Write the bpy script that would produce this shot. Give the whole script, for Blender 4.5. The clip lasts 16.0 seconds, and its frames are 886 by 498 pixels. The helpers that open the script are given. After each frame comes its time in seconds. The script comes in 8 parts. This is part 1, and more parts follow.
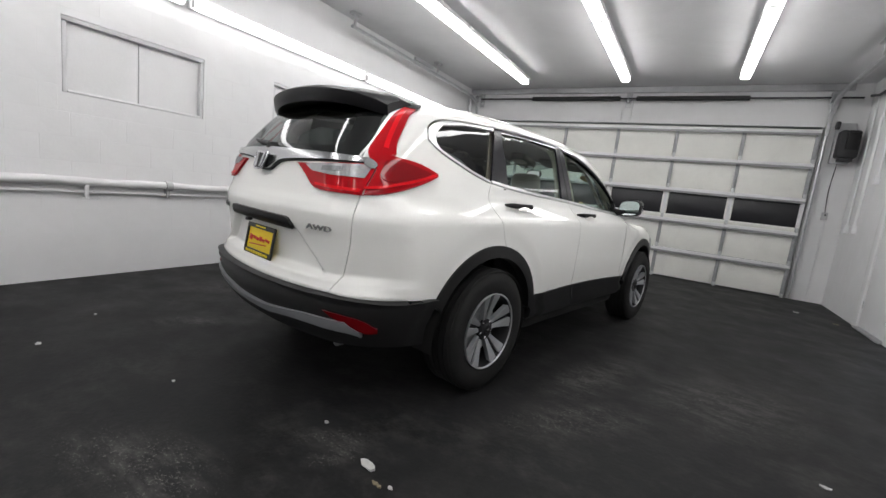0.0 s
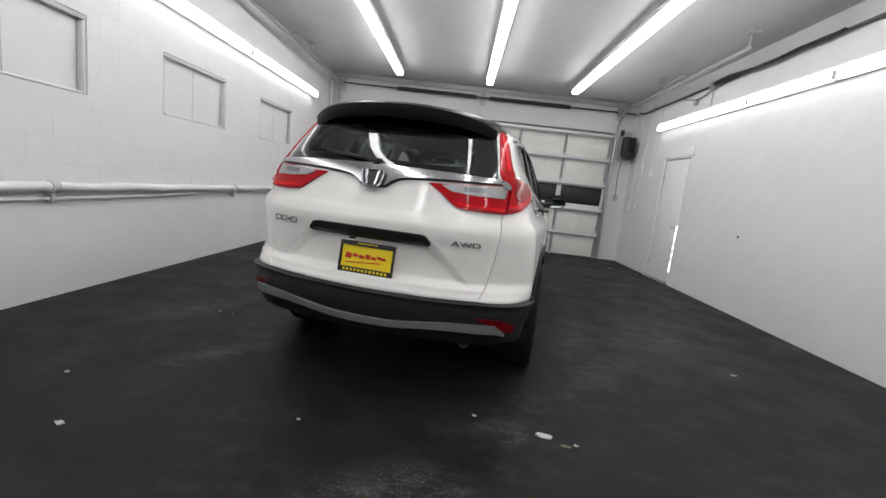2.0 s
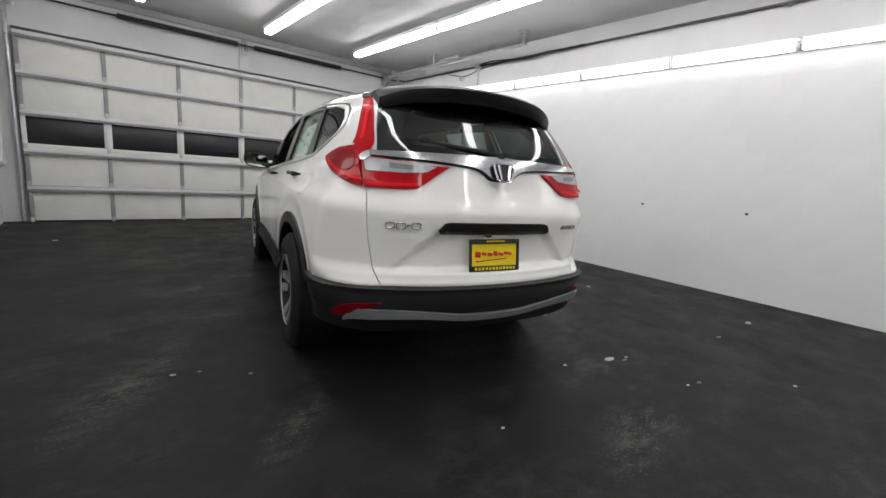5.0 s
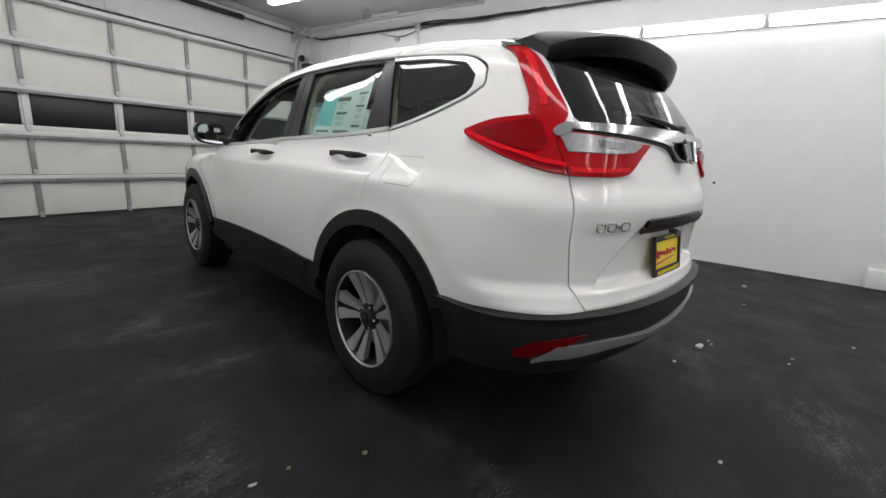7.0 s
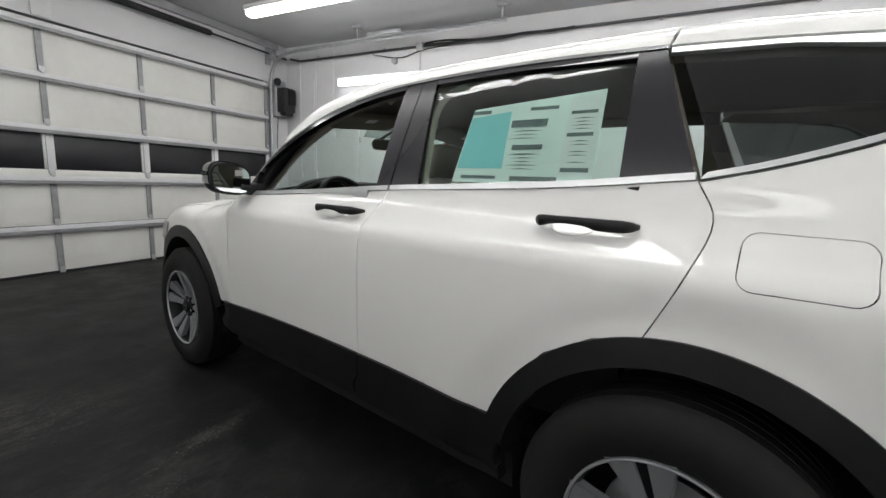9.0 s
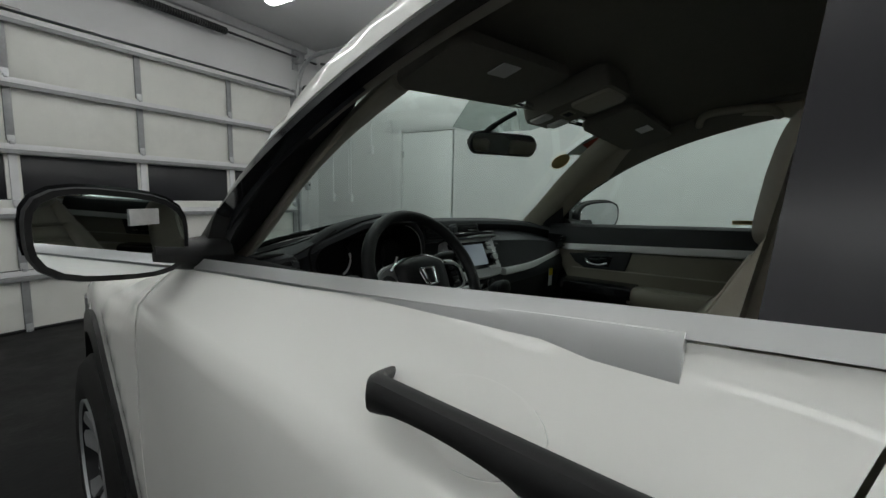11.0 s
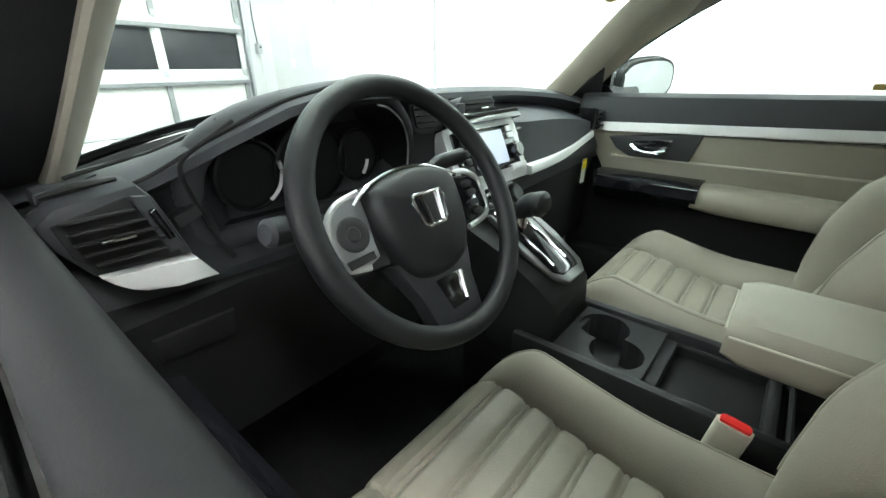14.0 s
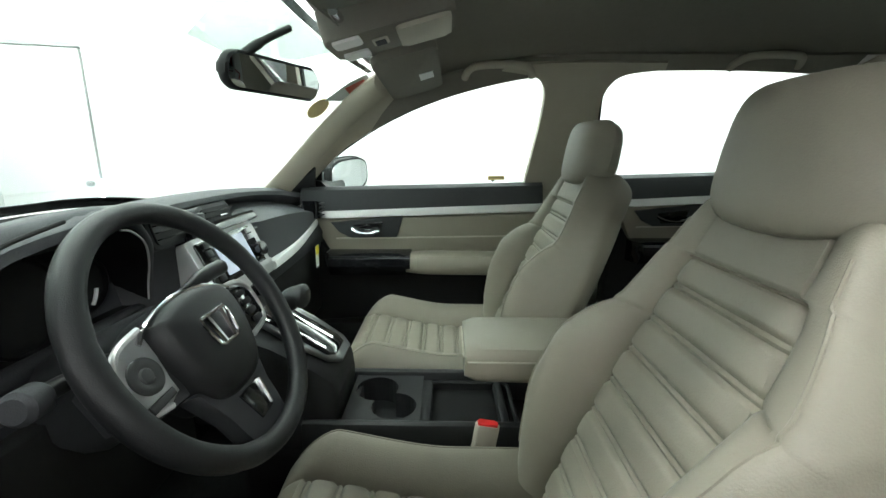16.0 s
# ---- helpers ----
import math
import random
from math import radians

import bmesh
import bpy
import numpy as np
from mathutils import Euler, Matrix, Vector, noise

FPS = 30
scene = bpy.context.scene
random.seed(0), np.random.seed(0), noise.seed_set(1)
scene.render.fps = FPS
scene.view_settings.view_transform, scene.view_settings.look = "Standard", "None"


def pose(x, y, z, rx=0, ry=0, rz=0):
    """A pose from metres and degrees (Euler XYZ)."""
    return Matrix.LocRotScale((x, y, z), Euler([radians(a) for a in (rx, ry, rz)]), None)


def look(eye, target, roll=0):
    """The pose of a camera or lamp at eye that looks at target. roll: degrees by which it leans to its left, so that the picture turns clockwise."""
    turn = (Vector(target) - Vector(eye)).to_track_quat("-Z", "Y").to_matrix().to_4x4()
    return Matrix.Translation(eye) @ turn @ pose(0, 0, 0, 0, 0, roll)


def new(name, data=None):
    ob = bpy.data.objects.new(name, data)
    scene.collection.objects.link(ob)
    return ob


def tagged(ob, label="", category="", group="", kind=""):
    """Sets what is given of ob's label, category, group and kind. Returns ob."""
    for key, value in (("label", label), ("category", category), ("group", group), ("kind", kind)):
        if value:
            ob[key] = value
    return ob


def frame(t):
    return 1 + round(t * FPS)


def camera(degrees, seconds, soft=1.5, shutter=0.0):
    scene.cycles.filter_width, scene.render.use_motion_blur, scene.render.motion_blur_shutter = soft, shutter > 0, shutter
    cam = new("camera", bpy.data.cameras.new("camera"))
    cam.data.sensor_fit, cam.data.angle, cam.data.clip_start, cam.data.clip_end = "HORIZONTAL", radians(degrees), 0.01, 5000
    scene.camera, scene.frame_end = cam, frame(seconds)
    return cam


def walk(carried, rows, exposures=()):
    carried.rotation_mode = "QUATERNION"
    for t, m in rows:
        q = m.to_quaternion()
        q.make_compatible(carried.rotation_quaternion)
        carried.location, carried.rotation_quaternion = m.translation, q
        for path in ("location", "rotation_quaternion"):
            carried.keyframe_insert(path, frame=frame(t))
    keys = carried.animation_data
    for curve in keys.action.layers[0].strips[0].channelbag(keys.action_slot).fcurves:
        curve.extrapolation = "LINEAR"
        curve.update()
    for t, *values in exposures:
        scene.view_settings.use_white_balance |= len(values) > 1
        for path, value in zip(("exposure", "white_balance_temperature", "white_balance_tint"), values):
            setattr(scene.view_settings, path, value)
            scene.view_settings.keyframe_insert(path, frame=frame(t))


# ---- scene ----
cam = camera(93.1, 16.0)
PATH = [
    (0, (2.23, -1.982, 1.158), (0.922, -0.497, 0.867), 6.5),
    (0.5, (1.941, -2.29, 1.168), (0.773, -0.682, 0.939), 4.9),
    (1, (1.658, -2.564, 1.162), (0.726, -0.814, 0.896), 6.9),
    (1.5, (1.269, -2.773, 1.166), (0.586, -0.91, 0.915), 6.9),
    (2, (0.905, -3.0, 1.185), (0.441, -1.077, 0.893), 6.6),
    (2.5, (0.495, -3.061, 1.186), (0.33, -1.086, 0.919), 6.3),
    (3, (0.107, -3.179, 1.202), (0.239, -1.204, 0.914), 4.8),
    (3.5, (-0.278, -3.129, 1.197), (0.064, -1.179, 0.909), 4.2),
    (4, (-0.678, -3.047, 1.177), (-0.062, -1.168, 0.882), 5.2),
    (4.2, (-0.821, -3.017, 1.179), (-0.138, -1.166, 0.852), 5.7),
    (6.3, (-1.822, -1.988, 1.157), (-0.542, -0.499, 0.777), 2.8),
    (6.5, (-1.889, -1.863, 1.153), (-0.575, -0.409, 0.754), 3.9),
    (7, (-1.947, -1.522, 1.132), (-0.565, -0.148, 0.68), 3.5),
    (7.5, (-1.983, -1.172, 1.142), (-0.536, 0.131, 0.687), 4.8),
    (8, (-2.035, -0.843, 1.165), (-0.51, 0.372, 0.719), 3.2),
    (8.5, (-1.965, -0.475, 1.169), (-0.447, 0.767, 0.779), 4.2),
    (9, (-1.889, -0.107, 1.183), (-0.333, 1.109, 0.866), 2.3),
    (9.2, (-1.846, 0.021, 1.193), (-0.276, 1.215, 0.86), 1.3),
    (11.3, (-0.998, 1.206, 1.239), (0.465, 2.55, 1.008), 1.2),
    (11.5, (-0.952, 1.292, 1.251), (0.547, 2.584, 0.964), 1.1),
    (12, (-0.83, 1.405, 1.235), (0.66, 2.651, 0.758), -0.7),
    (12.5, (-0.764, 1.431, 1.221), (0.667, 2.67, 0.573), -0.3),
    (13, (-0.75, 1.43, 1.212), (0.662, 2.641, 0.476), -0.4),
    (13.5, (-0.747, 1.43, 1.205), (0.65, 2.626, 0.422), -0.6),
    (14, (-0.748, 1.428, 1.203), (0.665, 2.592, 0.399), 0.3),
    (14.5, (-0.777, 1.428, 1.22), (0.791, 2.422, 0.477), 1.2),
    (15, (-0.825, 1.458, 1.236), (0.998, 2.017, 0.634), 0.3),
    (15.5, (-0.851, 1.47, 1.247), (1.076, 1.656, 0.745), -0.1),
    (16, (-0.864, 1.476, 1.257), (1.084, 1.49, 0.803), 0.5),
]
EXPOSURE = [(0, 0.0), (9.2, 0.0), (11.3, -0.65), (11.5, -0.65), (12.0, -0.3), (12.5, 0.6), (13.0, 1.35), (13.5, 2.0), (14.0, 2.3), (14.5, 2.6), (15.0, 2.65), (15.5, 2.35), (16.0, 2.02)]
WARMTH = [(0, 6500, 10), (9.2, 6500, 9), (11.3, 6450, 4), (14.0, 6400, 3), (15.0, 6450, 3), (16.0, 6450, 2)]


def between_rows(rows, t, i):
    return float(np.interp(t, [r[0] for r in rows], [r[i] for r in rows]))


walk(cam, [(t, look(eye, target, roll)) for t, eye, target, roll in PATH],
     [(t, s, between_rows(WARMTH, t, 1), between_rows(WARMTH, t, 2)) for t, s in EXPOSURE])

# ---- light: the tubes on the ceiling and the walls are the only lamps; the rearmost ceiling row is added ----
world = bpy.data.worlds.new("world")
world.use_nodes = True
world.node_tree.nodes["Background"].inputs[0].default_value = (0.8, 0.85, 0.9, 1)
world.node_tree.nodes["Background"].inputs[1].default_value = 0.02
scene.world = world
LAMP_POWER = 13.6


# ---- materials ----
def material(name, colour, rough=0.5, metal=0.0, coat=0.0, emit=0.0, vary=0.0, scale=8.0, bump=0.0, bump_scale=60.0, spec=0.5,
             stains=None, stain_scale=1.5, stain_amount=0.0, coords="Object", rough_vary=0.0, per_piece=0.0):
    """A principled surface: colour varied at two scales, stains of another colour, fine relief."""
    m = bpy.data.materials.new(name)
    m.use_nodes = True
    nt = m.node_tree
    N, L = nt.nodes, nt.links
    b = N["Principled BSDF"]
    b.inputs["Base Color"].default_value = (*colour, 1)
    b.inputs["Roughness"].default_value = rough
    b.inputs["Metallic"].default_value = metal
    b.inputs["Specular IOR Level"].default_value = spec
    b.inputs["Coat Weight"].default_value = coat
    b.inputs["Coat Roughness"].default_value = 0.03
    if emit:
        b.inputs["Emission Color"].default_value = (*colour, 1)
        b.inputs["Emission Strength"].default_value = emit
    tc = N.new("ShaderNodeTexCoord")
    last = None
    if vary or rough_vary:
        n1 = N.new("ShaderNodeTexNoise")
        n1.inputs["Scale"].default_value = scale
        n1.inputs["Detail"].default_value = 8
        n1.inputs["Roughness"].default_value = 0.65
        L.new(tc.outputs[coords], n1.inputs["Vector"])
        if vary:
            r = N.new("ShaderNodeMapRange")
            r.inputs["From Min"].default_value, r.inputs["From Max"].default_value = 0.25, 0.75
            r.inputs["To Min"].default_value, r.inputs["To Max"].default_value = 1 - vary, 1 + vary
            L.new(n1.outputs["Fac"], r.inputs["Value"])
            mul = N.new("ShaderNodeVectorMath")
            mul.operation = "SCALE"
            mul.inputs[0].default_value = colour
            L.new(r.outputs["Result"], mul.inputs["Scale"])
            last = mul.outputs["Vector"]
        if rough_vary:
            r2 = N.new("ShaderNodeMapRange")
            r2.inputs["From Min"].default_value, r2.inputs["From Max"].default_value = 0.3, 0.7
            r2.inputs["To Min"].default_value, r2.inputs["To Max"].default_value = rough - rough_vary, rough + rough_vary
            L.new(n1.outputs["Fac"], r2.inputs["Value"])
            L.new(r2.outputs["Result"], b.inputs["Roughness"])
    if stains:
        n2 = N.new("ShaderNodeTexNoise")
        n2.inputs["Scale"].default_value = stain_scale
        n2.inputs["Detail"].default_value = 10
        n2.inputs["Roughness"].default_value = 0.7
        n2.inputs["Distortion"].default_value = 0.6
        L.new(tc.outputs[coords], n2.inputs["Vector"])
        r3 = N.new("ShaderNodeMapRange")
        r3.inputs["From Min"].default_value, r3.inputs["From Max"].default_value = 0.5, 0.72
        r3.inputs["To Min"].default_value, r3.inputs["To Max"].default_value = 0, stain_amount
        L.new(n2.outputs["Fac"], r3.inputs["Value"])
        mx = N.new("ShaderNodeMix")
        mx.data_type = "RGBA"
        L.new(r3.outputs["Result"], mx.inputs["Factor"])
        if last:
            L.new(last, mx.inputs["A"])
        else:
            mx.inputs["A"].default_value = (*colour, 1)
        mx.inputs["B"].default_value = (*stains, 1)
        last = mx.outputs["Result"]
    if per_piece:
        oi = N.new("ShaderNodeObjectInfo")
        r4 = N.new("ShaderNodeMapRange")
        r4.inputs["To Min"].default_value, r4.inputs["To Max"].default_value = 1 - per_piece, 1 + per_piece
        L.new(oi.outputs["Random"], r4.inputs["Value"])
        mul2 = N.new("ShaderNodeVectorMath")
        mul2.operation = "SCALE"
        if last:
            L.new(last, mul2.inputs[0])
        else:
            mul2.inputs[0].default_value = colour
        L.new(r4.outputs["Result"], mul2.inputs["Scale"])
        last = mul2.outputs["Vector"]
    if last:
        L.new(last, b.inputs["Base Color"])
    if bump:
        n3 = N.new("ShaderNodeTexNoise")
        n3.inputs["Scale"].default_value = bump_scale
        n3.inputs["Detail"].default_value = 6
        L.new(tc.outputs[coords], n3.inputs["Vector"])
        bp = N.new("ShaderNodeBump")
        bp.inputs["Strength"].default_value = bump
        bp.inputs["Distance"].default_value = 0.01
        L.new(n3.outputs["Fac"], bp.inputs["Height"])
        L.new(bp.outputs["Normal"], b.inputs["Normal"])
    return m


def glass_material(name, tint, gloss=1.0):
    """A thin pane: what lies behind shows through its tint, and the room mirrors in it."""
    m = bpy.data.materials.new(name)
    m.use_nodes = True
    nt = m.node_tree
    N, L = nt.nodes, nt.links
    N.remove(N["Principled BSDF"])
    tr = N.new("ShaderNodeBsdfTransparent")
    tr.inputs[0].default_value = (*tint, 1)
    gl = N.new("ShaderNodeBsdfGlossy")
    gl.inputs["Roughness"].default_value = 0.02
    lw = N.new("ShaderNodeLayerWeight")
    lw.inputs["Blend"].default_value = 0.5
    pw = N.new("ShaderNodeMath")
    pw.operation = "POWER"
    pw.inputs[1].default_value = 4.5
    L.new(lw.outputs["Facing"], pw.inputs[0])
    mr = N.new("ShaderNodeMapRange")
    mr.inputs["To Min"].default_value, mr.inputs["To Max"].default_value = 0.07 * gloss, 0.9 * gloss
    L.new(pw.outputs[0], mr.inputs["Value"])
    mix = N.new("ShaderNodeMixShader")
    L.new(mr.outputs["Result"], mix.inputs[0])
    L.new(tr.outputs[0], mix.inputs[1])
    L.new(gl.outputs[0], mix.inputs[2])
    L.new(mix.outputs[0], N["Material Output"].inputs["Surface"])
    return m


PAINT = material("white_paint", (0.86, 0.86, 0.83), rough=0.6, coat=1.0, spec=0.15)
CLAD = material("black_plastic", (0.011, 0.011, 0.0115), rough=0.42, bump=0.05, bump_scale=900, spec=0.3)
GLOSS_BLACK = material("gloss_black", (0.008, 0.008, 0.01), rough=0.12, coat=0.6)
PILLAR = material("pillar_film", (0.019, 0.018, 0.022), rough=0.24)
WET_CHROME = material("wet_chrome", (0.72, 0.73, 0.73), rough=0.28, metal=0.8)
SPOILER = material("spoiler_black", (0.009, 0.009, 0.0105), rough=0.36, spec=0.35)
SKID = material("skid_silver", (0.33, 0.34, 0.355), rough=0.34, metal=0.55, vary=0.06, scale=30)
# darker copy of the dash plastic: shade on the driver's sill, put into colour
SILL_TOP = material("sill_black_shaded", (0.0105, 0.0107, 0.0115), rough=0.6, spec=0.16, bump=0.05, bump_scale=600)
CHROME = material("chrome", (0.66, 0.66, 0.68), rough=0.1, metal=1.0)
SATIN = material("satin_silver", (0.55, 0.56, 0.58), rough=0.32, metal=0.9)
TRIM_SILVER = material("silver_trim", (0.74, 0.745, 0.75), rough=0.38, metal=0.1, coat=0.2)
BAR_CHROME = material("bar_chrome", (0.46, 0.465, 0.47), rough=0.17, metal=1.0)
BADGE = material("badge_chrome", (0.30, 0.305, 0.31), rough=0.16, metal=0.9)
LAMP_SILVER = material("lamp_silver", (0.62, 0.62, 0.63), rough=0.3, metal=0.35, coat=0.3)
DARK_PIPE = material("dark_conduit", (0.10, 0.10, 0.105), rough=0.55, vary=0.2, scale=9)
GEAR_TRIM = material("gear_trim", (0.20, 0.205, 0.21), rough=0.3, metal=0.8)
ALLOY = material("machined_alloy", (0.42, 0.43, 0.445), rough=0.36, metal=0.55)
ALLOY_DARK = material("dark_alloy", (0.018, 0.018, 0.02), rough=0.45, metal=0.6)
RUBBER = material("tyre_rubber", (0.012, 0.012, 0.012), rough=0.72, bump=0.1, bump_scale=200, vary=0.2, scale=20, spec=0.25)
DARK = material("underbody_black", (0.01, 0.01, 0.01), rough=0.9)
RED = material("red_lens", (0.40, 0.0008, 0.006), rough=0.35, coat=0.35, spec=0.05)
RED_LIT = material("red_light_guide", (0.74, 0.006, 0.014), rough=0.35, coat=0.3, spec=0.05)
RED_DARK = material("reflector_red", (0.13, 0.0015, 0.004), rough=0.3, coat=0.4, spec=0.1)
CLEAR_LENS = material("clear_lens", (0.34, 0.34, 0.35), rough=0.3, metal=0.25, coat=0.4, vary=0.25, scale=35)
YELLOW = material("plate_yellow", (0.85, 0.66, 0.01), rough=0.4)
PLATE_RED = material("plate_red", (0.55, 0.02, 0.02), rough=0.45)
GLASS_CLEAR = glass_material("window_glass", (0.78, 0.90, 0.85))
GLASS_DARK = glass_material("privacy_glass", (0.20, 0.225, 0.215))
GLASS_SCREEN = glass_material("windshield_glass", (0.82, 0.93, 0.885))
MIRROR = material("mirror_glass", (0.85, 0.87, 0.88), rough=0.01, metal=1.0)
WALL = material("painted_block", (0.69, 0.69, 0.695), rough=0.55, vary=0.03, scale=3, bump=0.09, bump_scale=45,
                stains=(0.55, 0.55, 0.55), stain_scale=0.9, stain_amount=0.22)
WALL_PIECE = material("painted_block_face", (0.69, 0.69, 0.695), rough=0.55, vary=0.03, scale=3, bump=0.09, bump_scale=45,
                      stains=(0.55, 0.55, 0.55), stain_scale=0.9, stain_amount=0.2, per_piece=0.012)
CEIL = material("ceiling_paint", (0.62, 0.62, 0.63), rough=0.7, vary=0.04, scale=1.2, bump=0.1, bump_scale=30,
                stains=(0.45, 0.45, 0.46), stain_scale=0.7, stain_amount=0.35)
SCUFFS = [(-0.80, 1.98, 0.26, 0.06, 6), (-1.16, 0.92, 0.24, 0.07, -18), (-1.18, 1.72, 0.22, 0.10, 40), (0.10, -1.66, 0.26, 0.12, 20), (0.58, -1.10, 0.14, 0.06, 30), (1.41, 0.52, 0.45, 0.14, 73), (1.45, -0.14, 0.36, 0.13, 48),
          (0.68, -1.16, 0.10, 0.05, 60), (-1.74, 0.06, 0.42, 0.14, 58), (2.21, 0.76, 0.5, 0.3, 58), (-1.30, 1.62, 0.36, 0.10, -30), (0.30, -1.66, 0.16, 0.12, 0), (-1.32, 2.94, 0.5, 0.25, -32), (-1.17, -0.72, 0.22, 0.08, 50)]


def floor_material():
    """Dark sealed concrete: cloudy tone, streaks worn pale, and scuffs where cars are turned."""
    m = material("dark_floor", (0.0135, 0.0135, 0.0142), rough=0.5, spec=0.10, vary=0.55, scale=2.6, bump=0.12, bump_scale=40, rough_vary=0.14, stains=(0.030, 0.029, 0.028), stain_scale=2.2, stain_amount=0.55)
    N, L = m.node_tree.nodes, m.node_tree.links
    b = N["Principled BSDF"]
    tc = N.new("ShaderNodeTexCoord")

    def op(kind, a, c=None, clamp=False):
        n = N.new("ShaderNodeMath")
        n.operation, n.use_clamp = kind, clamp
        for i, v in enumerate((a, c)):
            if v is None:
                continue
            if isinstance(v, (int, float)):
                n.inputs[i].default_value = v
            else:
                L.new(v, n.inputs[i])
        return n.outputs[0]

    def streaks(size, turn, lo, hi):
        mp = N.new("ShaderNodeMapping")
        mp.inputs["Rotation"].default_value = (0, 0, radians(turn))
        mp.inputs["Scale"].default_value = size
        L.new(tc.outputs["Object"], mp.inputs["Vector"])
        n = N.new("ShaderNodeTexNoise")
        n.inputs["Scale"].default_value = 1.0
        n.inputs["Detail"].default_value = 9
        n.inputs["Roughness"].default_value = 0.72
        L.new(mp.outputs["Vector"], n.inputs["Vector"])
        r = N.new("ShaderNodeMapRange")
        r.inputs["From Min"].default_value, r.inputs["From Max"].default_value = lo, hi
        L.new(n.outputs["Fac"], r.inputs["Value"])
        return r.outputs["Result"]

    total = None
    for x, y, a, c, turn in SCUFFS:
        mp = N.new("ShaderNodeMapping")
        mp.vector_type = "TEXTURE"
        mp.inputs["Location"].default_value = (x, y, 0)
        mp.inputs["Rotation"].default_value = (0, 0, radians(turn))
        mp.inputs["Scale"].default_value = (a, c, 1)
        L.new(tc.outputs["Object"], mp.inputs["Vector"])
        ln = N.new("ShaderNodeVectorMath")
        ln.operation = "LENGTH"
        L.new(mp.outputs["Vector"], ln.inputs[0])
        near = op("SUBTRACT", 1.0, op("MULTIPLY", ln.outputs["Value"], 0.6), True)
        total = near if total is None else op("MAXIMUM", total, near)
    flecks = op("MULTIPLY", streaks((60, 90, 9), 20, 0.54, 0.62), streaks((9, 15, 9), 12, 0.42, 0.56))
    rub = op("MULTIPLY", total, op("ADD", op("MULTIPLY", streaks((5, 13, 9), 12, 0.44, 0.66), 0.42), flecks))
    rub = op("MAXIMUM", op("MULTIPLY", rub, 1.8, True), op("MULTIPLY", streaks((1.1, 1.4, 1), 30, 0.46, 0.66), op("MULTIPLY", streaks((6, 9, 10), 35, 0.44, 0.66), 0.34)))
    mx = N.new("ShaderNodeMix")
    mx.data_type = "RGBA"
    L.new(rub, mx.inputs["Factor"])
    L.new(b.inputs["Base Color"].links[0].from_socket, mx.inputs["A"])
    mx.inputs["B"].default_value = (0.105, 0.101, 0.096, 1)
    L.new(mx.outputs["Result"], b.inputs["Base Color"])
    return m


FLOOR = floor_material()
GARAGE = material("garage_panel", (0.76, 0.76, 0.72), rough=0.5, vary=0.05, scale=2.5, stains=(0.5, 0.5, 0.47), stain_scale=1.4, stain_amount=0.25)
# zinc grey of the stiles; on the struts it paints their shadowed underside
STRUT = material("zinc_and_strut_shade", (0.30, 0.305, 0.31), rough=0.5, metal=0.35, vary=0.18, scale=14)
GALV = material("galvanised_steel", (0.48, 0.49, 0.50), rough=0.42, metal=0.75, vary=0.15, scale=18)
FRAME_GREY = material("pale_grey_paint", (0.54, 0.54, 0.55), rough=0.55, vary=0.1, scale=6, bump=0.1)
GREY_PAINT = material("grey_painted_metal", (0.42, 0.42, 0.43), rough=0.55, vary=0.12, scale=6, bump=0.1)
WHITE_METAL = material("white_painted_metal", (0.72, 0.72, 0.73), rough=0.4, vary=0.05, scale=10)
BLACK_METAL = material("black_metal", (0.02, 0.02, 0.022), rough=0.5, bump=0.1, bump_scale=80)
NIGHT = material("dark_window", (0.012, 0.012, 0.015), rough=0.3, vary=0.3, scale=6)
WALL_TUBE = material("wall_lamp_diffuser", (1.0, 0.99, 0.985), rough=0.5, emit=LAMP_POWER * 0.33)
TUBE = material("lamp_diffuser", (1.0, 0.99, 0.985), rough=0.5, emit=LAMP_POWER)
PAPER = material("paper_litter", (0.46, 0.46, 0.45), rough=0.8, vary=0.15, scale=60)
LEAF = material("dry_leaf", (0.22, 0.19, 0.12), rough=0.8, vary=0.3, scale=60)
DOORPAINT = material("door_paint", (0.74, 0.745, 0.75), rough=0.45, vary=0.03, scale=4)
DAYGAP = material("daylight_gap", (0.75, 0.85, 1.0), rough=1.0, emit=7.0)
BEIGE = material("beige_leather", (0.248, 0.228, 0.185), rough=0.5, vary=0.05, scale=9, bump=0.12, bump_scale=420)
SEAM = material("seam_piping", (0.20, 0.175, 0.140), rough=0.6)
BEIGE_TRIM = material("beige_plastic", (0.42, 0.388, 0.32), rough=0.6, vary=0.03, scale=9, bump=0.06, bump_scale=500)
HEADLINER = material("headliner_cloth", (0.195, 0.184, 0.160), rough=0.95, vary=0.05, scale=60, bump=0.1, bump_scale=700)
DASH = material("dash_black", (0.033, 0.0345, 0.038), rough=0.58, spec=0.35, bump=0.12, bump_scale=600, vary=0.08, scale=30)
# darker copy of dash_black: the shade on low panels is in its colour
DASH_LOW = material("dash_black_low_shade", (0.010, 0.010, 0.0105), rough=0.62, spec=0.25, bump=0.12, bump_scale=600, vary=0.08, scale=30)
RED_CORE = material("red_lamp_core", (0.23, 0.0005, 0.004), rough=0.3, coat=0.35, spec=0.05)
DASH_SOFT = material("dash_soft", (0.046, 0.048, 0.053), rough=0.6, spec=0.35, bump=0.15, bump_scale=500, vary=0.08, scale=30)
LEATHER = material("wheel_leather", (0.0126, 0.0130, 0.0145), rough=0.46, spec=0.35, bump=0.12, bump_scale=700)
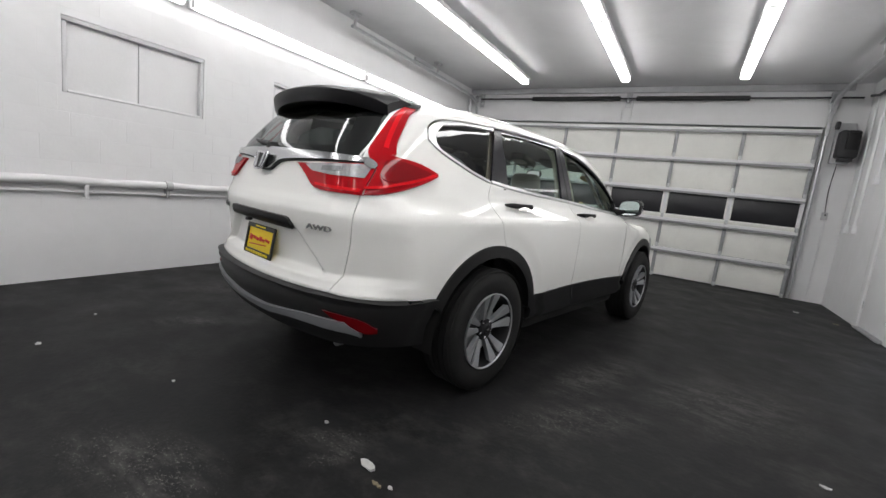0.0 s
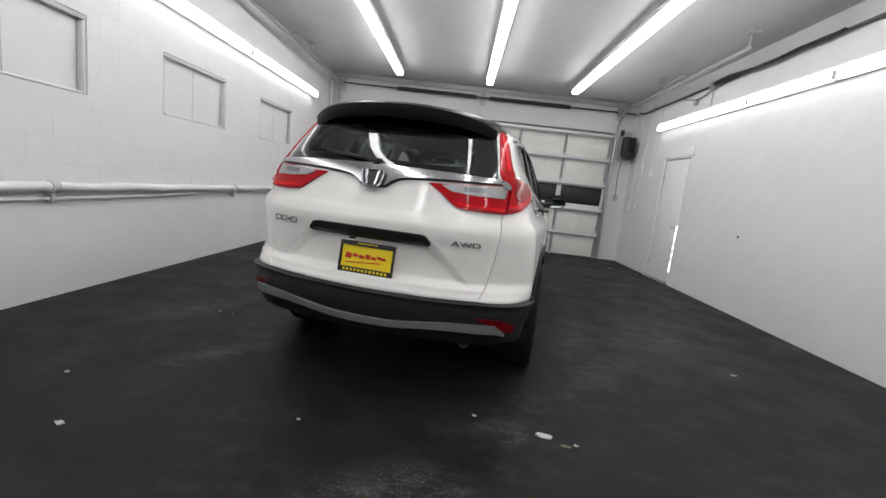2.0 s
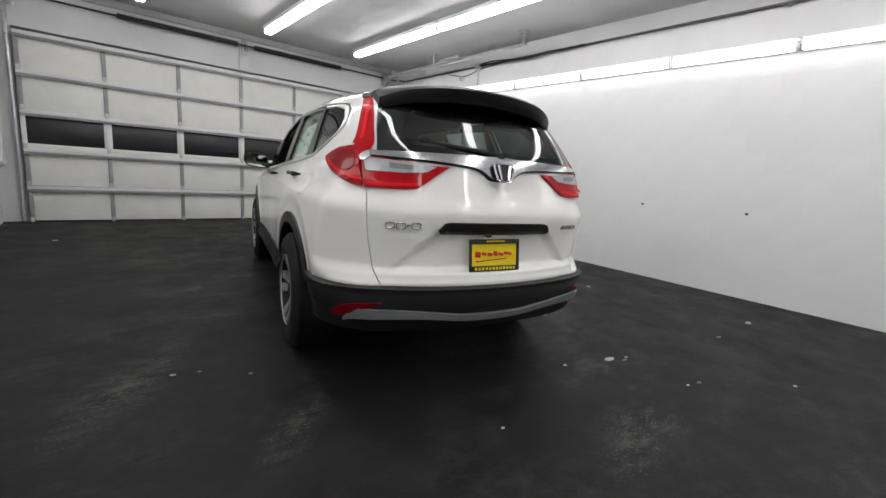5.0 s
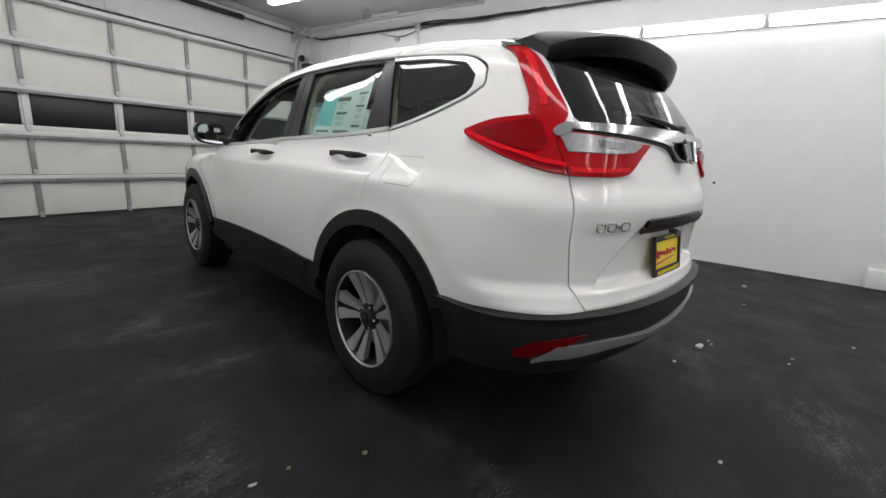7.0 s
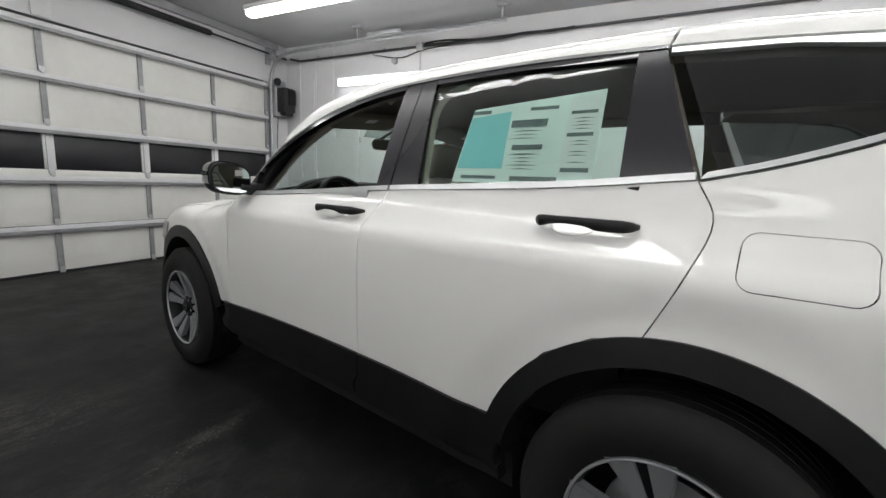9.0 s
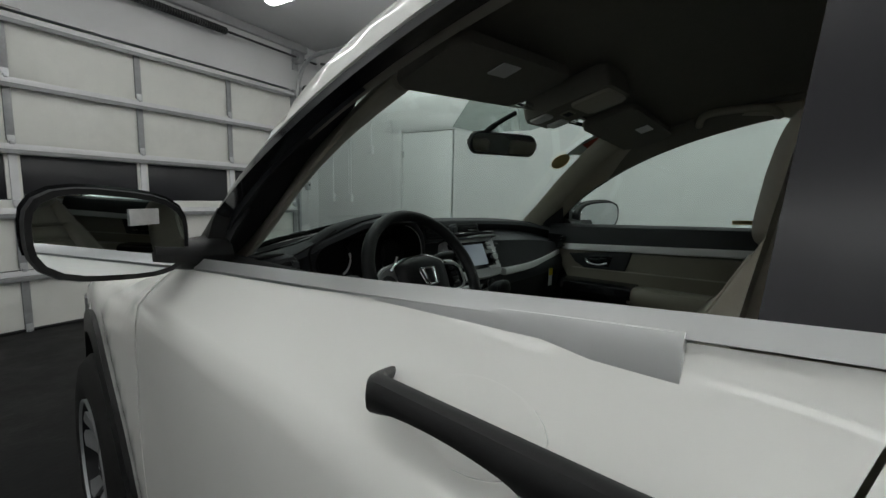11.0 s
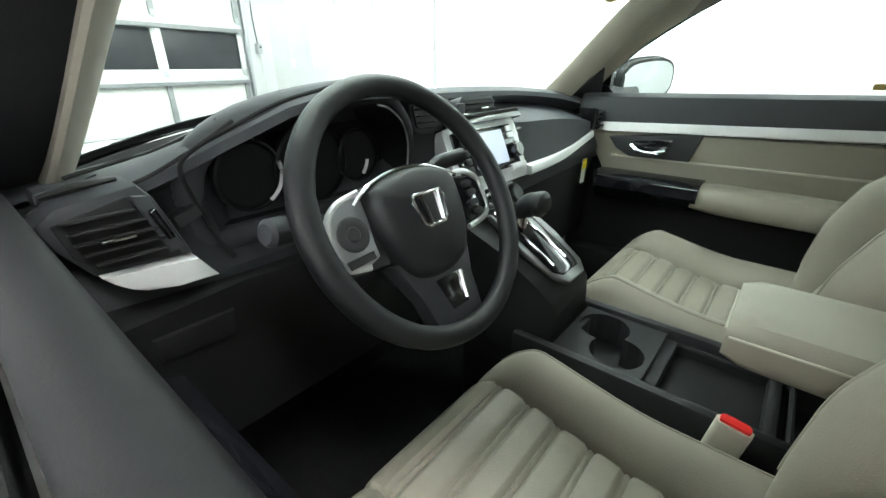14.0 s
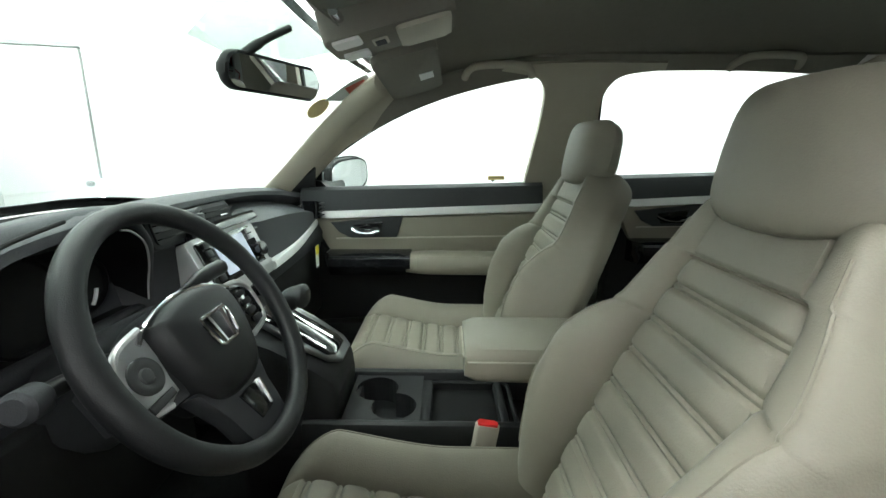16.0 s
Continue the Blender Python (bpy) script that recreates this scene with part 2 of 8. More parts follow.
CLUSTER = material("cluster_black", (0.0085, 0.0085, 0.0093), rough=0.45, spec=0.2)
CONSOLE = material("console_black", (0.0195, 0.020, 0.0215), rough=0.5, spec=0.3, bump=0.12, bump_scale=600, vary=0.08, scale=30)
CARPET = material("black_carpet", (0.018, 0.018, 0.0185), rough=0.95, spec=0.1, bump=0.4, bump_scale=500, vary=0.3, scale=50)
BELT = material("belt_beige", (0.46, 0.43, 0.36), rough=0.6)
BUCKLE_RED = material("buckle_red", (0.75, 0.03, 0.03), rough=0.35)
SCREEN_LIT = material("display_lit", (0.36, 0.40, 0.50), rough=0.2, emit=0.13)
PAD_GREY = material("control_grey", (0.030, 0.031, 0.033), rough=0.4)
WHITE_PRINT = material("white_print", (0.75, 0.75, 0.75), rough=0.5)
STICKER = material("sticker_paper", (0.74, 0.80, 0.78), rough=0.5)
STICKER_TEAL = material("sticker_teal", (0.25, 0.62, 0.66), rough=0.5)
STICKER_INK = material("sticker_ink", (0.12, 0.15, 0.15), rough=0.6)
GOLD = material("sticker_gold", (0.50, 0.37, 0.13), rough=0.4)
STICKER_RED = material("sticker_red", (0.65, 0.12, 0.08), rough=0.4)


# ---- building blocks ----
def thing(name, label, category, base=(0, 0, 0), turn=None, group="", kind=""):
    ob = new(name)
    ob.empty_display_size = 0.1
    m = Matrix.Translation(base)
    ob.matrix_world = (turn @ m) if turn else m
    return tagged(ob, label, category, group, kind)


def finish(me, mat, smooth=True):
    me.materials.append(mat)
    if smooth:
        me.polygons.foreach_set("use_smooth", [True] * len(me.polygons))
        me.set_sharp_from_angle(angle=radians(38))
    me.update()
    return me


def part(name, bm, mat, parent=None, label="", smooth=True):
    """Links a bmesh as ONE mesh object under a thing or a part."""
    me = bpy.data.meshes.new(name)
    bmesh.ops.recalc_face_normals(bm, faces=bm.faces)
    bm.to_mesh(me)
    bm.free()
    finish(me, mat, smooth)
    ob = new(name, me)
    if parent:
        ob.parent = parent
    return tagged(ob, label)


def mesh_part(name, verts, faces, mat, parent=None, label="", smooth=True):
    bm = bmesh.new()
    vs = [bm.verts.new(v) for v in verts]
    for f in faces:
        if len(set(f)) > 2:
            try:
                bm.faces.new([vs[i] for i in f])
            except ValueError:
                pass
    return part(name, bm, mat, parent, label, smooth)


def box(bm, c, s, bevel=0.0, m=None, seg=2):
    r = bmesh.ops.create_cube(bm, size=1)
    vs = r["verts"]
    for v in vs:
        v.co = Vector((v.co.x * s[0], v.co.y * s[1], v.co.z * s[2]))
    if bevel:
        es = {e for v in vs for e in v.link_edges}
        g = bmesh.ops.bevel(bm, geom=list(es), offset=bevel, segments=seg, affect="EDGES", profile=0.5)
        vs = list({v for f in g["faces"] for v in f.verts} | {v for v in vs if v.is_valid})
    for v in vs:
        v.co = (m @ v.co if m else v.co) + Vector(c)
    return bm


def boxed(c, s, bevel=0.0, m=None, seg=2):
    return box(bmesh.new(), c, s, bevel, m, seg)


def tube(bm, pts, r, n=12, caps=True, flat=1.0):
    """A round bar along points; r may be one radius or one a point."""
    pts = [Vector(p) for p in pts]
    rs = r if isinstance(r, (list, tuple)) else [r] * len(pts)
    rings = []
    up = Vector((0, 0, 1))
    for i, p in enumerate(pts):
        d = (pts[min(i + 1, len(pts) - 1)] - pts[max(i - 1, 0)]).normalized()
        a = d.cross(up)
        if a.length < 0.05:
            a = d.cross(Vector((1, 0, 0)))
        a.normalize()
        b = d.cross(a)
        rings.append([bm.verts.new(p + (a * math.cos(k * 2 * math.pi / n) + b * flat * math.sin(k * 2 * math.pi / n)) * rs[i]) for k in range(n)])
    for r0, r1 in zip(rings, rings[1:]):
        for k in range(n):
            bm.faces.new((r0[k], r0[(k + 1) % n], r1[(k + 1) % n], r1[k]))
    if caps:
        bm.faces.new(rings[0][::-1])
        bm.faces.new(rings[-1])
    return bm


def smooth_line(pts, n=8):
    """Catmull-Rom through the points."""
    P = [Vector(p) for p in pts]
    P = [P[0] * 2 - P[1]] + P + [P[-1] * 2 - P[-2]]
    out = []
    for i in range(1, len(P) - 2):
        for k in range(n):
            t = k / n
            a, b, c, d = P[i - 1], P[i], P[i + 1], P[i + 2]
            out.append(0.5 * ((2 * b) + (c - a) * t + (2 * a - 5 * b + 4 * c - d) * t * t + (3 * b - a - 3 * c + d) * t ** 3))
    out.append(P[-2])
    return out


def lathe(bm, profile, n=48, axis="X", c=(0, 0, 0)):
    """Turns (radius, along) pairs round an axis."""
    rings = []
    for r, h in profile:
        ring = []
        for k in range(n):
            a = 2 * math.pi * k / n
            p = {"X": (h, r * math.cos(a), r * math.sin(a)), "Y": (r * math.cos(a), h, r * math.sin(a)), "Z": (r * math.cos(a), r * math.sin(a), h)}[axis]
            ring.append(bm.verts.new(Vector(p) + Vector(c)))
        rings.append(ring)
    for r0, r1 in zip(rings, rings[1:]):
        for k in range(n):
            bm.faces.new((r0[k], r0[(k + 1) % n], r1[(k + 1) % n], r1[k]))
    return bm


def slab(bm, outline, lo, hi, axis="z", m=None, bevel=0.0):
    """A flat outline given thickness along an axis (outline in the two other axes, in order)."""
    def at(p, h):
        v = {"z": (p[0], p[1], h), "y": (p[0], h, p[1]), "x": (h, p[0], p[1])}[axis]
        return m @ Vector(v) if m else Vector(v)
    a = [bm.verts.new(at(p, lo)) for p in outline]
    b = [bm.verts.new(at(p, hi)) for p in outline]
    n = len(outline)
    fs = [bm.faces.new(a[::-1]), bm.faces.new(b)]
    for i in range(n):
        fs.append(bm.faces.new((a[i], a[(i + 1) % n], b[(i + 1) % n], b[i])))
    if bevel:
        es = set(fs[0].edges) | set(fs[1].edges)
        bmesh.ops.bevel(bm, geom=list(es), offset=bevel, segments=2, affect="EDGES", profile=0.5)
    return bm


def rounded(w, h, r, n=5):
    """Outline of a rounded rectangle about the origin."""
    out = []
    for sx, sy, a0 in ((1, 1, 0), (-1, 1, 90), (-1, -1, 180), (1, -1, 270)):
        for k in range(n + 1):
            a = radians(a0 + 90 * k / n)
            out.append((sx * (w / 2 - r) + r * math.cos(a), sy * (h / 2 - r) + r * math.sin(a)))
    return out


def loft(name, rings, mat, parent, label="", closed=True, caps=True):
    """Skin through rings of equal count."""
    bm = bmesh.new()
    R = [[bm.verts.new(p) for p in ring] for ring in rings]
    n = len(R[0])
    for a, b in zip(R, R[1:]):
        for k in range(n if closed else n - 1):
            bm.faces.new((a[k], a[(k + 1) % n], b[(k + 1) % n], b[k]))
    if caps and closed:
        bm.faces.new(R[0][::-1])
        bm.faces.new(R[-1])
    return part(name, bm, mat, parent, label)


def letters(name, text, size, depth, mat, parent, m):
    """Raised letters in the built-in face, as a mesh."""
    cu = bpy.data.curves.new(name, "FONT")
    cu.body, cu.size, cu.extrude, cu.align_x, cu.align_y = text, size, depth, "CENTER", "CENTER"
    tmp = bpy.data.objects.new(name, cu)
    scene.collection.objects.link(tmp)
    me = bpy.data.meshes.new_from_object(tmp.evaluated_get(bpy.context.evaluated_depsgraph_get()))
    bpy.data.objects.remove(tmp)
    me.transform(m)
    me.materials.clear()
    me.materials.append(mat)
    ob = new(name, me)
    ob.parent = parent
    return ob


# ---- the garage ----
ROOM = pose(0, 0, 0, 0, 0, 12)
U0, U1, V0, V1, TOP = -2.80, 3.83, -8.6, 6.26, 3.36
T = 0.2


def structure(name, bm, mat, label, category, smooth=False):
    ob = part(name, bm, mat, None, "", smooth)
    ob.matrix_world = ROOM
    return tagged(ob, label, category, kind="structure")


def wall_with_holes(name, axis, inner, outer, lo, hi, holes, label):
    """A wall from lo to hi along, floor to ceiling, thick from inner to outer, with openings (a0, a1, z0, z1)."""
    bm = bmesh.new()
    cuts = sorted({lo, hi, *[h[0] for h in holes], *[h[1] for h in holes]})
    zc = sorted({-0.02, TOP + 0.1, *[h[2] for h in holes], *[h[3] for h in holes]})
    for a0, a1 in zip(cuts, cuts[1:]):
        for z0, z1 in zip(zc, zc[1:]):
            am, zm = (a0 + a1) / 2, (z0 + z1) / 2
            if any(h[0] < am < h[1] and h[2] < zm < h[3] for h in holes):
                continue
            c = ((inner + outer) / 2, am, zm) if axis == "u" else (am, (inner + outer) / 2, zm)
            s = (abs(outer - inner), a1 - a0, z1 - z0) if axis == "u" else (a1 - a0, abs(outer - inner), z1 - z0)
            box(bm, c, s)
    bmesh.ops.remove_doubles(bm, verts=bm.verts, dist=1e-4)
    seen = {}
    for f in bm.faces:
        seen.setdefault(tuple(round(x, 3) for x in f.calc_center_median()), []).append(f)
    bmesh.ops.delete(bm, geom=[f for fs in seen.values() if len(fs) > 1 for f in fs], context="FACES_ONLY")
    return structure(name, bm, WALL, label, "wall")


NICHES = [(-0.91, 0.25, 1.58, 2.18), (1.10, 2.22, 1.58, 2.18), (3.12, 4.26, 1.58, 2.17)]
DOOR = (3.87, 4.67, 0.0, 2.09)
GATE = (-2.53, 3.34, 0.0, 2.72)
wall_with_holes("wall_west", "u", U0, U0 - T, V0 - T, V1, NICHES, "white painted concrete block wall with bricked-up windows")
wall_with_holes("wall_east", "u", U1, U1 + T, V0 - T, V1, [DOOR], "white painted concrete block wall with a narrow door")
wall_with_holes("wall_north", "v", V1, V1 + T, U0 - T, U1 + T, [GATE], "white painted wall above and beside the garage door")
wall_with_holes("wall_south", "v", V0, V0 - T, U0, U1, [], "plain white painted end wall")
structure("floor", boxed(((U0 + U1) / 2, (V0 + V1) / 2, -0.06), (U1 - U0 + 0.4, V1 - V0 + 0.5, 0.12)), FLOOR, "worn black rubberised garage floor, scuffed grey", "floor")
structure("ceiling", boxed(((U0 + U1) / 2, (V0 + V1) / 2, TOP + 0.06), (U1 - U0 - 0.004, V1 - V0 - 0.004, 0.12)), CEIL, "pale grey painted flat ceiling", "ceiling")


def niche(i, h):
    """A window opening closed up with painted boards, with its old frame."""
    a0, a1, z0, z1 = h
    w = thing("window_%d" % i, "old window opening boarded up and painted white", "window", (U0, (a0 + a1) / 2, z0), ROOM, "closed-up windows", "structure")
    L, H = a1 - a0, z1 - z0
    for s in (-1, 1):
        part("window_pane", boxed((-0.075, s * L / 4, H / 2), (0.03, L / 2 - 0.008, H - 0.004), 0.003), WALL, w, "painted-over board")
    part("window_frame", box(box(boxed((-0.03, 0, H - 0.02), (0.05, L - 0.006, 0.035), 0.004), (-0.03, L / 2 - 0.02, H / 2 - 0.02), (0.05, 0.03, H - 0.045), 0.004),
                             (-0.03, -L / 2 + 0.02, H / 2 - 0.02), (0.045, 0.03, H - 0.045), 0.004), FRAME_GREY, w, "grey steel frame")
    part("window_sill", boxed((-0.028, 0, 0.012), (0.07, L - 0.07, 0.02), 0.006), WALL, w)


for i, h in enumerate(NICHES):
    niche(i + 1, h)


def garage_door():
    g = thing("garage_door", "closed white sectional garage door with one row of dark windows", "garage door", ((GATE[0] + GATE[1]) / 2, V1, 0), ROOM)
    Wd = GATE[1] - GATE[0] - 0.02
    pitch, rows = Wd / 6, 5
    h = 2.68 / rows
    for r in range(rows):
        z0 = r * h
        for c in range(6):
            u0 = -Wd / 2 + c * pitch
            if r == 2:
                p = part("window_pane", boxed((u0 + pitch / 2, -0.055, z0 + h / 2 - 0.01), (pitch - 0.10, 0.012, h - 0.16), 0.004), NIGHT, g, "dark glass")
                bm = bmesh.new()
                for dz in (z0 + 0.035, z0 + h - 0.045):
                    box(bm, (u0 + pitch / 2, -0.05, dz), (pitch - 0.004, 0.04, 0.075), 0.004)
                for du in (0.025, pitch - 0.025):
                    box(bm, (u0 + du, -0.05, z0 + h / 2), (0.05, 0.04, h - 0.155), 0.004)
                part("window_frame", bm, GARAGE, g)
            else:
                part("panel", boxed((u0 + pitch / 2, -0.045, z0 + h / 2), (pitch - 0.006, 0.04, h - 0.008), 0.006), GARAGE, g)
    for c in range(7):
        u = -Wd / 2 + c * pitch
        for r in range(rows):
            u_c = min(max(u, -Wd / 2 + 0.03), Wd / 2 - 0.03)
            part("stile", boxed((u_c, -0.078, r * h + h / 2), (0.055, 0.022, h - 0.05), 0.004), WHITE_METAL if r == 2 else STRUT, g)
            part("hinge", box(boxed((u_c, -0.095, r * h + 0.02), (0.05, 0.012, 0.10), 0.003), (u_c, -0.104, r * h + 0.01), (0.03, 0.018, 0.03), 0.005), GALV, g)
    for r in range(1, rows + 1):
        z = r * h - (0.07 if r == rows else 0.045)
        # grey lower flange: the shade under the white edge, put into its colour
        bm = boxed((0, -0.115, z - 0.006), (Wd - 0.01, 0.05, 0.010), 0.003)
        box(bm, (0, -0.135, z - 0.020), (Wd - 0.01, 0.008, 0.034), 0.002)
        part("strut", bm, STRUT, g, "reinforcing strut, its shaded underside coloured grey")
        part("section_edge", boxed((0, -0.098, z + 0.024), (Wd - 0.01, 0.010, 0.048), 0.003), WHITE_METAL, g, "white section edge")
    part("seal", boxed((0, -0.05, 0.012), (Wd, 0.05, 0.02), 0.008), BLACK_METAL, g)
    # springs, shaft, tracks
    part("shaft", tube(bmesh.new(), [(-3.0, -0.13, 3.13), (3.30, -0.13, 3.13)], 0.014, 10), BLACK_METAL, g)
    for a, b in ((-1.75, -0.06), (0.22, 1.92)):
        bm = bmesh.new()
        n = 64
        prof = []
        for k in range(n * 2 + 1):
            prof.append((0.044 if k % 2 else 0.036, a + (b - a) * k / (2 * n)))
        lathe(bm, prof, 14, "X", (0, -0.13, 3.13))
        part("spring", bm, BLACK_METAL, g, "black torsion spring")
    for u in (0.08, -2.92, 3.0):
        part("bracket", box(boxed((u, -0.03, 3.13), (0.10, 0.02, 0.30), 0.004), (u, -0.09, 3.11), (0.012, 0.12, 0.12), 0.003), GALV, g)
    for s in (-1, 1):
        u = s * (Wd / 2 + 0.05)
        part("drum", lathe(bmesh.new(), [(0.02, -0.05), (0.075, -0.05), (0.075, -0.035), (0.06, -0.03), (0.06, 0.03), (0.075, 0.035), (0.075, 0.05), (0.02, 0.05)], 24, "X", (u, -0.13, 3.13)), GALV, g)
        path = [(u, -0.10, 0.02), (u, -0.10, 2.55), (u, -0.13, 2.8), (u, -0.24, 3.0), (u, -0.42, 3.10), (u, -0.7, 3.13), (u, -4.15, 3.17)]
        line = path[:2] + smooth_line(path[1:6], 6)[1:] + path[6:]
        bm = bmesh.new()
        tube(bm, line, 0.03, 8, True, 0.8)
        part("track", bm, GALV, g, "galvanised door track")
        for v in (-1.9, -4.1):
            bm = boxed((u, v, 3.27), (0.03, 0.03, TOP - 3.2), 0.003)
            box(bm, (u, v, TOP - 0.02), (0.10, 0.14, 0.035), 0.004)
            part("hanger", bm, GREY_PAINT, g)
        part("stop", boxed((u, -2.35, 3.22), (0.05, 0.55, 0.05), 0.006), GALV, g)
        part("jamb", boxed((s * (Wd / 2 + 0.04), -0.025, 1.36), (0.045, 0.045, 2.7), 0.004), GREY_PAINT, g)
    return g


garage_door()


def opener():
    o = thing("door_opener", "black wall-mounted garage door motor on a grey plate", "motor", (3.60, V1, 2.20), ROOM)
    part("back_plate", boxed((0, -0.05, 0.27), (0.22, 0.10, 0.60), 0.01), GREY_PAINT, o)
    part("housing", boxed((0.03, -0.19, 0.24), (0.24, 0.20, 0.40), 0.03), BLACK_METAL, o)
    part("cover", boxed((0.06, -0.29, 0.28), (0.15, 0.06, 0.26), 0.02), CLAD, o, "black motor cover")
    part("sprocket", lathe(bmesh.new(), [(0.0, -0.02), (0.06, -0.02), (0.06, 0.02), (0.0, 0.02)], 20, "X", (-0.12, -0.16, 0.52)), BLACK_METAL, o)
    part("vent", boxed((0.03, -0.20, 0.02), (0.16, 0.14, 0.06), 0.01), BLACK_METAL, o)
    return o


opener()


def fixture(name, base, length, wall=0, group="ceiling tubes"):
    """A strip lamp: housing, end caps and glowing diffuser; wall: -1 or 1 on the west or east wall."""
    f = thing(name, "white fluorescent strip lamp, lit", "lamp", base, ROOM, group)
    L = length - 0.02
    if wall == 0:
        part("housing", boxed((0, 0, 0.088), (0.15, L, 0.055), 0.008), WHITE_METAL, f)
        part("diffuser", boxed((0, 0, 0.025), (0.125, L - 0.035, 0.07), 0.028, None, 3), TUBE, f, "glowing diffuser")
        for s in (-1, 1):
            part("end_cap", boxed((0, s * (L / 2 - 0.014), 0.028), (0.09, 0.012, 0.05), 0.004), WHITE_METAL, f)
    else:
        part("housing", boxed((wall * 0.03, 0, 0), (0.05, L, 0.085), 0.008), WHITE_METAL, f)
        part("hood", boxed((-wall * 0.015, 0, 0.064), (0.13, L, 0.012), 0.004), WHITE_METAL, f, "white metal hood")
        part("diffuser", boxed((-wall * 0.03, 0, 0), (0.07, L - 0.03, 0.11), 0.028, None, 3), WALL_TUBE, f, "glowing diffuser")
        for s in (-1, 1):
            part("end_cap", boxed((-wall * 0.03, s * (L / 2 - 0.014), 0), (0.05, 0.012, 0.085), 0.004), WHITE_METAL, f)
    return f


# the row at v = -5.99 is unseen, added to brighten the car's tail
for u in (-1.15, 0.55, 2.15):
    for v in (3.93, 1.45, -1.03, -3.51, -5.99):
        fixture("ceiling_lamp", (u, v, TOP - 0.20), 2.46)
for v in (3.90, 1.32, -1.26, -3.84):
    fixture("wall_lamp", (U0 + 0.06, v, 2.645), 2.54, -1, "wall tubes")
for v0, v1 in ((2.57, 5.05), (1.31, 2.57), (0.07, 1.31), (-1.17, 0.07), (-2.41, -1.17), (-4.9, -2.41)):
    fixture("wall_lamp", (U1 - 0.06, (v0 + v1) / 2, 2.69), v1 - v0, 1, "wall tubes")


# ---- fittings of the garage ----
def wall_thing(name, label, category, base, group=""):
    return thing(name, label, category, base, ROOM, group)


def side_door():
    d = tagged(thing("door_1", "narrow white painted door, closed, daylight at its edge", "door", (U1, (DOOR[0] + DOOR[1]) / 2, 0), ROOM), kind="structure")
    w = DOOR[1] - DOOR[0]
    part("door_leaf", boxed((0.030, 0.012, 1.055), (0.045, w - 0.030, 2.05), 0.004), DOORPAINT, d, "white painted leaf")
    bm = boxed((-0.006, w / 2 + 0.075, 1.08), (0.014, 0.14, 2.16), 0.003)
    part("door_trim", bm, WALL, d)
    part("door_trim", boxed((-0.006, 0.05, 2.19), (0.014, w + 0.24, 0.16), 0.003), WALL, d)
    part("door_stop", boxed((0.075, 0, 1.05), (0.02, w, 2.09), 0.0), NIGHT, d, "dark backing")
    for z0, z1, wide in ((0.22, 0.40, 0.009), (0.47, 0.54, 0.005), (0.60, 0.66, 0.010), (0.72, 0.98, 0.012)):
        part("light_gap", boxed((0.0, -w / 2 + 0.013, (z0 + z1) / 2), (0.010, wide, z1 - z0)), DAYGAP, d, "daylight showing through the gap")
    kn = lathe(bmesh.new(), [(0.0, -0.06), (0.02, -0.058), (0.026, -0.045), (0.018, -0.03), (0.01, -0.02), (0.012, 0.0), (0.028, 0.004)], 20, "X", (0.004, -w / 2 + 0.09, 0.95))
    part("door_knob", kn, GALV, d, "steel knob")
    for z in (0.3, 1.8):
        part("hinge", boxed((0.006, w / 2 - 0.01, z), (0.012, 0.03, 0.09), 0.003), GALV, d)
    part("threshold", boxed((0.0, 0, 0.012), (0.10, w, 0.022), 0.005), GALV, d)


side_door()


def conduit(v, z, label, twin=False):
    c = wall_thing("conduit", label, "conduit", (U1, v, z), "wall conduits")
    bm = bmesh.new()
    tube(bm, [(-0.02, 0.0, 0.05), (-0.02, 0.0, TOP - z - 0.1)], 0.011, 8)
    part("pipe", bm, WHITE_METAL, c)
    if twin:
        part("pipe", tube(bmesh.new(), [(-0.02, 0.045, 0.05), (-0.02, 0.045, TOP - z - 0.6)], 0.011, 8), WHITE_METAL, c)
    part("outlet_box", boxed((-0.025, 0.01 if twin else 0, 0.0), (0.05, 0.075, 0.115), 0.006), WHITE_METAL, c)
    part("cover", boxed((-0.053, 0.01 if twin else 0, 0.0), (0.006, 0.08, 0.12), 0.003), WHITE_METAL, c)


conduit(5.92, 1.21, "white conduit with outlet box on the wall")
conduit(5.57, 1.21, "two white conduits with outlet box on the wall", True)
conduit(5.19, 1.88, "white conduit with switch box on the wall")


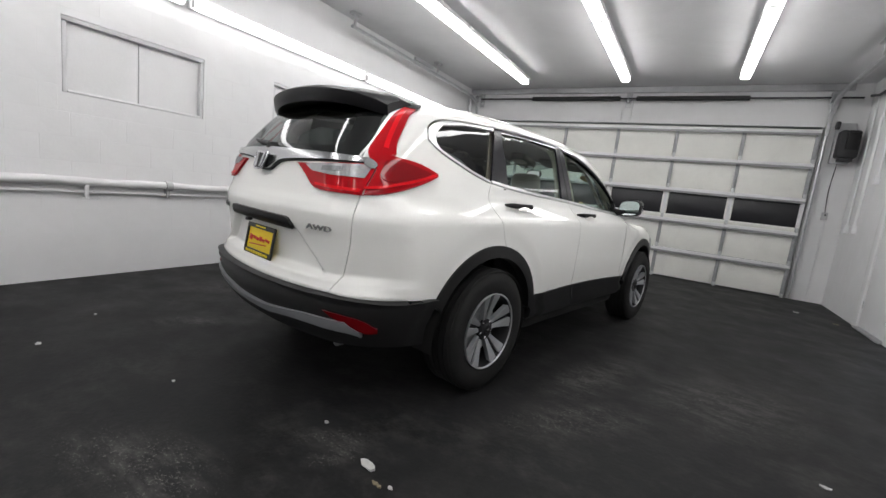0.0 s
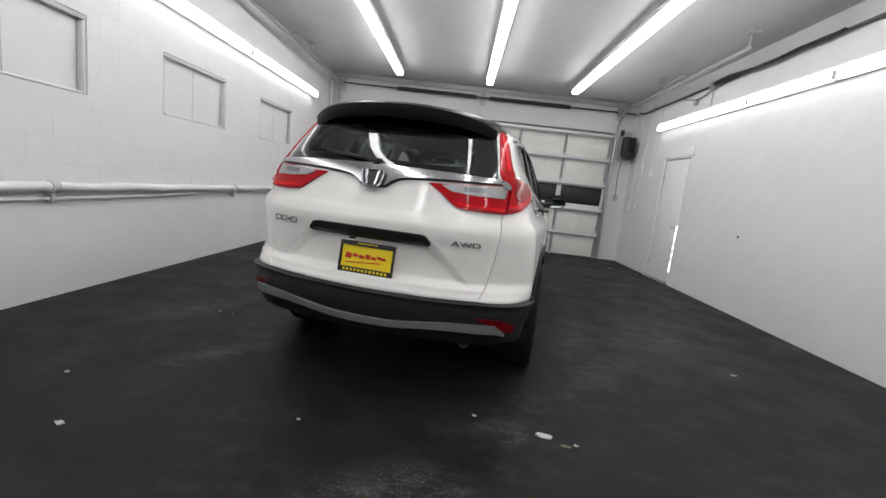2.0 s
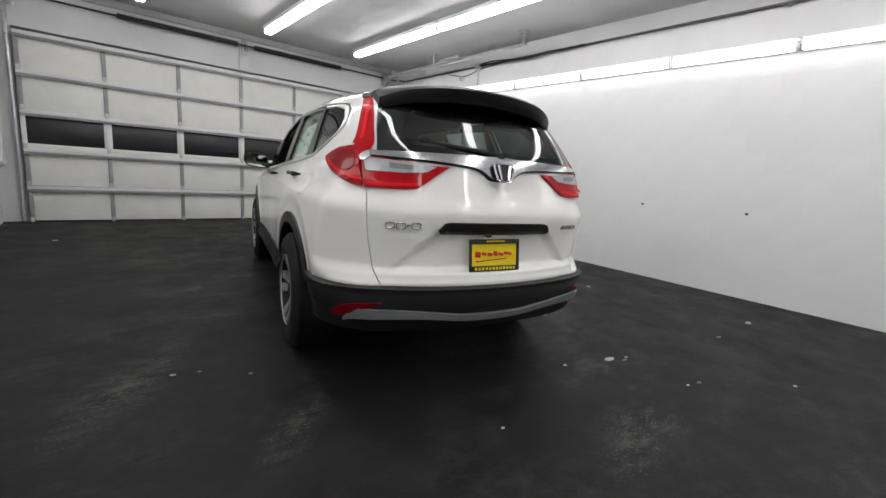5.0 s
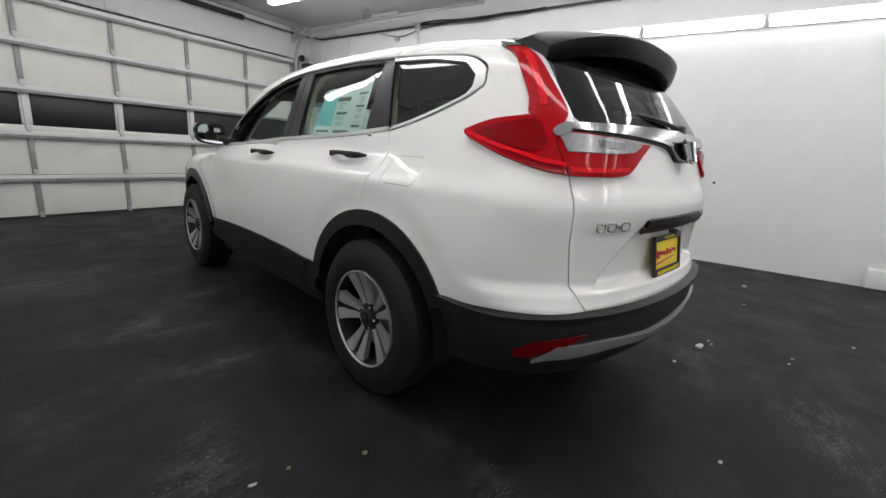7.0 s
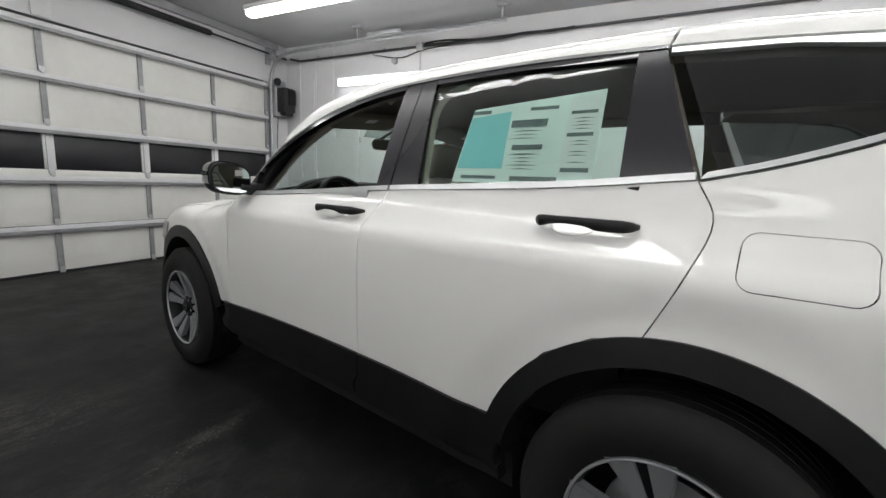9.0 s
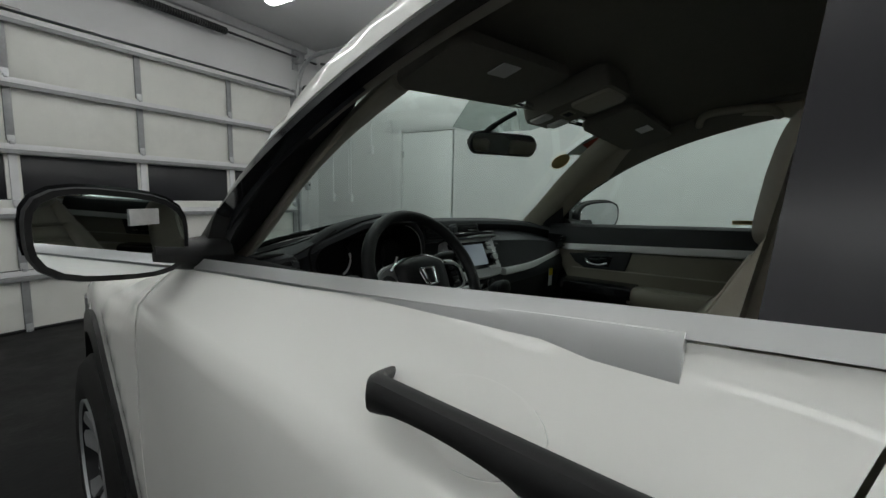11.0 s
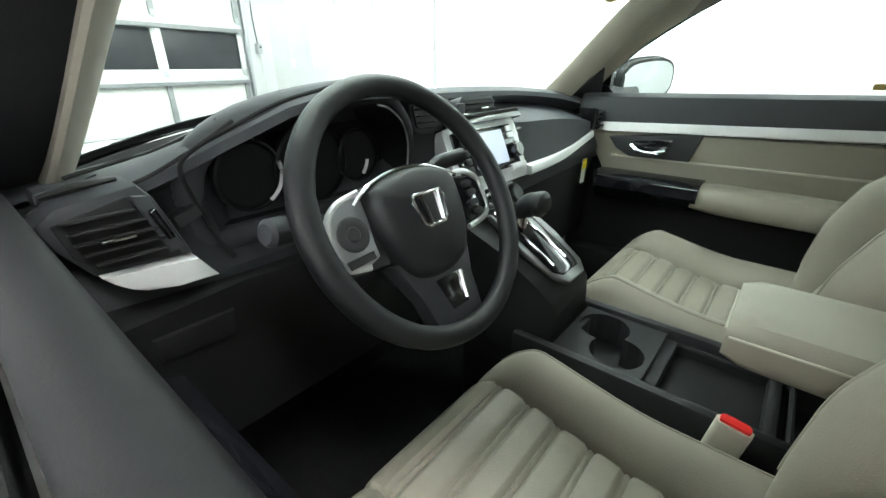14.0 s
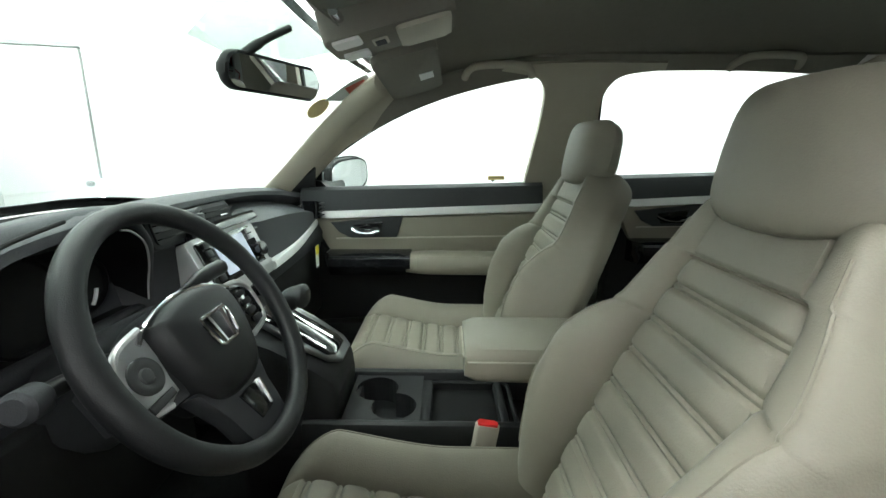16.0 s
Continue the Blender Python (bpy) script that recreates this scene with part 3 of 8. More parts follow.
def wall_runs():
    c = wall_thing("ceiling_conduit", "grey conduit along the top of the wall", "conduit", (U1, 0, 3.13))
    part("pipe", tube(bmesh.new(), [(-0.03, -4.5, 0.02), (-0.03, 1.4, 0.0), (-0.03, 5.9, -0.02), (-0.06, 6.1, 0.02)], 0.018, 8), DARK_PIPE, c)
    for v in (-1.0, 0.4, 1.6, 2.9, 4.2, 5.5):
        part("clip", boxed((-0.02, v, 0.0), (0.04, 0.03, 0.05), 0.004), GALV, c)
    random.seed(4)
    for k in range(3):
        pts = [(-0.06 - 0.02 * k, 1.35 + 0.3 * i, -0.02 + 0.05 * random.random() - 0.02 * k) for i in range(8)]
        part("cable", tube(bmesh.new(), smooth_line(pts, 4), 0.012, 6), BLACK_METAL, c, "loose black cable")
    part("cable", tube(bmesh.new(), smooth_line([(-0.03, 4.4, -0.05), (-0.04, 3.9, -0.14), (-0.03, 3.5, -0.06), (-0.03, 2.9, -0.02)], 6), 0.008, 6), BLACK_METAL, c)
    part("junction_box", boxed((-0.04, 3.55, -0.02), (0.07, 0.11, 0.11), 0.006), GREY_PAINT, c)
    part("drop", tube(bmesh.new(), [(-0.03, 3.55, -0.05), (-0.03, 3.55, -0.42)], 0.011, 8), GREY_PAINT, c)
    part("bell", lathe(bmesh.new(), [(0.0, -0.05), (0.045, -0.045), (0.05, 0.0)], 18, "X", (-0.005, 4.0, -0.17)), GREY_PAINT, c)
    p = wall_thing("heating_pipe", "white painted pipe with lumpy lagging along the wall", "pipe", (U0, 0, 0.855))
    bm = bmesh.new()
    n = 90
    pts = [(0.055, -4.5 + 10.6 * k / n, 0.012 * math.sin(k * 0.9) * 0.3 - 0.0025 * (k * 10.6 / n - 4.5)) for k in range(n + 1)]
    rs = [0.036 + 0.006 * noise.noise(Vector((k * 0.7, 0.3, 0))) for k in range(n + 1)]
    tube(bm, pts, rs, 12)
    part("pipe", bm, WALL, p)
    part("thin_pipe", tube(bmesh.new(), smooth_line([(0.03, -4.5, -0.085), (0.03, 0.3, -0.088), (0.03, 1.3, -0.075), (0.03, 2.2, -0.055), (0.03, 6.0, -0.05)], 6), 0.013, 8), WALL, p)
    for v in (-2.6, -0.11, 2.4, 4.9):
        part("collar", lathe(bmesh.new(), [(0.036, -0.03), (0.047, -0.03), (0.047, 0.03), (0.036, 0.03)], 18, "Y", (0.055, v, -0.0025 * v)), GREY_PAINT, p)
        part("bracket", boxed((0.03, v, -0.05), (0.06, 0.025, 0.14), 0.004), GREY_PAINT, p)
    part("rag", boxed((0.075, -0.78, -0.075), (0.008, 0.03, 0.14), 0.003), WALL, p)
    q = wall_thing("corner_pipe", "white painted vertical pipe in the corner", "pipe", (U0 + 0.06, 6.08, 0))
    part("pipe", tube(bmesh.new(), [(0, 0, 0.86), (0, 0, 3.25)], 0.033, 12), WALL, q)
    part("elbow", lathe(bmesh.new(), [(0.0, -0.05), (0.045, -0.05), (0.05, 0.0), (0.045, 0.05), (0.0, 0.05)], 16, "Z", (0, 0, 0.86)), WALL, q)
    s = wall_thing("door_switch", "small grey switch box beside the garage door", "switch", (3.60, V1, 1.37))
    part("box", boxed((0, -0.03, 0), (0.07, 0.06, 0.12), 0.008), GREY_PAINT, s)
    part("button", lathe(bmesh.new(), [(0.0, -0.072), (0.012, -0.07), (0.012, -0.055)], 14, "Y", (0, 0, 0.02)), BLACK_METAL, s)
    part("cable", tube(bmesh.new(), smooth_line([(0, -0.02, 0.05), (-0.02, -0.02, 0.4), (0.0, -0.03, 0.85)], 5), 0.006, 6), BLACK_METAL, s)
    part("cable", tube(bmesh.new(), [(0.02, -0.02, -0.05), (0.02, -0.02, -1.3)], 0.008, 6), WHITE_METAL, s)
    b = wall_thing("wall_box", "white capped stub at the foot of the wall", "box", (U1, -2.58, 0))
    part("box", boxed((-0.05, 0, 0.11), (0.10, 0.17, 0.20), 0.012), WALL, b)
    part("cap", boxed((-0.05, -0.10, 0.10), (0.05, 0.05, 0.05), 0.015), WHITE_METAL, b)
    for v, z in ((0.187, 0.953), (-0.99, 0.96), (2.35, 0.98)):
        h = wall_thing("wall_plug", "small dark plug hole in the wall", "plug", (U1, v, z), "wall plugs")
        part("plug", lathe(bmesh.new(), [(0.0, -0.010), (0.013, -0.009), (0.016, 0.0)], 14, "X"), BLACK_METAL, h)
    t = wall_thing("header_trim", "grey painted timber above the garage door", "trim", (0.4, V1, 3.28))
    tagged(t, kind="structure")
    part("board", boxed((0, -0.04, 0.02), (6.4, 0.06, 0.10), 0.006), GREY_PAINT, t)
    part("post", boxed((0.08, -0.012, -0.30), (0.17, 0.02, 0.50), 0.004), WALL, t)


wall_runs()


def litter(x, y, size, leaf, k):
    """A curled scrap of paper or leaf on the floor."""
    t = thing("dry_leaf" if leaf else "paper_scrap", "small dry leaf lying on the floor" if leaf else "small torn white scrap lying on the floor", "leaf" if leaf else "scrap", (x, y, 0), None, "litter on the floor")
    rnd = random.Random(k)
    n = 9
    ring = [(size * (0.5 + 0.5 * rnd.random()) * math.cos(2 * math.pi * i / n) * 1.3, size * (0.5 + 0.5 * rnd.random()) * math.sin(2 * math.pi * i / n) * 0.8) for i in range(n)]
    bm = bmesh.new()
    lift = lambda a, b: 0.004 + 0.22 * size * (rnd.random() * 0.6 + (a / size) ** 2 * 0.5)
    c = bm.verts.new((0, 0, 0.006))
    vs = [bm.verts.new((a, b, lift(a, b))) for a, b in ring]
    lo = [bm.verts.new((a * 0.97, b * 0.97, 0.001)) for a, b in ring]
    cl = bm.verts.new((0, 0, 0.001))
    for i in range(n):
        bm.faces.new((c, vs[i], vs[(i + 1) % n]))
        bm.faces.new((cl, lo[(i + 1) % n], lo[i]))
        bm.faces.new((vs[i], lo[i], lo[(i + 1) % n], vs[(i + 1) % n]))
    part("leaf_blade" if leaf else "sheet", bm, LEAF if leaf else PAPER, t)


SCRAPS = [(1.04, -0.94, 0.036, False), (-0.985, -1.764, 0.022, False), (2.455, 0.575, 0.020, False), (2.185, 5.53, 0.03, False), (2.587, 5.264, 0.03, True), (1.14, -0.985, 0.014, True), (1.196, -0.956, 0.012, False),
          (-0.118, -1.318, 0.012, False), (3.045, -0.82, 0.040, False), (-1.419, -1.441, 0.015, False), (1.335, -1.385, 0.018, True), (2.333, -0.946, 0.024, True), (1.925, -1.647, 0.014, False), (-3.061, 3.913, 0.03, False),
          (1.231, -1.38, 0.012, False), (-1.522, -0.266, 0.012, False), (-1.15, -0.377, 0.014, True), (-1.399, -0.269, 0.010, True), (0.677, -0.903, 0.014, False), (1.162, -0.984, 0.012, True)]
for k, (x, y, size, leaf) in enumerate(SCRAPS):
    litter(x, y, size, leaf, k)


# ---- the car: its skin is one smooth form, out of which all panels are cut ----
def spline(xs, ys):
    """Monotone cubic through the points."""
    xs, ys = np.array(xs, float), np.array(ys, float)
    h, d = np.diff(xs), np.diff(ys) / np.diff(xs)
    m = np.zeros(len(xs))
    m[0], m[-1] = d[0], d[-1]
    for i in range(1, len(xs) - 1):
        if d[i - 1] * d[i] > 0:
            w1, w2 = 2 * h[i] + h[i - 1], h[i] + 2 * h[i - 1]
            m[i] = (w1 + w2) / (w1 / d[i - 1] + w2 / d[i])

    def f(x):
        x = np.clip(np.asarray(x, float), xs[0], xs[-1])
        i = np.clip(np.searchsorted(xs, x) - 1, 0, len(xs) - 2)
        t = (x - xs[i]) / h[i]
        return ((1 + 2 * t) * (1 - t) ** 2 * ys[i] + t * (1 - t) ** 2 * h[i] * m[i] + t * t * (3 - 2 * t) * ys[i + 1] + t * t * (t - 1) * h[i] * m[i + 1])
    return f


def step(a, b, x):
    t = np.clip((x - a) / (b - a), 0, 1)
    return t * t * (3 - 2 * t)


def smax(a, b, k):
    h = np.maximum(k - np.abs(a - b), 0) / k
    return np.maximum(a, b) + h * h * k / 4


half_width = spline([0.15, 0.35, 0.55, 0.75, 0.90, 0.97, 1.0, 1.02, 1.05, 1.12, 1.20, 1.35, 1.50, 1.58, 1.66, 1.75],
                    [0.845, 0.878, 0.898, 0.904, 0.905, 0.903, 0.897, 0.882, 0.852, 0.798, 0.775, 0.724, 0.668, 0.630, 0.56, 0.45])
haunch = spline([0.15, 0.90, 0.99, 1.05, 1.12, 1.20, 1.35, 1.50, 1.58, 1.75], [0, 0, 0.003, 0.020, 0.048, 0.040, 0.028, 0.014, 0.006, 0])
tail_line = spline([0.15, 0.28, 0.40, 0.52, 0.60, 0.66, 0.74, 0.86, 0.97, 1.01, 1.05, 1.14, 1.24, 1.40, 1.52, 1.62, 1.75],
                   [-0.72, -0.86, -0.965, -0.99, -0.98, -0.962, -0.958, -0.97, -0.987, -0.978, -0.963, -0.937, -0.910, -0.80, -0.69, -0.56, -0.40])
roof_line = spline([-1.1, -0.8, -0.5, -0.2, 0.2, 0.6, 0.95, 1.2, 1.45, 1.72, 2.0, 2.2, 2.4, 2.48, 2.6, 2.9, 3.2, 3.45, 3.7],
                   [1.48, 1.548, 1.605, 1.645, 1.674, 1.681, 1.680, 1.666, 1.622, 1.530, 1.375, 1.25, 1.13, 1.092, 1.065, 1.015, 0.94, 0.83, 0.6])
nose_line = spline([0.15, 0.3, 0.5, 0.7, 0.85, 1.0, 1.2], [3.44, 3.52, 3.55, 3.54, 3.48, 3.36, 3.2])


def skin(p):
    """Below zero inside the car, above zero outside."""
    x, y, z = np.abs(p[:, 0]), p[:, 1], p[:, 2]
    w = half_width(z) + haunch(z) * step(0.15, -0.45, y)
    w = w - 0.10 * step(0.35, -1.05, y) * (0.55 + 0.45 * step(0.8, 1.3, z)) - 0.07 * step(2.3, 3.6, y)
    w = w + 0.014 * step(0.55, 0.0, np.hypot(y, z - 0.36) - 0.35) * step(1.0, 0.75, z) + 0.014 * step(0.55, 0.0, np.hypot(y - 2.66, z - 0.36) - 0.35) * step(1.0, 0.75, z)
    # the side leans in round the wheel arches
    for cy in (0.0, 2.66):
        w = w - 0.012 * step(0.135, 0.03, np.hypot(y - cy, z - 0.36) - 0.495)
    r = tail_line(z) + 0.20 * x * x + 0.06 * x ** 4
    inside = step(-0.015, 0.06, 0.352 + (0.885 - z) * 1.05 - x) * step(0.905, 0.87, z) * step(0.665, 0.71, z)
    lip = step(0.705, 0.665, z) * step(0.585, 0.635, z)
    r = r + 0.038 * inside - 0.022 * lip
    w = w + 0.012 * lip * step(-0.45, -0.8, y)
    a, b = x - w, r - y
    # the rear corner: a flat facet with a crisp edge towards the side, under the lamps
    facet = (a + b) * 0.7071 + 0.086 + 0.016 * step(0.80, 0.64, z)
    m = step(0.60, 0.68, z) * step(1.10, 1.02, z)
    f = smax(a, b, 0.26) * (1 - m) + smax(smax(a, facet, 0.045), b, 0.15) * m
    f = smax(f, y - nose_line(z) + 0.38 * x ** 2.4, 0.3)
    ahead = y + 0.22 * (x / 0.7) ** 2 * step(1.6, 2.2, y) * step(2.75, 2.45, y)
    top = roof_line(ahead) - 0.055 * (x / 0.6) ** 2 * (1 - 0.45 * step(1.2, 1.7, y)) - z
    return smax(f, -top, 0.085)


def rays(kind, q, s=1):
    """Where the ray of each map point starts and goes."""
    q = np.asarray(q, float)
    o, d = np.zeros((len(q), 3)), np.zeros((len(q), 3))
    if kind == "side":
        o[:, 1], o[:, 2] = q[:, 0], q[:, 1]
        d[:, 0] = s
    elif kind == "tail":
        o[:, 1], o[:, 2] = 0.35, q[:, 1]
        d[:, 0], d[:, 1] = np.sin(q[:, 0]), -np.cos(q[:, 0])
    elif kind == "nose":
        o[:, 1], o[:, 2] = 2.3, q[:, 1]
        d[:, 0], d[:, 1] = np.sin(q[:, 0]), np.cos(q[:, 0])
    else:
        o[:, 0], o[:, 1], o[:, 2] = q[:, 0], q[:, 1], 0.45
        d[:, 2] = 1
    return o, d


def onto(kind, q, s=1):
    """Points of the skin under map points."""
    o, d = rays(kind, q, s)
    a, b = np.zeros(len(o)), np.full(len(o), 1.75)
    for _ in range(34):
        m = (a + b) / 2
        out = skin(o + d * m[:, None]) > 0
        b, a = np.where(out, m, b), np.where(out, a, m)
    return o + d * ((a + b) / 2)[:, None]


def outward(p):
    e = 2e-3
    g = np.stack([skin(p + np.eye(3)[i] * e) - skin(p - np.eye(3)[i] * e) for i in range(3)], 1)
    return g / np.maximum(np.linalg.norm(g, axis=1), 1e-9)[:, None]


def to_map(kind, p):
    p = np.asarray(p, float)
    if kind == "side":
        return p[:, 1:3]
    if kind == "tail":
        return np.stack([np.arctan2(p[:, 0], 0.35 - p[:, 1]), p[:, 2]], 1)
    if kind == "nose":
        return np.stack([np.arctan2(p[:, 0], p[:, 1] - 2.3), p[:, 2]], 1)
    return p[:, 0:2]


def SP(pts, s=1):
    """Skin points from (y, z) seen from the side."""
    return onto("side", np.array(pts, float), s)


def RP(pts):
    """Skin points from (x, z) seen from behind."""
    q = np.array(pts, float)
    o, d = np.zeros((len(q), 3)), np.zeros((len(q), 3))
    o[:, 0], o[:, 1], o[:, 2] = q[:, 0], 0.3, q[:, 1]
    d[:, 1] = -1
    a, b = np.zeros(len(q)), np.full(len(q), 1.75)
    for _ in range(34):
        m = (a + b) / 2
        out = skin(o + d * m[:, None]) > 0
        b, a = np.where(out, m, b), np.where(out, a, m)
    return o + d * ((a + b) / 2)[:, None]


def TP(pts):
    return onto("top", np.array(pts, float))


def curve2(pts, n=6):
    return [(v.x, v.y) for v in smooth_line([(a, b, 0) for a, b in pts], n)]


def arc(cy, cz, r, a0, a1, n=48):
    return [(cy + r * math.cos(radians(a0 + (a1 - a0) * k / n)), cz + r * math.sin(radians(a0 + (a1 - a0) * k / n))) for k in range(n + 1)]


def chain(*runs):
    return np.concatenate([np.asarray(r, float) for r in runs])


def mirrored(p):
    return np.asarray(p, float) * np.array([-1, 1, 1])


def inside_loop(q, loop):
    a, b = loop, np.roll(loop, -1, axis=0)
    c = np.zeros(len(q), bool)
    for (x0, y0), (x1, y1) in zip(a, b):
        if y0 != y1:
            c ^= ((y0 > q[:, 1]) != (y1 > q[:, 1])) & (q[:, 0] < (x1 - x0) * (q[:, 1] - y0) / (y1 - y0) + x0)
    return c


def resample(loop, gap):
    out = []
    for a, b in zip(loop, np.roll(loop, -1, axis=0)):
        n = max(1, int(math.ceil(np.linalg.norm(b - a) / gap)))
        out += [a + (b - a) * k / n for k in range(n)]
    keep = [out[0]]
    for p in out[1:]:
        if np.linalg.norm(p - keep[-1]) > gap * 0.08:
            keep.append(p)
    if np.linalg.norm(keep[0] - keep[-1]) < gap * 0.08:
        keep.pop()
    return np.array(keep)


def panel(name, loop, kind, mat, parent, s=1, off=0.0, deep=0.014, gap=0.045, holes=(), label="", inset=0.0, shape=None):
    """A sheet cut out of the skin along a loop of skin points, off metres proud of it, with turned-in edges. shape: extra relief by place."""
    from mathutils.geometry import delaunay_2d_cdt
    loops = [resample(to_map(kind, np.asarray(l, float)), gap) for l in (loop, *holes)]
    if inset:
        fixed = []
        for i, l in enumerate(loops):
            area = 0.5 * np.sum(l[:, 0] * np.roll(l[:, 1], -1) - np.roll(l[:, 0], -1) * l[:, 1])
            t = np.roll(l, -1, axis=0) - np.roll(l, 1, axis=0)
            n = np.stack([-t[:, 1], t[:, 0]], 1) / np.maximum(np.linalg.norm(t, axis=1), 1e-9)[:, None]
            fixed.append(l + n * inset * np.sign(area) * (1 if i == 0 else -1))
        loops = fixed
    lo, hi = loops[0].min(0), loops[0].max(0)
    gx, gy = np.meshgrid(np.arange(lo[0] + gap / 2, hi[0], gap), np.arange(lo[1] + gap / 2, hi[1], gap))
    q = np.stack([gx.ravel(), gy.ravel()], 1)
    ok = inside_loop(q, loops[0])
    for h in loops[1:]:
        ok &= ~inside_loop(q, h)
    edge_pts = np.concatenate(loops)
    q = q[ok]
    if len(q):
        near = np.array([np.min(np.sum((edge_pts - p) ** 2, 1)) for p in q])
        q = q[near > (0.45 * gap) ** 2]
    pts, edges, base = [], [], 0
    for l in loops:
        pts += [Vector(p) for p in l]
        edges += [(base + i, base + (i + 1) % len(l)) for i in range(len(l))]
        base += len(l)
    pts += [Vector(p) for p in q]
    v2, e2, f2, *_ = delaunay_2d_cdt(pts, edges, [], 0, 1e-7)
    v2 = np.array([tuple(v) for v in v2])
    f2 = [f for f in f2 if len(f) == 3]
    cen = np.array([v2[list(f)].mean(0) for f in f2])
    ok = inside_loop(cen, loops[0])
    for h in loops[1:]:
        ok &= ~inside_loop(cen, h)
    f2 = [f for f, k in zip(f2, ok) if k]
    p3 = onto(kind, v2, s)
    nn = outward(p3)
    o = np.full(len(p3), off)
    if shape is not None:
        o = o + shape(p3)
    p3 = p3 + nn * o[:, None]
    faces = []
    count = {}
    for f in f2:
        a, b, c = p3[list(f)]
        if np.dot(np.cross(b - a, c - a), nn[f[0]]) < 0:
            f = f[::-1]
        faces.append(tuple(f))
        for i in range(3):
            e = (f[i], f[(i + 1) % 3])
            count[e] = count.get(e, 0) + 1
    rim = [e for e in count if (e[1], e[0]) not in count]
    verts = [tuple(p) for p in p3]
    normals = [tuple(n) for n in nn]
    top, low = {}, {}
    for e in rim:
        for i in e:
            if i not in top:
                top[i] = len(verts)
                verts.append(tuple(p3[i]))
                normals.append((0, 0, 0))
                low[i] = len(verts)
                verts.append(tuple(p3[i] - nn[i] * deep))
                normals.append((0, 0, 0))
    for a, b in rim:
        faces.append((top[b], top[a], low[a], low[b]))
    me = bpy.data.meshes.new(name)
    me.from_pydata(verts, [], faces)
    me.materials.append(mat)
    me.polygons.foreach_set("use_smooth", [True] * len(me.polygons))
    me.update()
    me.normals_split_custom_set_from_vertices(normals)
    ob = new(name, me)
    ob.parent = parent
    return tagged(ob, label)


car = thing("car", "white compact SUV with black lower cladding, driver's window open", "car")
GAPW = 0.0016
belt = curve2([(2.085, 1.072), (1.87, 1.085), (1.472, 1.110), (1.014, 1.144), (0.405, 1.176), (0.04, 1.209)], 6)
belt_tail = curve2([(0.04, 1.209), (-0.096, 1.241), (-0.24, 1.288), (-0.36, 1.338), (-0.425, 1.385)], 6)
wtop = curve2([(0.155, 1.540), (0.557, 1.554), (0.981, 1.545), (1.216, 1.524), (1.446, 1.474), (1.64, 1.405), (1.806, 1.319), (1.945, 1.222), (2.032, 1.130), (2.06, 1.082)], 6)
wtop_tail = curve2([(-0.425, 1.40), (-0.40, 1.455), (-0.30, 1.500), (-0.10, 1.524), (0.155, 1.540)], 6)
RAIL = [(y, 1.612) for y in (-0.46, -0.3, 0.0, 0.3, 0.6, 0.9)]
SHOULDER = [(1.62, 1.508), (1.45, 1.556), (1.2, 1.600), (0.9, 1.612)]
screen_plan = [(0.705, 2.25), (0.680, 2.10), (0.648, 1.95), (0.612, 1.82), (0.575, 1.70)]
C_REAR = 0.36
rear_seam = curve2([(0.04, 1.209), (-0.004, 1.118), (0.026, 1.0), (0.078, 0.88), (0.095, 0.845)], 5)


def between(line, y0, y1):
    """The stretch of a (y, z) line from y0 to y1, with exact ends."""
    ys, zs = np.array([p[0] for p in line]), np.array([p[1] for p in line])
    k = np.argsort(ys)
    ys, zs = ys[k], zs[k]
    mid = [(y, z) for y, z in zip(ys, zs) if min(y0, y1) < y < max(y0, y1)]
    if y0 > y1:
        mid = mid[::-1]
    return [(y0, float(np.interp(y0, ys, zs))), *mid, (y1, float(np.interp(y1, ys, zs)))]


gate_side = [(0.608, 0.618), (0.640, 0.70), (0.668, 0.85), (0.678, 1.0), (0.672, 1.08)]
bumper_top = [(-0.44, 0.597), (-0.55, 0.603), (-0.66, 0.609)]


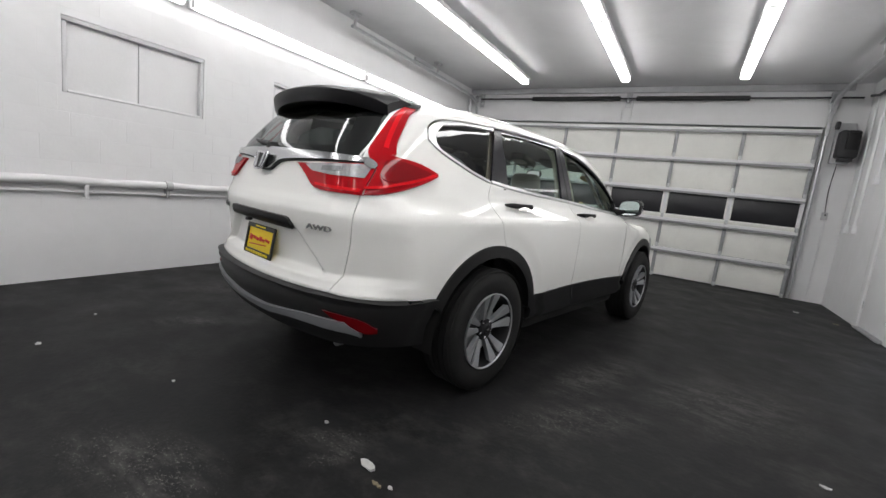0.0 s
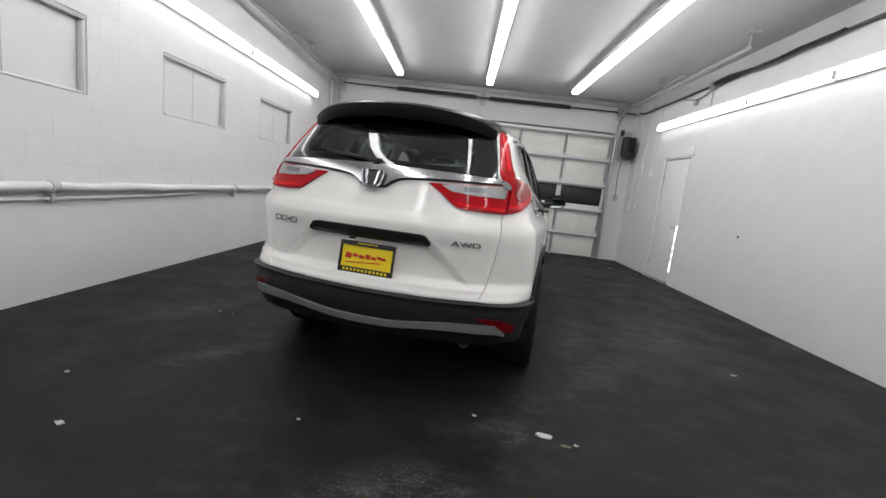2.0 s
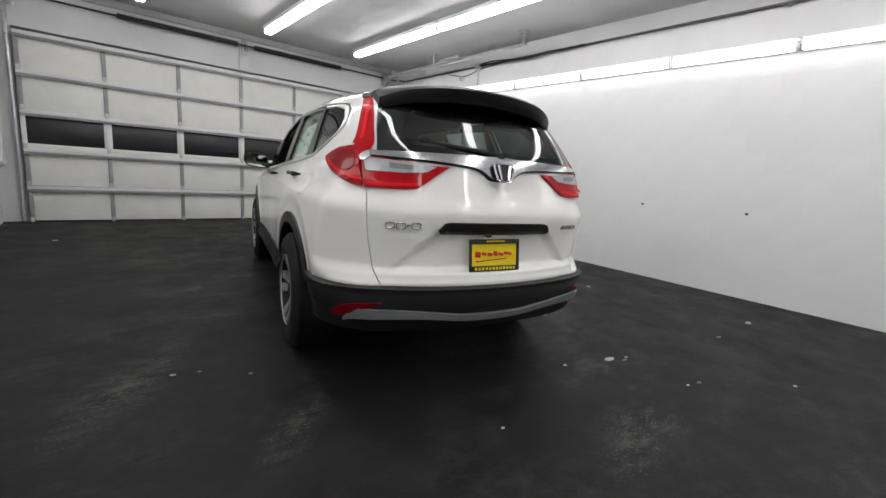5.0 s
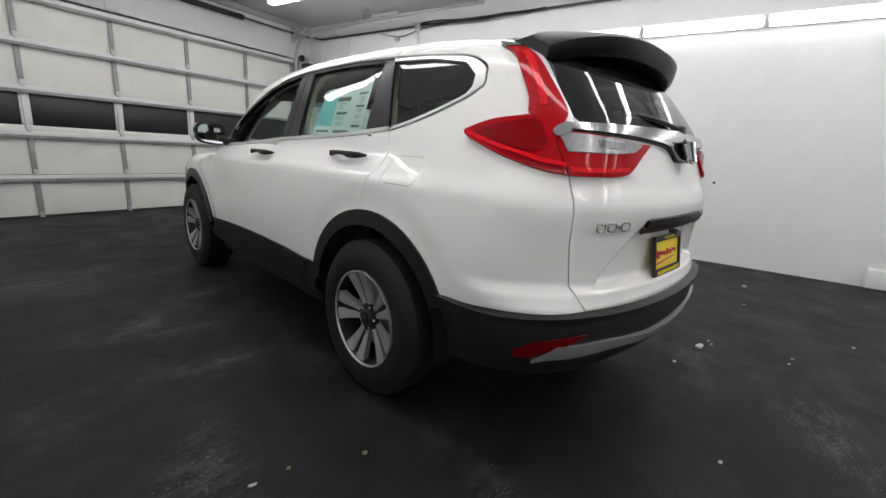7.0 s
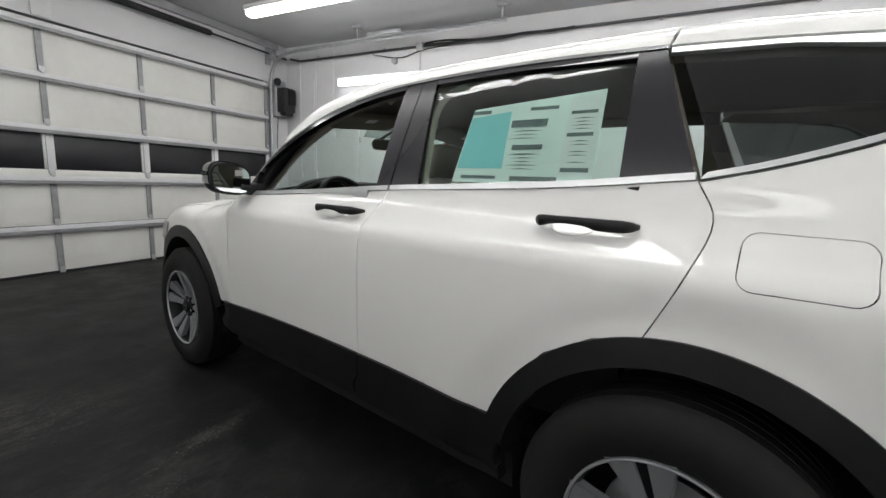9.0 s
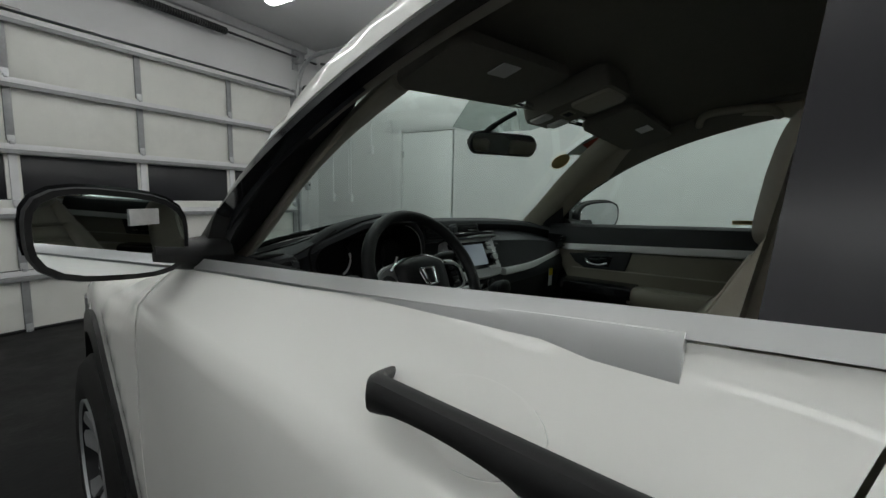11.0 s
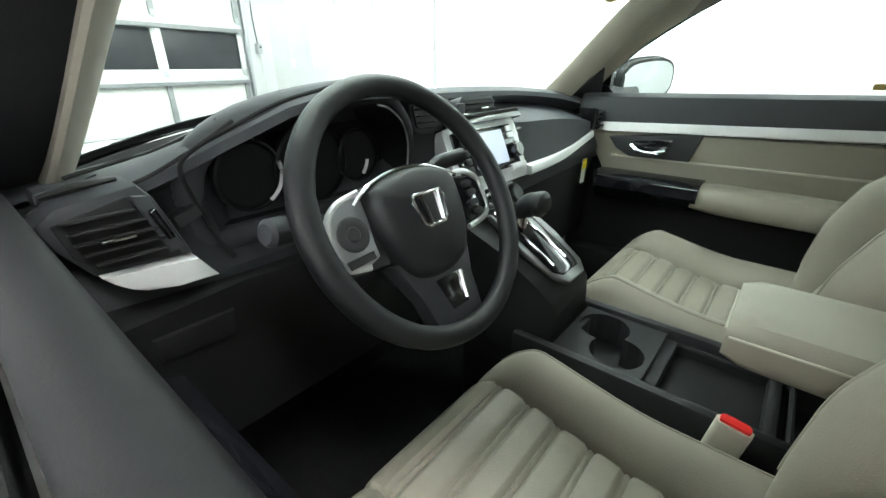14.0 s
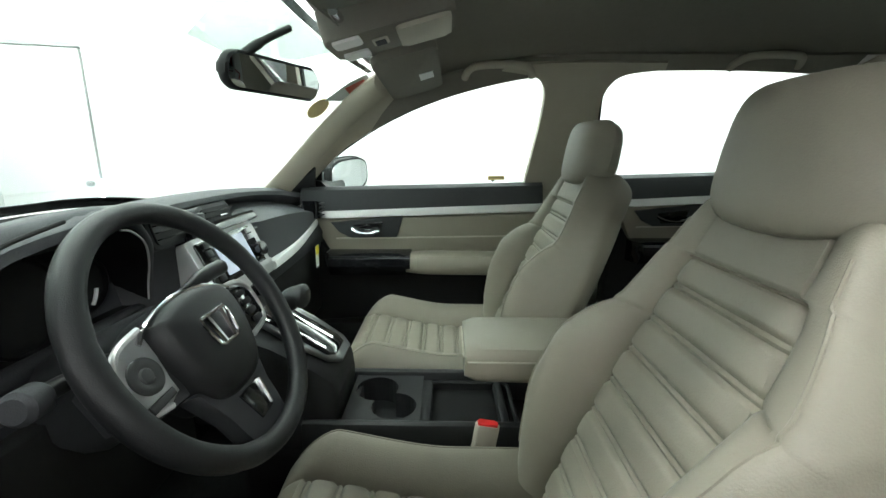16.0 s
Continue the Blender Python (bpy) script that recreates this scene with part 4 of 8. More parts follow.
def side_panels(s):
    P = lambda pts: SP(pts, s)
    X = (lambda p: np.asarray(p, float)) if s > 0 else mirrored
    # doors
    fd = [(2.03, 0.50), (2.05, 0.75), (2.05, 1.0), (2.08, 1.072)] + between(belt, 2.07, 1.014) + [(1.053, 1.048), (1.055, 0.95), (1.055, 0.60), (1.045, 0.50)]
    d = panel("front_door", P(fd), "side", PAINT, car, s, inset=GAPW, label="white painted door")
    handle(d, s, 1.345, 1.086, 1.060)
    rd = between(belt, 1.014, 0.04) + rear_seam[1:] + [(0.20, 0.823), (0.32, 0.752), (0.41, 0.64), (0.44, 0.52), (1.045, 0.50), (1.055, 0.60), (1.055, 0.95), (1.053, 1.048)]
    d = panel("rear_door", P(rd), "side", PAINT, car, s, inset=GAPW, gap=0.03, label="white painted door")
    handle(d, s, 0.400, 0.140, 1.090)
    # window surrounds
    if s > 0:
        panel("side_window", P(between(belt, 2.04, 1.08) + [(1.064, 1.53)] + between(wtop, 1.075, 2.03)), "side", GLASS_CLEAR, car, s, off=-0.012, deep=0.004, label="clear door glass")
    b0, b1 = (0.908, 0.946) if s > 0 else (0.877, 0.916)
    panel("side_window", P(between(belt, b0 - 0.002, 0.21) + [(0.228, 1.534)] + between(wtop, 0.24, b1)), "side", GLASS_CLEAR, car, s, off=-0.012, deep=0.004, label="tinted door glass")
    panel("quarter_window", P([(0.0, 1.225)] + between(belt_tail, -0.01, -0.40)[1:] + [(-0.398, 1.405), (-0.375, 1.445), (-0.29, 1.485)] + between(wtop_tail, -0.20, 0.13)), "side", GLASS_DARK, car, s, off=-0.008, deep=0.004,
          label="dark privacy glass")
    panel("b_pillar_trim", P([(1.087, 1.146), (1.016, 1.151), (0.984, 1.541), (1.064, 1.530)]), "side", PILLAR, car, s, off=0.001, inset=GAPW / 2)
    panel("b_pillar_trim", P([(1.011, 1.151), (b0, 1.157), (b1, 1.543), (0.980, 1.541)]), "side", PILLAR, car, s, off=0.001, inset=GAPW / 2)
    panel("c_pillar_trim", P([(0.212, 1.198), (0.045, 1.215), (0.160, 1.537), (0.230, 1.541)]), "side", PILLAR, car, s, off=0.001, inset=GAPW / 2)
    # black frame round the front door opening
    edge = between(wtop, 1.065, 2.055)
    panel("window_frame", P(edge + [(2.045, 1.090), (2.015, 1.094)] + [(y - 0.012, z - 0.016) for y, z in between(wtop, 1.065, 2.02)[::-1]]), "side", GLOSS_BLACK, car, s, off=0.002, deep=0.025)
    panel("window_frame", P(between(wtop, 0.215, 1.055) + [(y, z - 0.018) for y, z in between(wtop, 0.215, 1.055)[::-1]]), "side", GLOSS_BLACK, car, s, off=0.0, deep=0.02)
    # bright strips
    panel("belt_strip", P(between(belt, 2.02, 1.019) + [(y, z + 0.017) for y, z in between(belt, 2.02, 1.019)[::-1]]), "side", WET_CHROME, car, s, off=0.006, deep=0.02, gap=0.03, label="chrome window strip")
    panel("belt_strip", P(between(belt, 1.009, 0.045) + [(y, z + 0.017) for y, z in between(belt, 1.009, 0.045)[::-1]]), "side", WET_CHROME, car, s, off=0.006, deep=0.02, gap=0.03, label="chrome window strip")
    lower = between(belt_tail, 0.036, -0.425)
    inner_low = [(y + 0.004, z + 0.013) for y, z in between(belt_tail, 0.02, -0.36)]
    inner_top = [(-0.375, 1.378), (-0.370, 1.425), (-0.300, 1.480), (-0.10, 1.513), (0.15, 1.526)]
    panel("quarter_strip", P(lower + between(wtop_tail, -0.424, 0.15) + inner_top[::-1] + inner_low[::-1]), "side", WET_CHROME, car, s, off=0.005, deep=0.014, gap=0.03, label="chrome surround")
    panel("roof_strip", P(between(wtop, 0.16, 1.35) + [(y, z + 0.010) for y, z in between(wtop, 0.16, 1.35)[::-1]]), "side", CHROME, car, s, off=0.004, deep=0.012, gap=0.03)
    # roof rail and front pillar
    up = [(y, z + 0.011) for y, z in between(wtop, 0.16, 2.06)]
    panel("pillar_panel", chain(P(up + [(2.085, 1.078), (2.14, 1.068), (2.25, 1.06)]), X(TP(screen_plan)), P(SHOULDER), P(RAIL[::-1][1:4]), P([(0.155, 1.612)])), "side", PAINT, car, s)
    # quarter panel, wrapped round the corner
    q = chain(P(rear_seam), P(arc(0, 0.36, 0.495, 79, 151)), P(bumper_top), X(RP([(0.74, 0.612), (0.66, 0.615)])), X(RP(gate_side)), X(RP([(0.664, 1.16), (0.64, 1.245), (0.60, 1.34), (0.55, 1.45), (0.515, 1.53)])),
              P([(-0.46, 1.612), (-0.3, 1.612), (0.0, 1.612), (0.15, 1.612)]), P([(y, z + 0.011) for y, z in wtop_tail[::-1]]), P([(y - 0.004, z - 0.003) for y, z in belt_tail[::-1]]))
    holes = []
    fuel = [(a - 0.165, b + 1.048) for a, b in rounded(0.205, 0.112, 0.03)]
    if s < 0:
        holes = [P(fuel)]
    panel("quarter_panel", q, "tail", PAINT, car, s, inset=GAPW, holes=holes, gap=0.022, label="white painted panel")
    if s < 0:
        panel("fuel_door", P(fuel), "side", PAINT, car, s, inset=0.0004, gap=0.03, off=0.0005)
        panel("fuel_door_gap", P([(a - 0.165, b + 1.048) for a, b in rounded(0.23, 0.137, 0.035)]), "side", DARK, car, s, off=-0.013, gap=0.05)
    # fender
    f = [(2.085, 1.070), (2.055, 1.0), (2.055, 0.75), (2.03, 0.50)] + arc(2.66, 0.36, 0.495, 163, 8) + [(3.20, 0.55), (3.24, 0.70), (3.15, 0.84), (3.0, 0.92), (2.7, 0.975), (2.45, 1.005), (2.25, 1.052), (2.14, 1.062)]
    panel("fender", P(f), "side", PAINT, car, s, inset=GAPW, label="white painted panel")
    # cladding
    for cy, a0, a1 in ((0, 14, 156), (2.66, 10, 166)):
        ring = arc(cy, 0.36, 0.503, a0, a1, 60) + arc(cy, 0.36, 0.435, a1 + 2, a0 - 4, 60)
        panel("arch_cladding", P(ring), "side", CLAD, car, s, off=0.012, deep=0.06, gap=0.024, label="black plastic wheel arch")
    for y0, y1 in ((0.44, 1.049), (1.055, 2.12)):
        z = lambda y: 0.515 + 0.022 * math.sin(max(0, min(1, (y - 0.4) / 1.7)) * math.pi)
        sill = [(y0, 0.355)] + [(y0 + (y1 - y0) * k / 8, z(y0 + (y1 - y0) * k / 8)) for k in range(9)] + [(y1, 0.355)]
        panel("sill_cladding", P(sill), "side", CLAD, car, s, off=0.010, deep=0.03, gap=0.016, label="black plastic sill",
              shape=lambda p: 0.022 * step(0.450, 0.430, p[:, 2]) - 0.02 * step(0.39, 0.36, p[:, 2]))
    panel("sill_under", P([(0.42, 0.25), (0.42, 0.38), (2.16, 0.38), (2.16, 0.25)]), "side", DARK, car, s, off=-0.045, deep=0.05)
    # lamps
    tip = P(curve2([(-0.43, 1.209), (-0.53, 1.246), (-0.62, 1.260), (-0.672, 1.268)], 4))
    front_edge = X(RP(curve2([(0.686, 1.278), (0.660, 1.336), (0.622, 1.44), (0.594, 1.505), (0.586, 1.522)], 4)))
    back_edge = X(RP(curve2([(0.556, 1.522), (0.563, 1.50), (0.590, 1.40), (0.608, 1.32), (0.618, 1.28), (0.642, 1.242), (0.674, 1.21), (0.682, 1.15), (0.685, 1.079)], 4)))
    foot = P(curve2([(-0.834, 1.078), (-0.751, 1.089), (-0.603, 1.131), (-0.458, 1.182), (-0.432, 1.197)], 4))
    lamp = panel("tail_lamp", chain(tip, front_edge, back_edge, foot), "tail", RED, car, s, off=0.014, deep=0.03, gap=0.02, label="glossy red tail lamp lens",
                 shape=lambda p: 0.010 * step(1.10, 1.17, p[:, 2]) * step(1.30, 1.22, p[:, 2]))
    core = P(curve2([(-0.475, 1.205), (-0.56, 1.228), (-0.66, 1.246), (-0.70, 1.235)], 4) + curve2([(-0.735, 1.175), (-0.72, 1.145), (-0.66, 1.147), (-0.56, 1.173), (-0.485, 1.196)], 4))
    panel("lamp_core", core, "tail", RED_CORE, lamp, s, off=0.0265, deep=0.004, gap=0.02)
    guide = [(-0.445, 1.194), (-0.60, 1.147), (-0.74, 1.108), (-0.80, 1.100)]
    panel("light_guide", P(guide + [(y, z + 0.012) for y, z in guide[::-1]]), "tail", RED_LIT, lamp, s, off=0.0262, deep=0.004, gap=0.02)
    up_guide = curve2([(0.660, 1.30), (0.642, 1.345), (0.605, 1.445), (0.583, 1.50)], 4)
    panel("light_guide", X(RP(up_guide + [(x - 0.012, z) for x, z in up_guide[::-1]])), "tail", RED_LIT, lamp, s, off=0.0175, deep=0.004, gap=0.02)
    gl = X(RP(curve2([(0.287, 1.195), (0.35, 1.155), (0.415, 1.108), (0.462, 1.085), (0.55, 1.079), (0.676, 1.078)], 4) + [(0.678, 1.15), (0.672, 1.222), (0.56, 1.212), (0.40, 1.197)]))
    inner_lamp = panel("gate_lamp", gl, "tail", RED, car, s, off=0.014, deep=0.02, gap=0.02, label="glossy red tail lamp lens")
    panel("reversing_lens", X(RP([(0.355, 1.190), (0.41, 1.163), (0.52, 1.153), (0.662, 1.151), (0.664, 1.214), (0.56, 1.207), (0.40, 1.196)])), "tail", CLEAR_LENS, inner_lamp, s, off=0.019, deep=0.006, gap=0.02, label="clear reversing lens")
    panel("bulb", X(RP([(0.47, 1.168), (0.57, 1.170), (0.57, 1.194), (0.47, 1.190)])), "tail", GEAR_TRIM, inner_lamp, s, off=0.022, deep=0.004, gap=0.02)
    panel("light_guide", X(RP([(0.455, 1.098), (0.56, 1.091), (0.67, 1.089), (0.67, 1.102), (0.56, 1.104), (0.445, 1.111)])), "tail", RED_LIT, inner_lamp, s, off=0.0175, deep=0.004, gap=0.02)
    panel("lamp_strip", X(RP(curve2([(0.533, 1.545), (0.562, 1.46), (0.592, 1.36), (0.610, 1.28), (0.618, 1.245)], 4) + curve2([(0.640, 1.243), (0.622, 1.285), (0.603, 1.365), (0.575, 1.462), (0.551, 1.545)], 4))), "tail", LAMP_SILVER, car, s, off=0.010, deep=0.02,
          gap=0.02, label="silver strip")
    panel("spoiler_end", X(RP(curve2([(0.588, 1.521), (0.574, 1.544), (0.545, 1.556), (0.50, 1.566)], 3) + [(0.50, 1.540), (0.535, 1.536), (0.553, 1.524)])), "tail", GLOSS_BLACK, car, s, off=0.016, deep=0.02, gap=0.02)
    panel("lamp_end", X(RP(curve2([(0.636, 1.241), (0.656, 1.232), (0.673, 1.214), (0.674, 1.200), (0.664, 1.196), (0.636, 1.214)], 3))), "tail", CHROME, car, s, off=0.026, deep=0.02, gap=0.015, label="chrome end of the trim bar")
    # reflector in the bumper
    panel("reflector", X(RP(curve2([(0.60, 0.537), (0.69, 0.531), (0.76, 0.514), (0.797, 0.478)], 4) + curve2([(0.795, 0.460), (0.765, 0.457), (0.715, 0.487), (0.645, 0.516)], 4))), "tail", RED_DARK, car, s, off=0.021, deep=0.02, gap=0.02, label="dark red reflector")


def handle(door, s, y0, y1, z):
    """A straight black pull handle standing off the door, scooped underneath, over a shallow dished cup."""
    rings = []
    n = 22
    for k in range(n + 1):
        t = k / n
        y = y0 + (y1 - y0) * t
        p = SP([(y, z)], s)[0]
        end = min(1, t / 0.10, (1 - t) / 0.12)
        lift = 0.010 + 0.030 * math.sin(min(1, end) * math.pi / 2)
        scoop = math.sin(math.pi * min(1, max(0, (t - 0.12) / 0.52))) ** 0.6
        up, down = 0.006 + 0.009 * end ** 0.5, 0.007 + 0.009 * end ** 0.5 - 0.012 * scoop
        c = Vector(p) + Vector((s * lift, 0, 0.004))
        ring = []
        for j in range(12):
            a = 2 * math.pi * j / 12
            ring.append(c + Vector((s * 0.012 * math.copysign(abs(math.cos(a)) ** 0.7, math.cos(a)), 0, (up if math.sin(a) > 0 else down) * math.copysign(abs(math.sin(a)) ** 0.7, math.sin(a)))))
        rings.append(ring)
    loft("handle", rings, CLAD, door, "black plastic pull handle")
    mid = y0 + (y1 - y0) * 0.38
    panel("handle_cup", SP([(mid + 0.062 * math.cos(a), z - 0.006 + 0.026 * math.sin(a)) for a in [2 * math.pi * k / 24 for k in range(24)]], s), "side", PAINT, door, s, off=0.003, deep=0.003, gap=0.012,
          shape=lambda p: -0.016 * np.clip(1 - ((p[:, 1] - mid) / 0.062) ** 2 - ((p[:, 2] - z + 0.006) / 0.026) ** 2, 0, 1))


for s in (-1, 1):
    side_panels(s)


def whole_width(right):
    """A loop that runs over the right half and back over the left."""
    return chain(right, mirrored(right)[::-1])


# roof, windscreen, bonnet
panel("roof", whole_width(chain(TP([(0, 1.735), (0.3, 1.73), (0.54, 1.70)]), SP(SHOULDER), SP(RAIL[::-1][1:]), RP([(0.47, 1.580), (0.25, 1.596), (0, 1.60)]))), "top", PAINT, car, inset=GAPW, label="white painted roof")
panel("windshield", whole_width(chain(TP([(0, 2.415), (0.35, 2.39), (0.62, 2.31)]), TP(screen_plan), TP([(0.54, 1.705), (0.3, 1.735), (0, 1.74)]))), "top", GLASS_SCREEN, car, off=-0.004, deep=0.005, gap=0.06, label="clear windshield")
screen_hole = whole_width(chain(TP([(0, 2.36), (0.35, 2.335), (0.585, 2.265)]), TP([(x - 0.034, y - 0.02) for x, y in screen_plan]), TP([(0.505, 1.728), (0.3, 1.757), (0, 1.762)])))
screen_edge = whole_width(chain(TP([(0, 2.405), (0.35, 2.38), (0.61, 2.305)]), TP([(x - 0.006, y - 0.004) for x, y in screen_plan]), TP([(0.535, 1.712), (0.3, 1.741), (0, 1.746)])))
panel("screen_border", screen_edge, "top", GLOSS_BLACK, car, off=-0.012, deep=0.002, gap=0.05, holes=[screen_hole], label="black baked glass border")
panel("hood", whole_width(chain(TP([(0, 3.30), (0.35, 3.26)]), SP([(3.15, 0.845), (3.0, 0.924), (2.7, 0.979), (2.45, 1.009)]), TP([(0.60, 2.47), (0.35, 2.52), (0, 2.54)]))), "top", PAINT, car, inset=GAPW, label="white painted hood")
panel("cowl", whole_width(chain(TP([(0, 2.535), (0.35, 2.515), (0.66, 2.44)]), SP([(2.40, 1.015), (2.26, 1.056)]), TP([(0.62, 2.32), (0.35, 2.40), (0, 2.425)]))), "top", CLAD, car, off=-0.01, deep=0.03)
NP = lambda pts: onto("nose", np.array([(radians(a), z) for a, z in pts]))
panel("front_bumper", whole_width(chain(NP([(0, 0.80), (20, 0.80)]), SP([(3.20, 0.72), (3.18, 0.56)]), NP([(44, 0.36), (20, 0.30), (0, 0.30)]))), "nose", PAINT, car, inset=GAPW)
panel("grille", whole_width(NP([(0, 0.79), (18, 0.78), (17, 0.62), (0, 0.60)])), "nose", GLOSS_BLACK, car, off=0.015, deep=0.03)
panel("air_intake", whole_width(NP([(0, 0.50), (22, 0.48), (30, 0.34), (0, 0.31)])), "nose", CLAD, car, off=0.018, deep=0.03)
for s in (-1, 1):
    X = (lambda p: p) if s > 0 else mirrored
    panel("headlight", X(chain(NP([(20, 0.80), (19, 0.70)]), SP([(3.17, 0.73), (2.98, 0.78), (2.93, 0.86), (3.08, 0.85)]))), "nose", CLEAR_LENS, car, s, off=0.006, deep=0.02, gap=0.03, label="clear headlight")

# tailgate and what sits on it
gate_r = chain(RP([(0, 0.610), (0.35, 0.612)]), RP(gate_side), RP([(0.664, 1.16), (0.64, 1.245), (0.35, 1.255), (0, 1.262)]))
panel("tailgate", whole_width(gate_r), "tail", PAINT, car, inset=GAPW, gap=0.015, label="white painted tailgate")
glass_r = RP([(0, 1.252), (0.35, 1.247), (0.625, 1.238), (0.632, 1.27), (0.604, 1.36), (0.568, 1.46), (0.535, 1.545), (0.25, 1.585), (0, 1.59)])
panel("rear_window", whole_width(glass_r), "tail", GLASS_DARK, car, off=0.004, deep=0.005, gap=0.04, label="dark tinted rear glass")
edge = whole_width(RP([(0, 1.257), (0.35, 1.252), (0.618, 1.243), (0.626, 1.27), (0.598, 1.36), (0.562, 1.46), (0.53, 1.54), (0.25, 1.575), (0, 1.58)]))
hole = whole_width(RP([(0, 1.296), (0.30, 1.294), (0.45, 1.296), (0.490, 1.315), (0.482, 1.37), (0.455, 1.435), (0.41, 1.475), (0.2, 1.49), (0, 1.495)]))
panel("glass_border", edge, "tail", GLOSS_BLACK, car, off=-0.003, deep=0.004, gap=0.03, holes=[hole], label="black baked glass border")
bar_r = RP(curve2([(0, 1.256), (0.10, 1.256), (0.20, 1.255), (0.40, 1.251), (0.64, 1.243)], 5) + curve2([(0.64, 1.222), (0.45, 1.219), (0.28, 1.212), (0.15, 1.200), (0.095, 1.176), (0.06, 1.152), (0.0, 1.147)], 5))
panel("chrome_bar", whole_width(bar_r), "tail", BAR_CHROME, car, off=0.022, deep=0.03, gap=0.02, label="chrome trim bar", shape=lambda p: 0.010 * step(0.12, 0.0, np.abs(p[:, 0])))
# dark strip added to draw the shaded lower edge of the chrome bar
bar_shadow_r = RP(curve2([(0, 1.250), (0.20, 1.249), (0.64, 1.237)], 5) + curve2([(0.64, 1.217), (0.45, 1.214), (0.28, 1.2065), (0.152, 1.1945), (0.099, 1.1705), (0.064, 1.1465), (0.0, 1.1415)], 5))
panel("bar_gasket", whole_width(bar_shadow_r), "tail", CLAD, car, off=0.012, deep=0.02, gap=0.02)
gar_r = RP([(0, 0.936), (0.29, 0.934), (0.318, 0.928), (0.345, 0.893), (0.335, 0.884), (0, 0.886)])
panel("plate_garnish", whole_width(gar_r), "tail", CLAD, car, off=0.016, deep=0.06, gap=0.02, label="black plastic garnish over the plate")
part("gate_switch", boxed((-0.075, -0.985, 0.872), (0.03, 0.03, 0.018), 0.005), BLACK_METAL, car)


def emblem():
    """A plain rounded badge: chrome frame and bars on a dark field."""
    m = Matrix.Translation((0, -0.971, 1.190)) @ Matrix.Rotation(radians(-16), 4, "X")
    out = [(-0.052, 0.044), (0.052, 0.044), (0.060, 0.028), (0.046, -0.034), (0.030, -0.045), (-0.030, -0.045), (-0.046, -0.034), (-0.060, 0.028)]
    e = part("emblem", slab(bmesh.new(), out, 0.0, 0.010, "y", m, 0.002), BLACK_METAL, car)
    bm = bmesh.new()
    loop = [m @ Vector((x, -0.002, z)) for x, z in out]
    tube(bm, loop + loop[:1], 0.006, 8, False)
    for s in (-1, 1):
        tube(bm, [m @ Vector((s * 0.036, -0.002, 0.038)), m @ Vector((s * 0.022, -0.003, -0.036))], [0.010, 0.007], 8)
    part("emblem_frame", bm, CHROME, e, "chrome frame")


emblem()


def plate():
    m = Matrix.Translation((0, -0.9515, 0.762)) @ Matrix.Rotation(radians(-8), 4, "X")
    p = part("plate", slab(bmesh.new(), rounded(0.300, 0.150, 0.008), 0.0, 0.004, "y", m), YELLOW, car, "yellow dealer plate in a black frame")
    fr = bmesh.new()
    for c, s in (((0, -0.004, 0.072), (0.312, 0.012, 0.024)), ((0, -0.004, -0.070), (0.312, 0.012, 0.028)), ((-0.151, -0.004, 0), (0.012, 0.012, 0.16)), ((0.151, -0.004, 0), (0.012, 0.012, 0.16))):
        box(fr, m @ Vector(c), s, 0.002, m.to_3x3())
    part("plate_frame", fr, BLACK_METAL, p, "black plastic frame")
    pr = bmesh.new()
    for i, (x, w, h) in enumerate([(-0.105, 0.034, 0.055), (-0.066, 0.03, 0.03), (-0.03, 0.03, 0.032), (0.006, 0.028, 0.045), (0.04, 0.03, 0.028), (0.085, 0.05, 0.026)]):
        box(pr, m @ Vector((x, -0.003, 0.004 + 0.004 * (i % 2))), (w, 0.003, h * 0.55), 0.001, m.to_3x3() @ Matrix.Rotation(radians(8), 3, "Y"))
    box(pr, m @ Vector((-0.02, -0.003, -0.026)), (0.2, 0.003, 0.006), 0.001, m.to_3x3() @ Matrix.Rotation(radians(-4), 3, "Y"))
    part("plate_print", pr, PLATE_RED, p, "red bars of script")
    for i in range(12):
        part("frame_print", boxed(m @ Vector((-0.121 + i * 0.022, -0.011, -0.070)), (0.013, 0.003, 0.014), 0.0, m.to_3x3()), YELLOW, p)
    for i in range(9):
        part("frame_print", boxed(m @ Vector((-0.052 + i * 0.013, -0.011, 0.073)), (0.008, 0.003, 0.008), 0.0, m.to_3x3()), YELLOW, p)


plate()
letters("awd_badge", "AWD", 0.046, 0.0045, BADGE, car, Matrix.Translation((0.523, float(RP([(0.523, 0.907)])[0][1]) - 0.006, 0.907)) @ Matrix.Rotation(radians(16), 4, "Z") @ Matrix.Rotation(radians(90), 4, "X") @ Matrix.Diagonal((1.35, 0.75, 1, 1)))
bm = bmesh.new()
for dx, w in ((-0.070, 0.042), (-0.022, 0.042), (0.014, 0.012), (0.050, 0.044)):
    q = Vector(RP([(-0.51 + dx, 0.912)])[0]) + Vector((0, -0.007, 0))
    m = Matrix.Translation(q) @ Matrix.Rotation(radians(-14), 4, "Z")
    loop = [m @ Vector((a, 0, b)) for a, b in rounded(w, 0.006 if w < 0.02 else 0.026, 0.0028 if w < 0.02 else 0.008, 3)]
    tube(bm, loop + loop[:1], 0.0036, 6, False)
part("model_badge", bm, BADGE, car, "row of small plain chrome badge shapes")


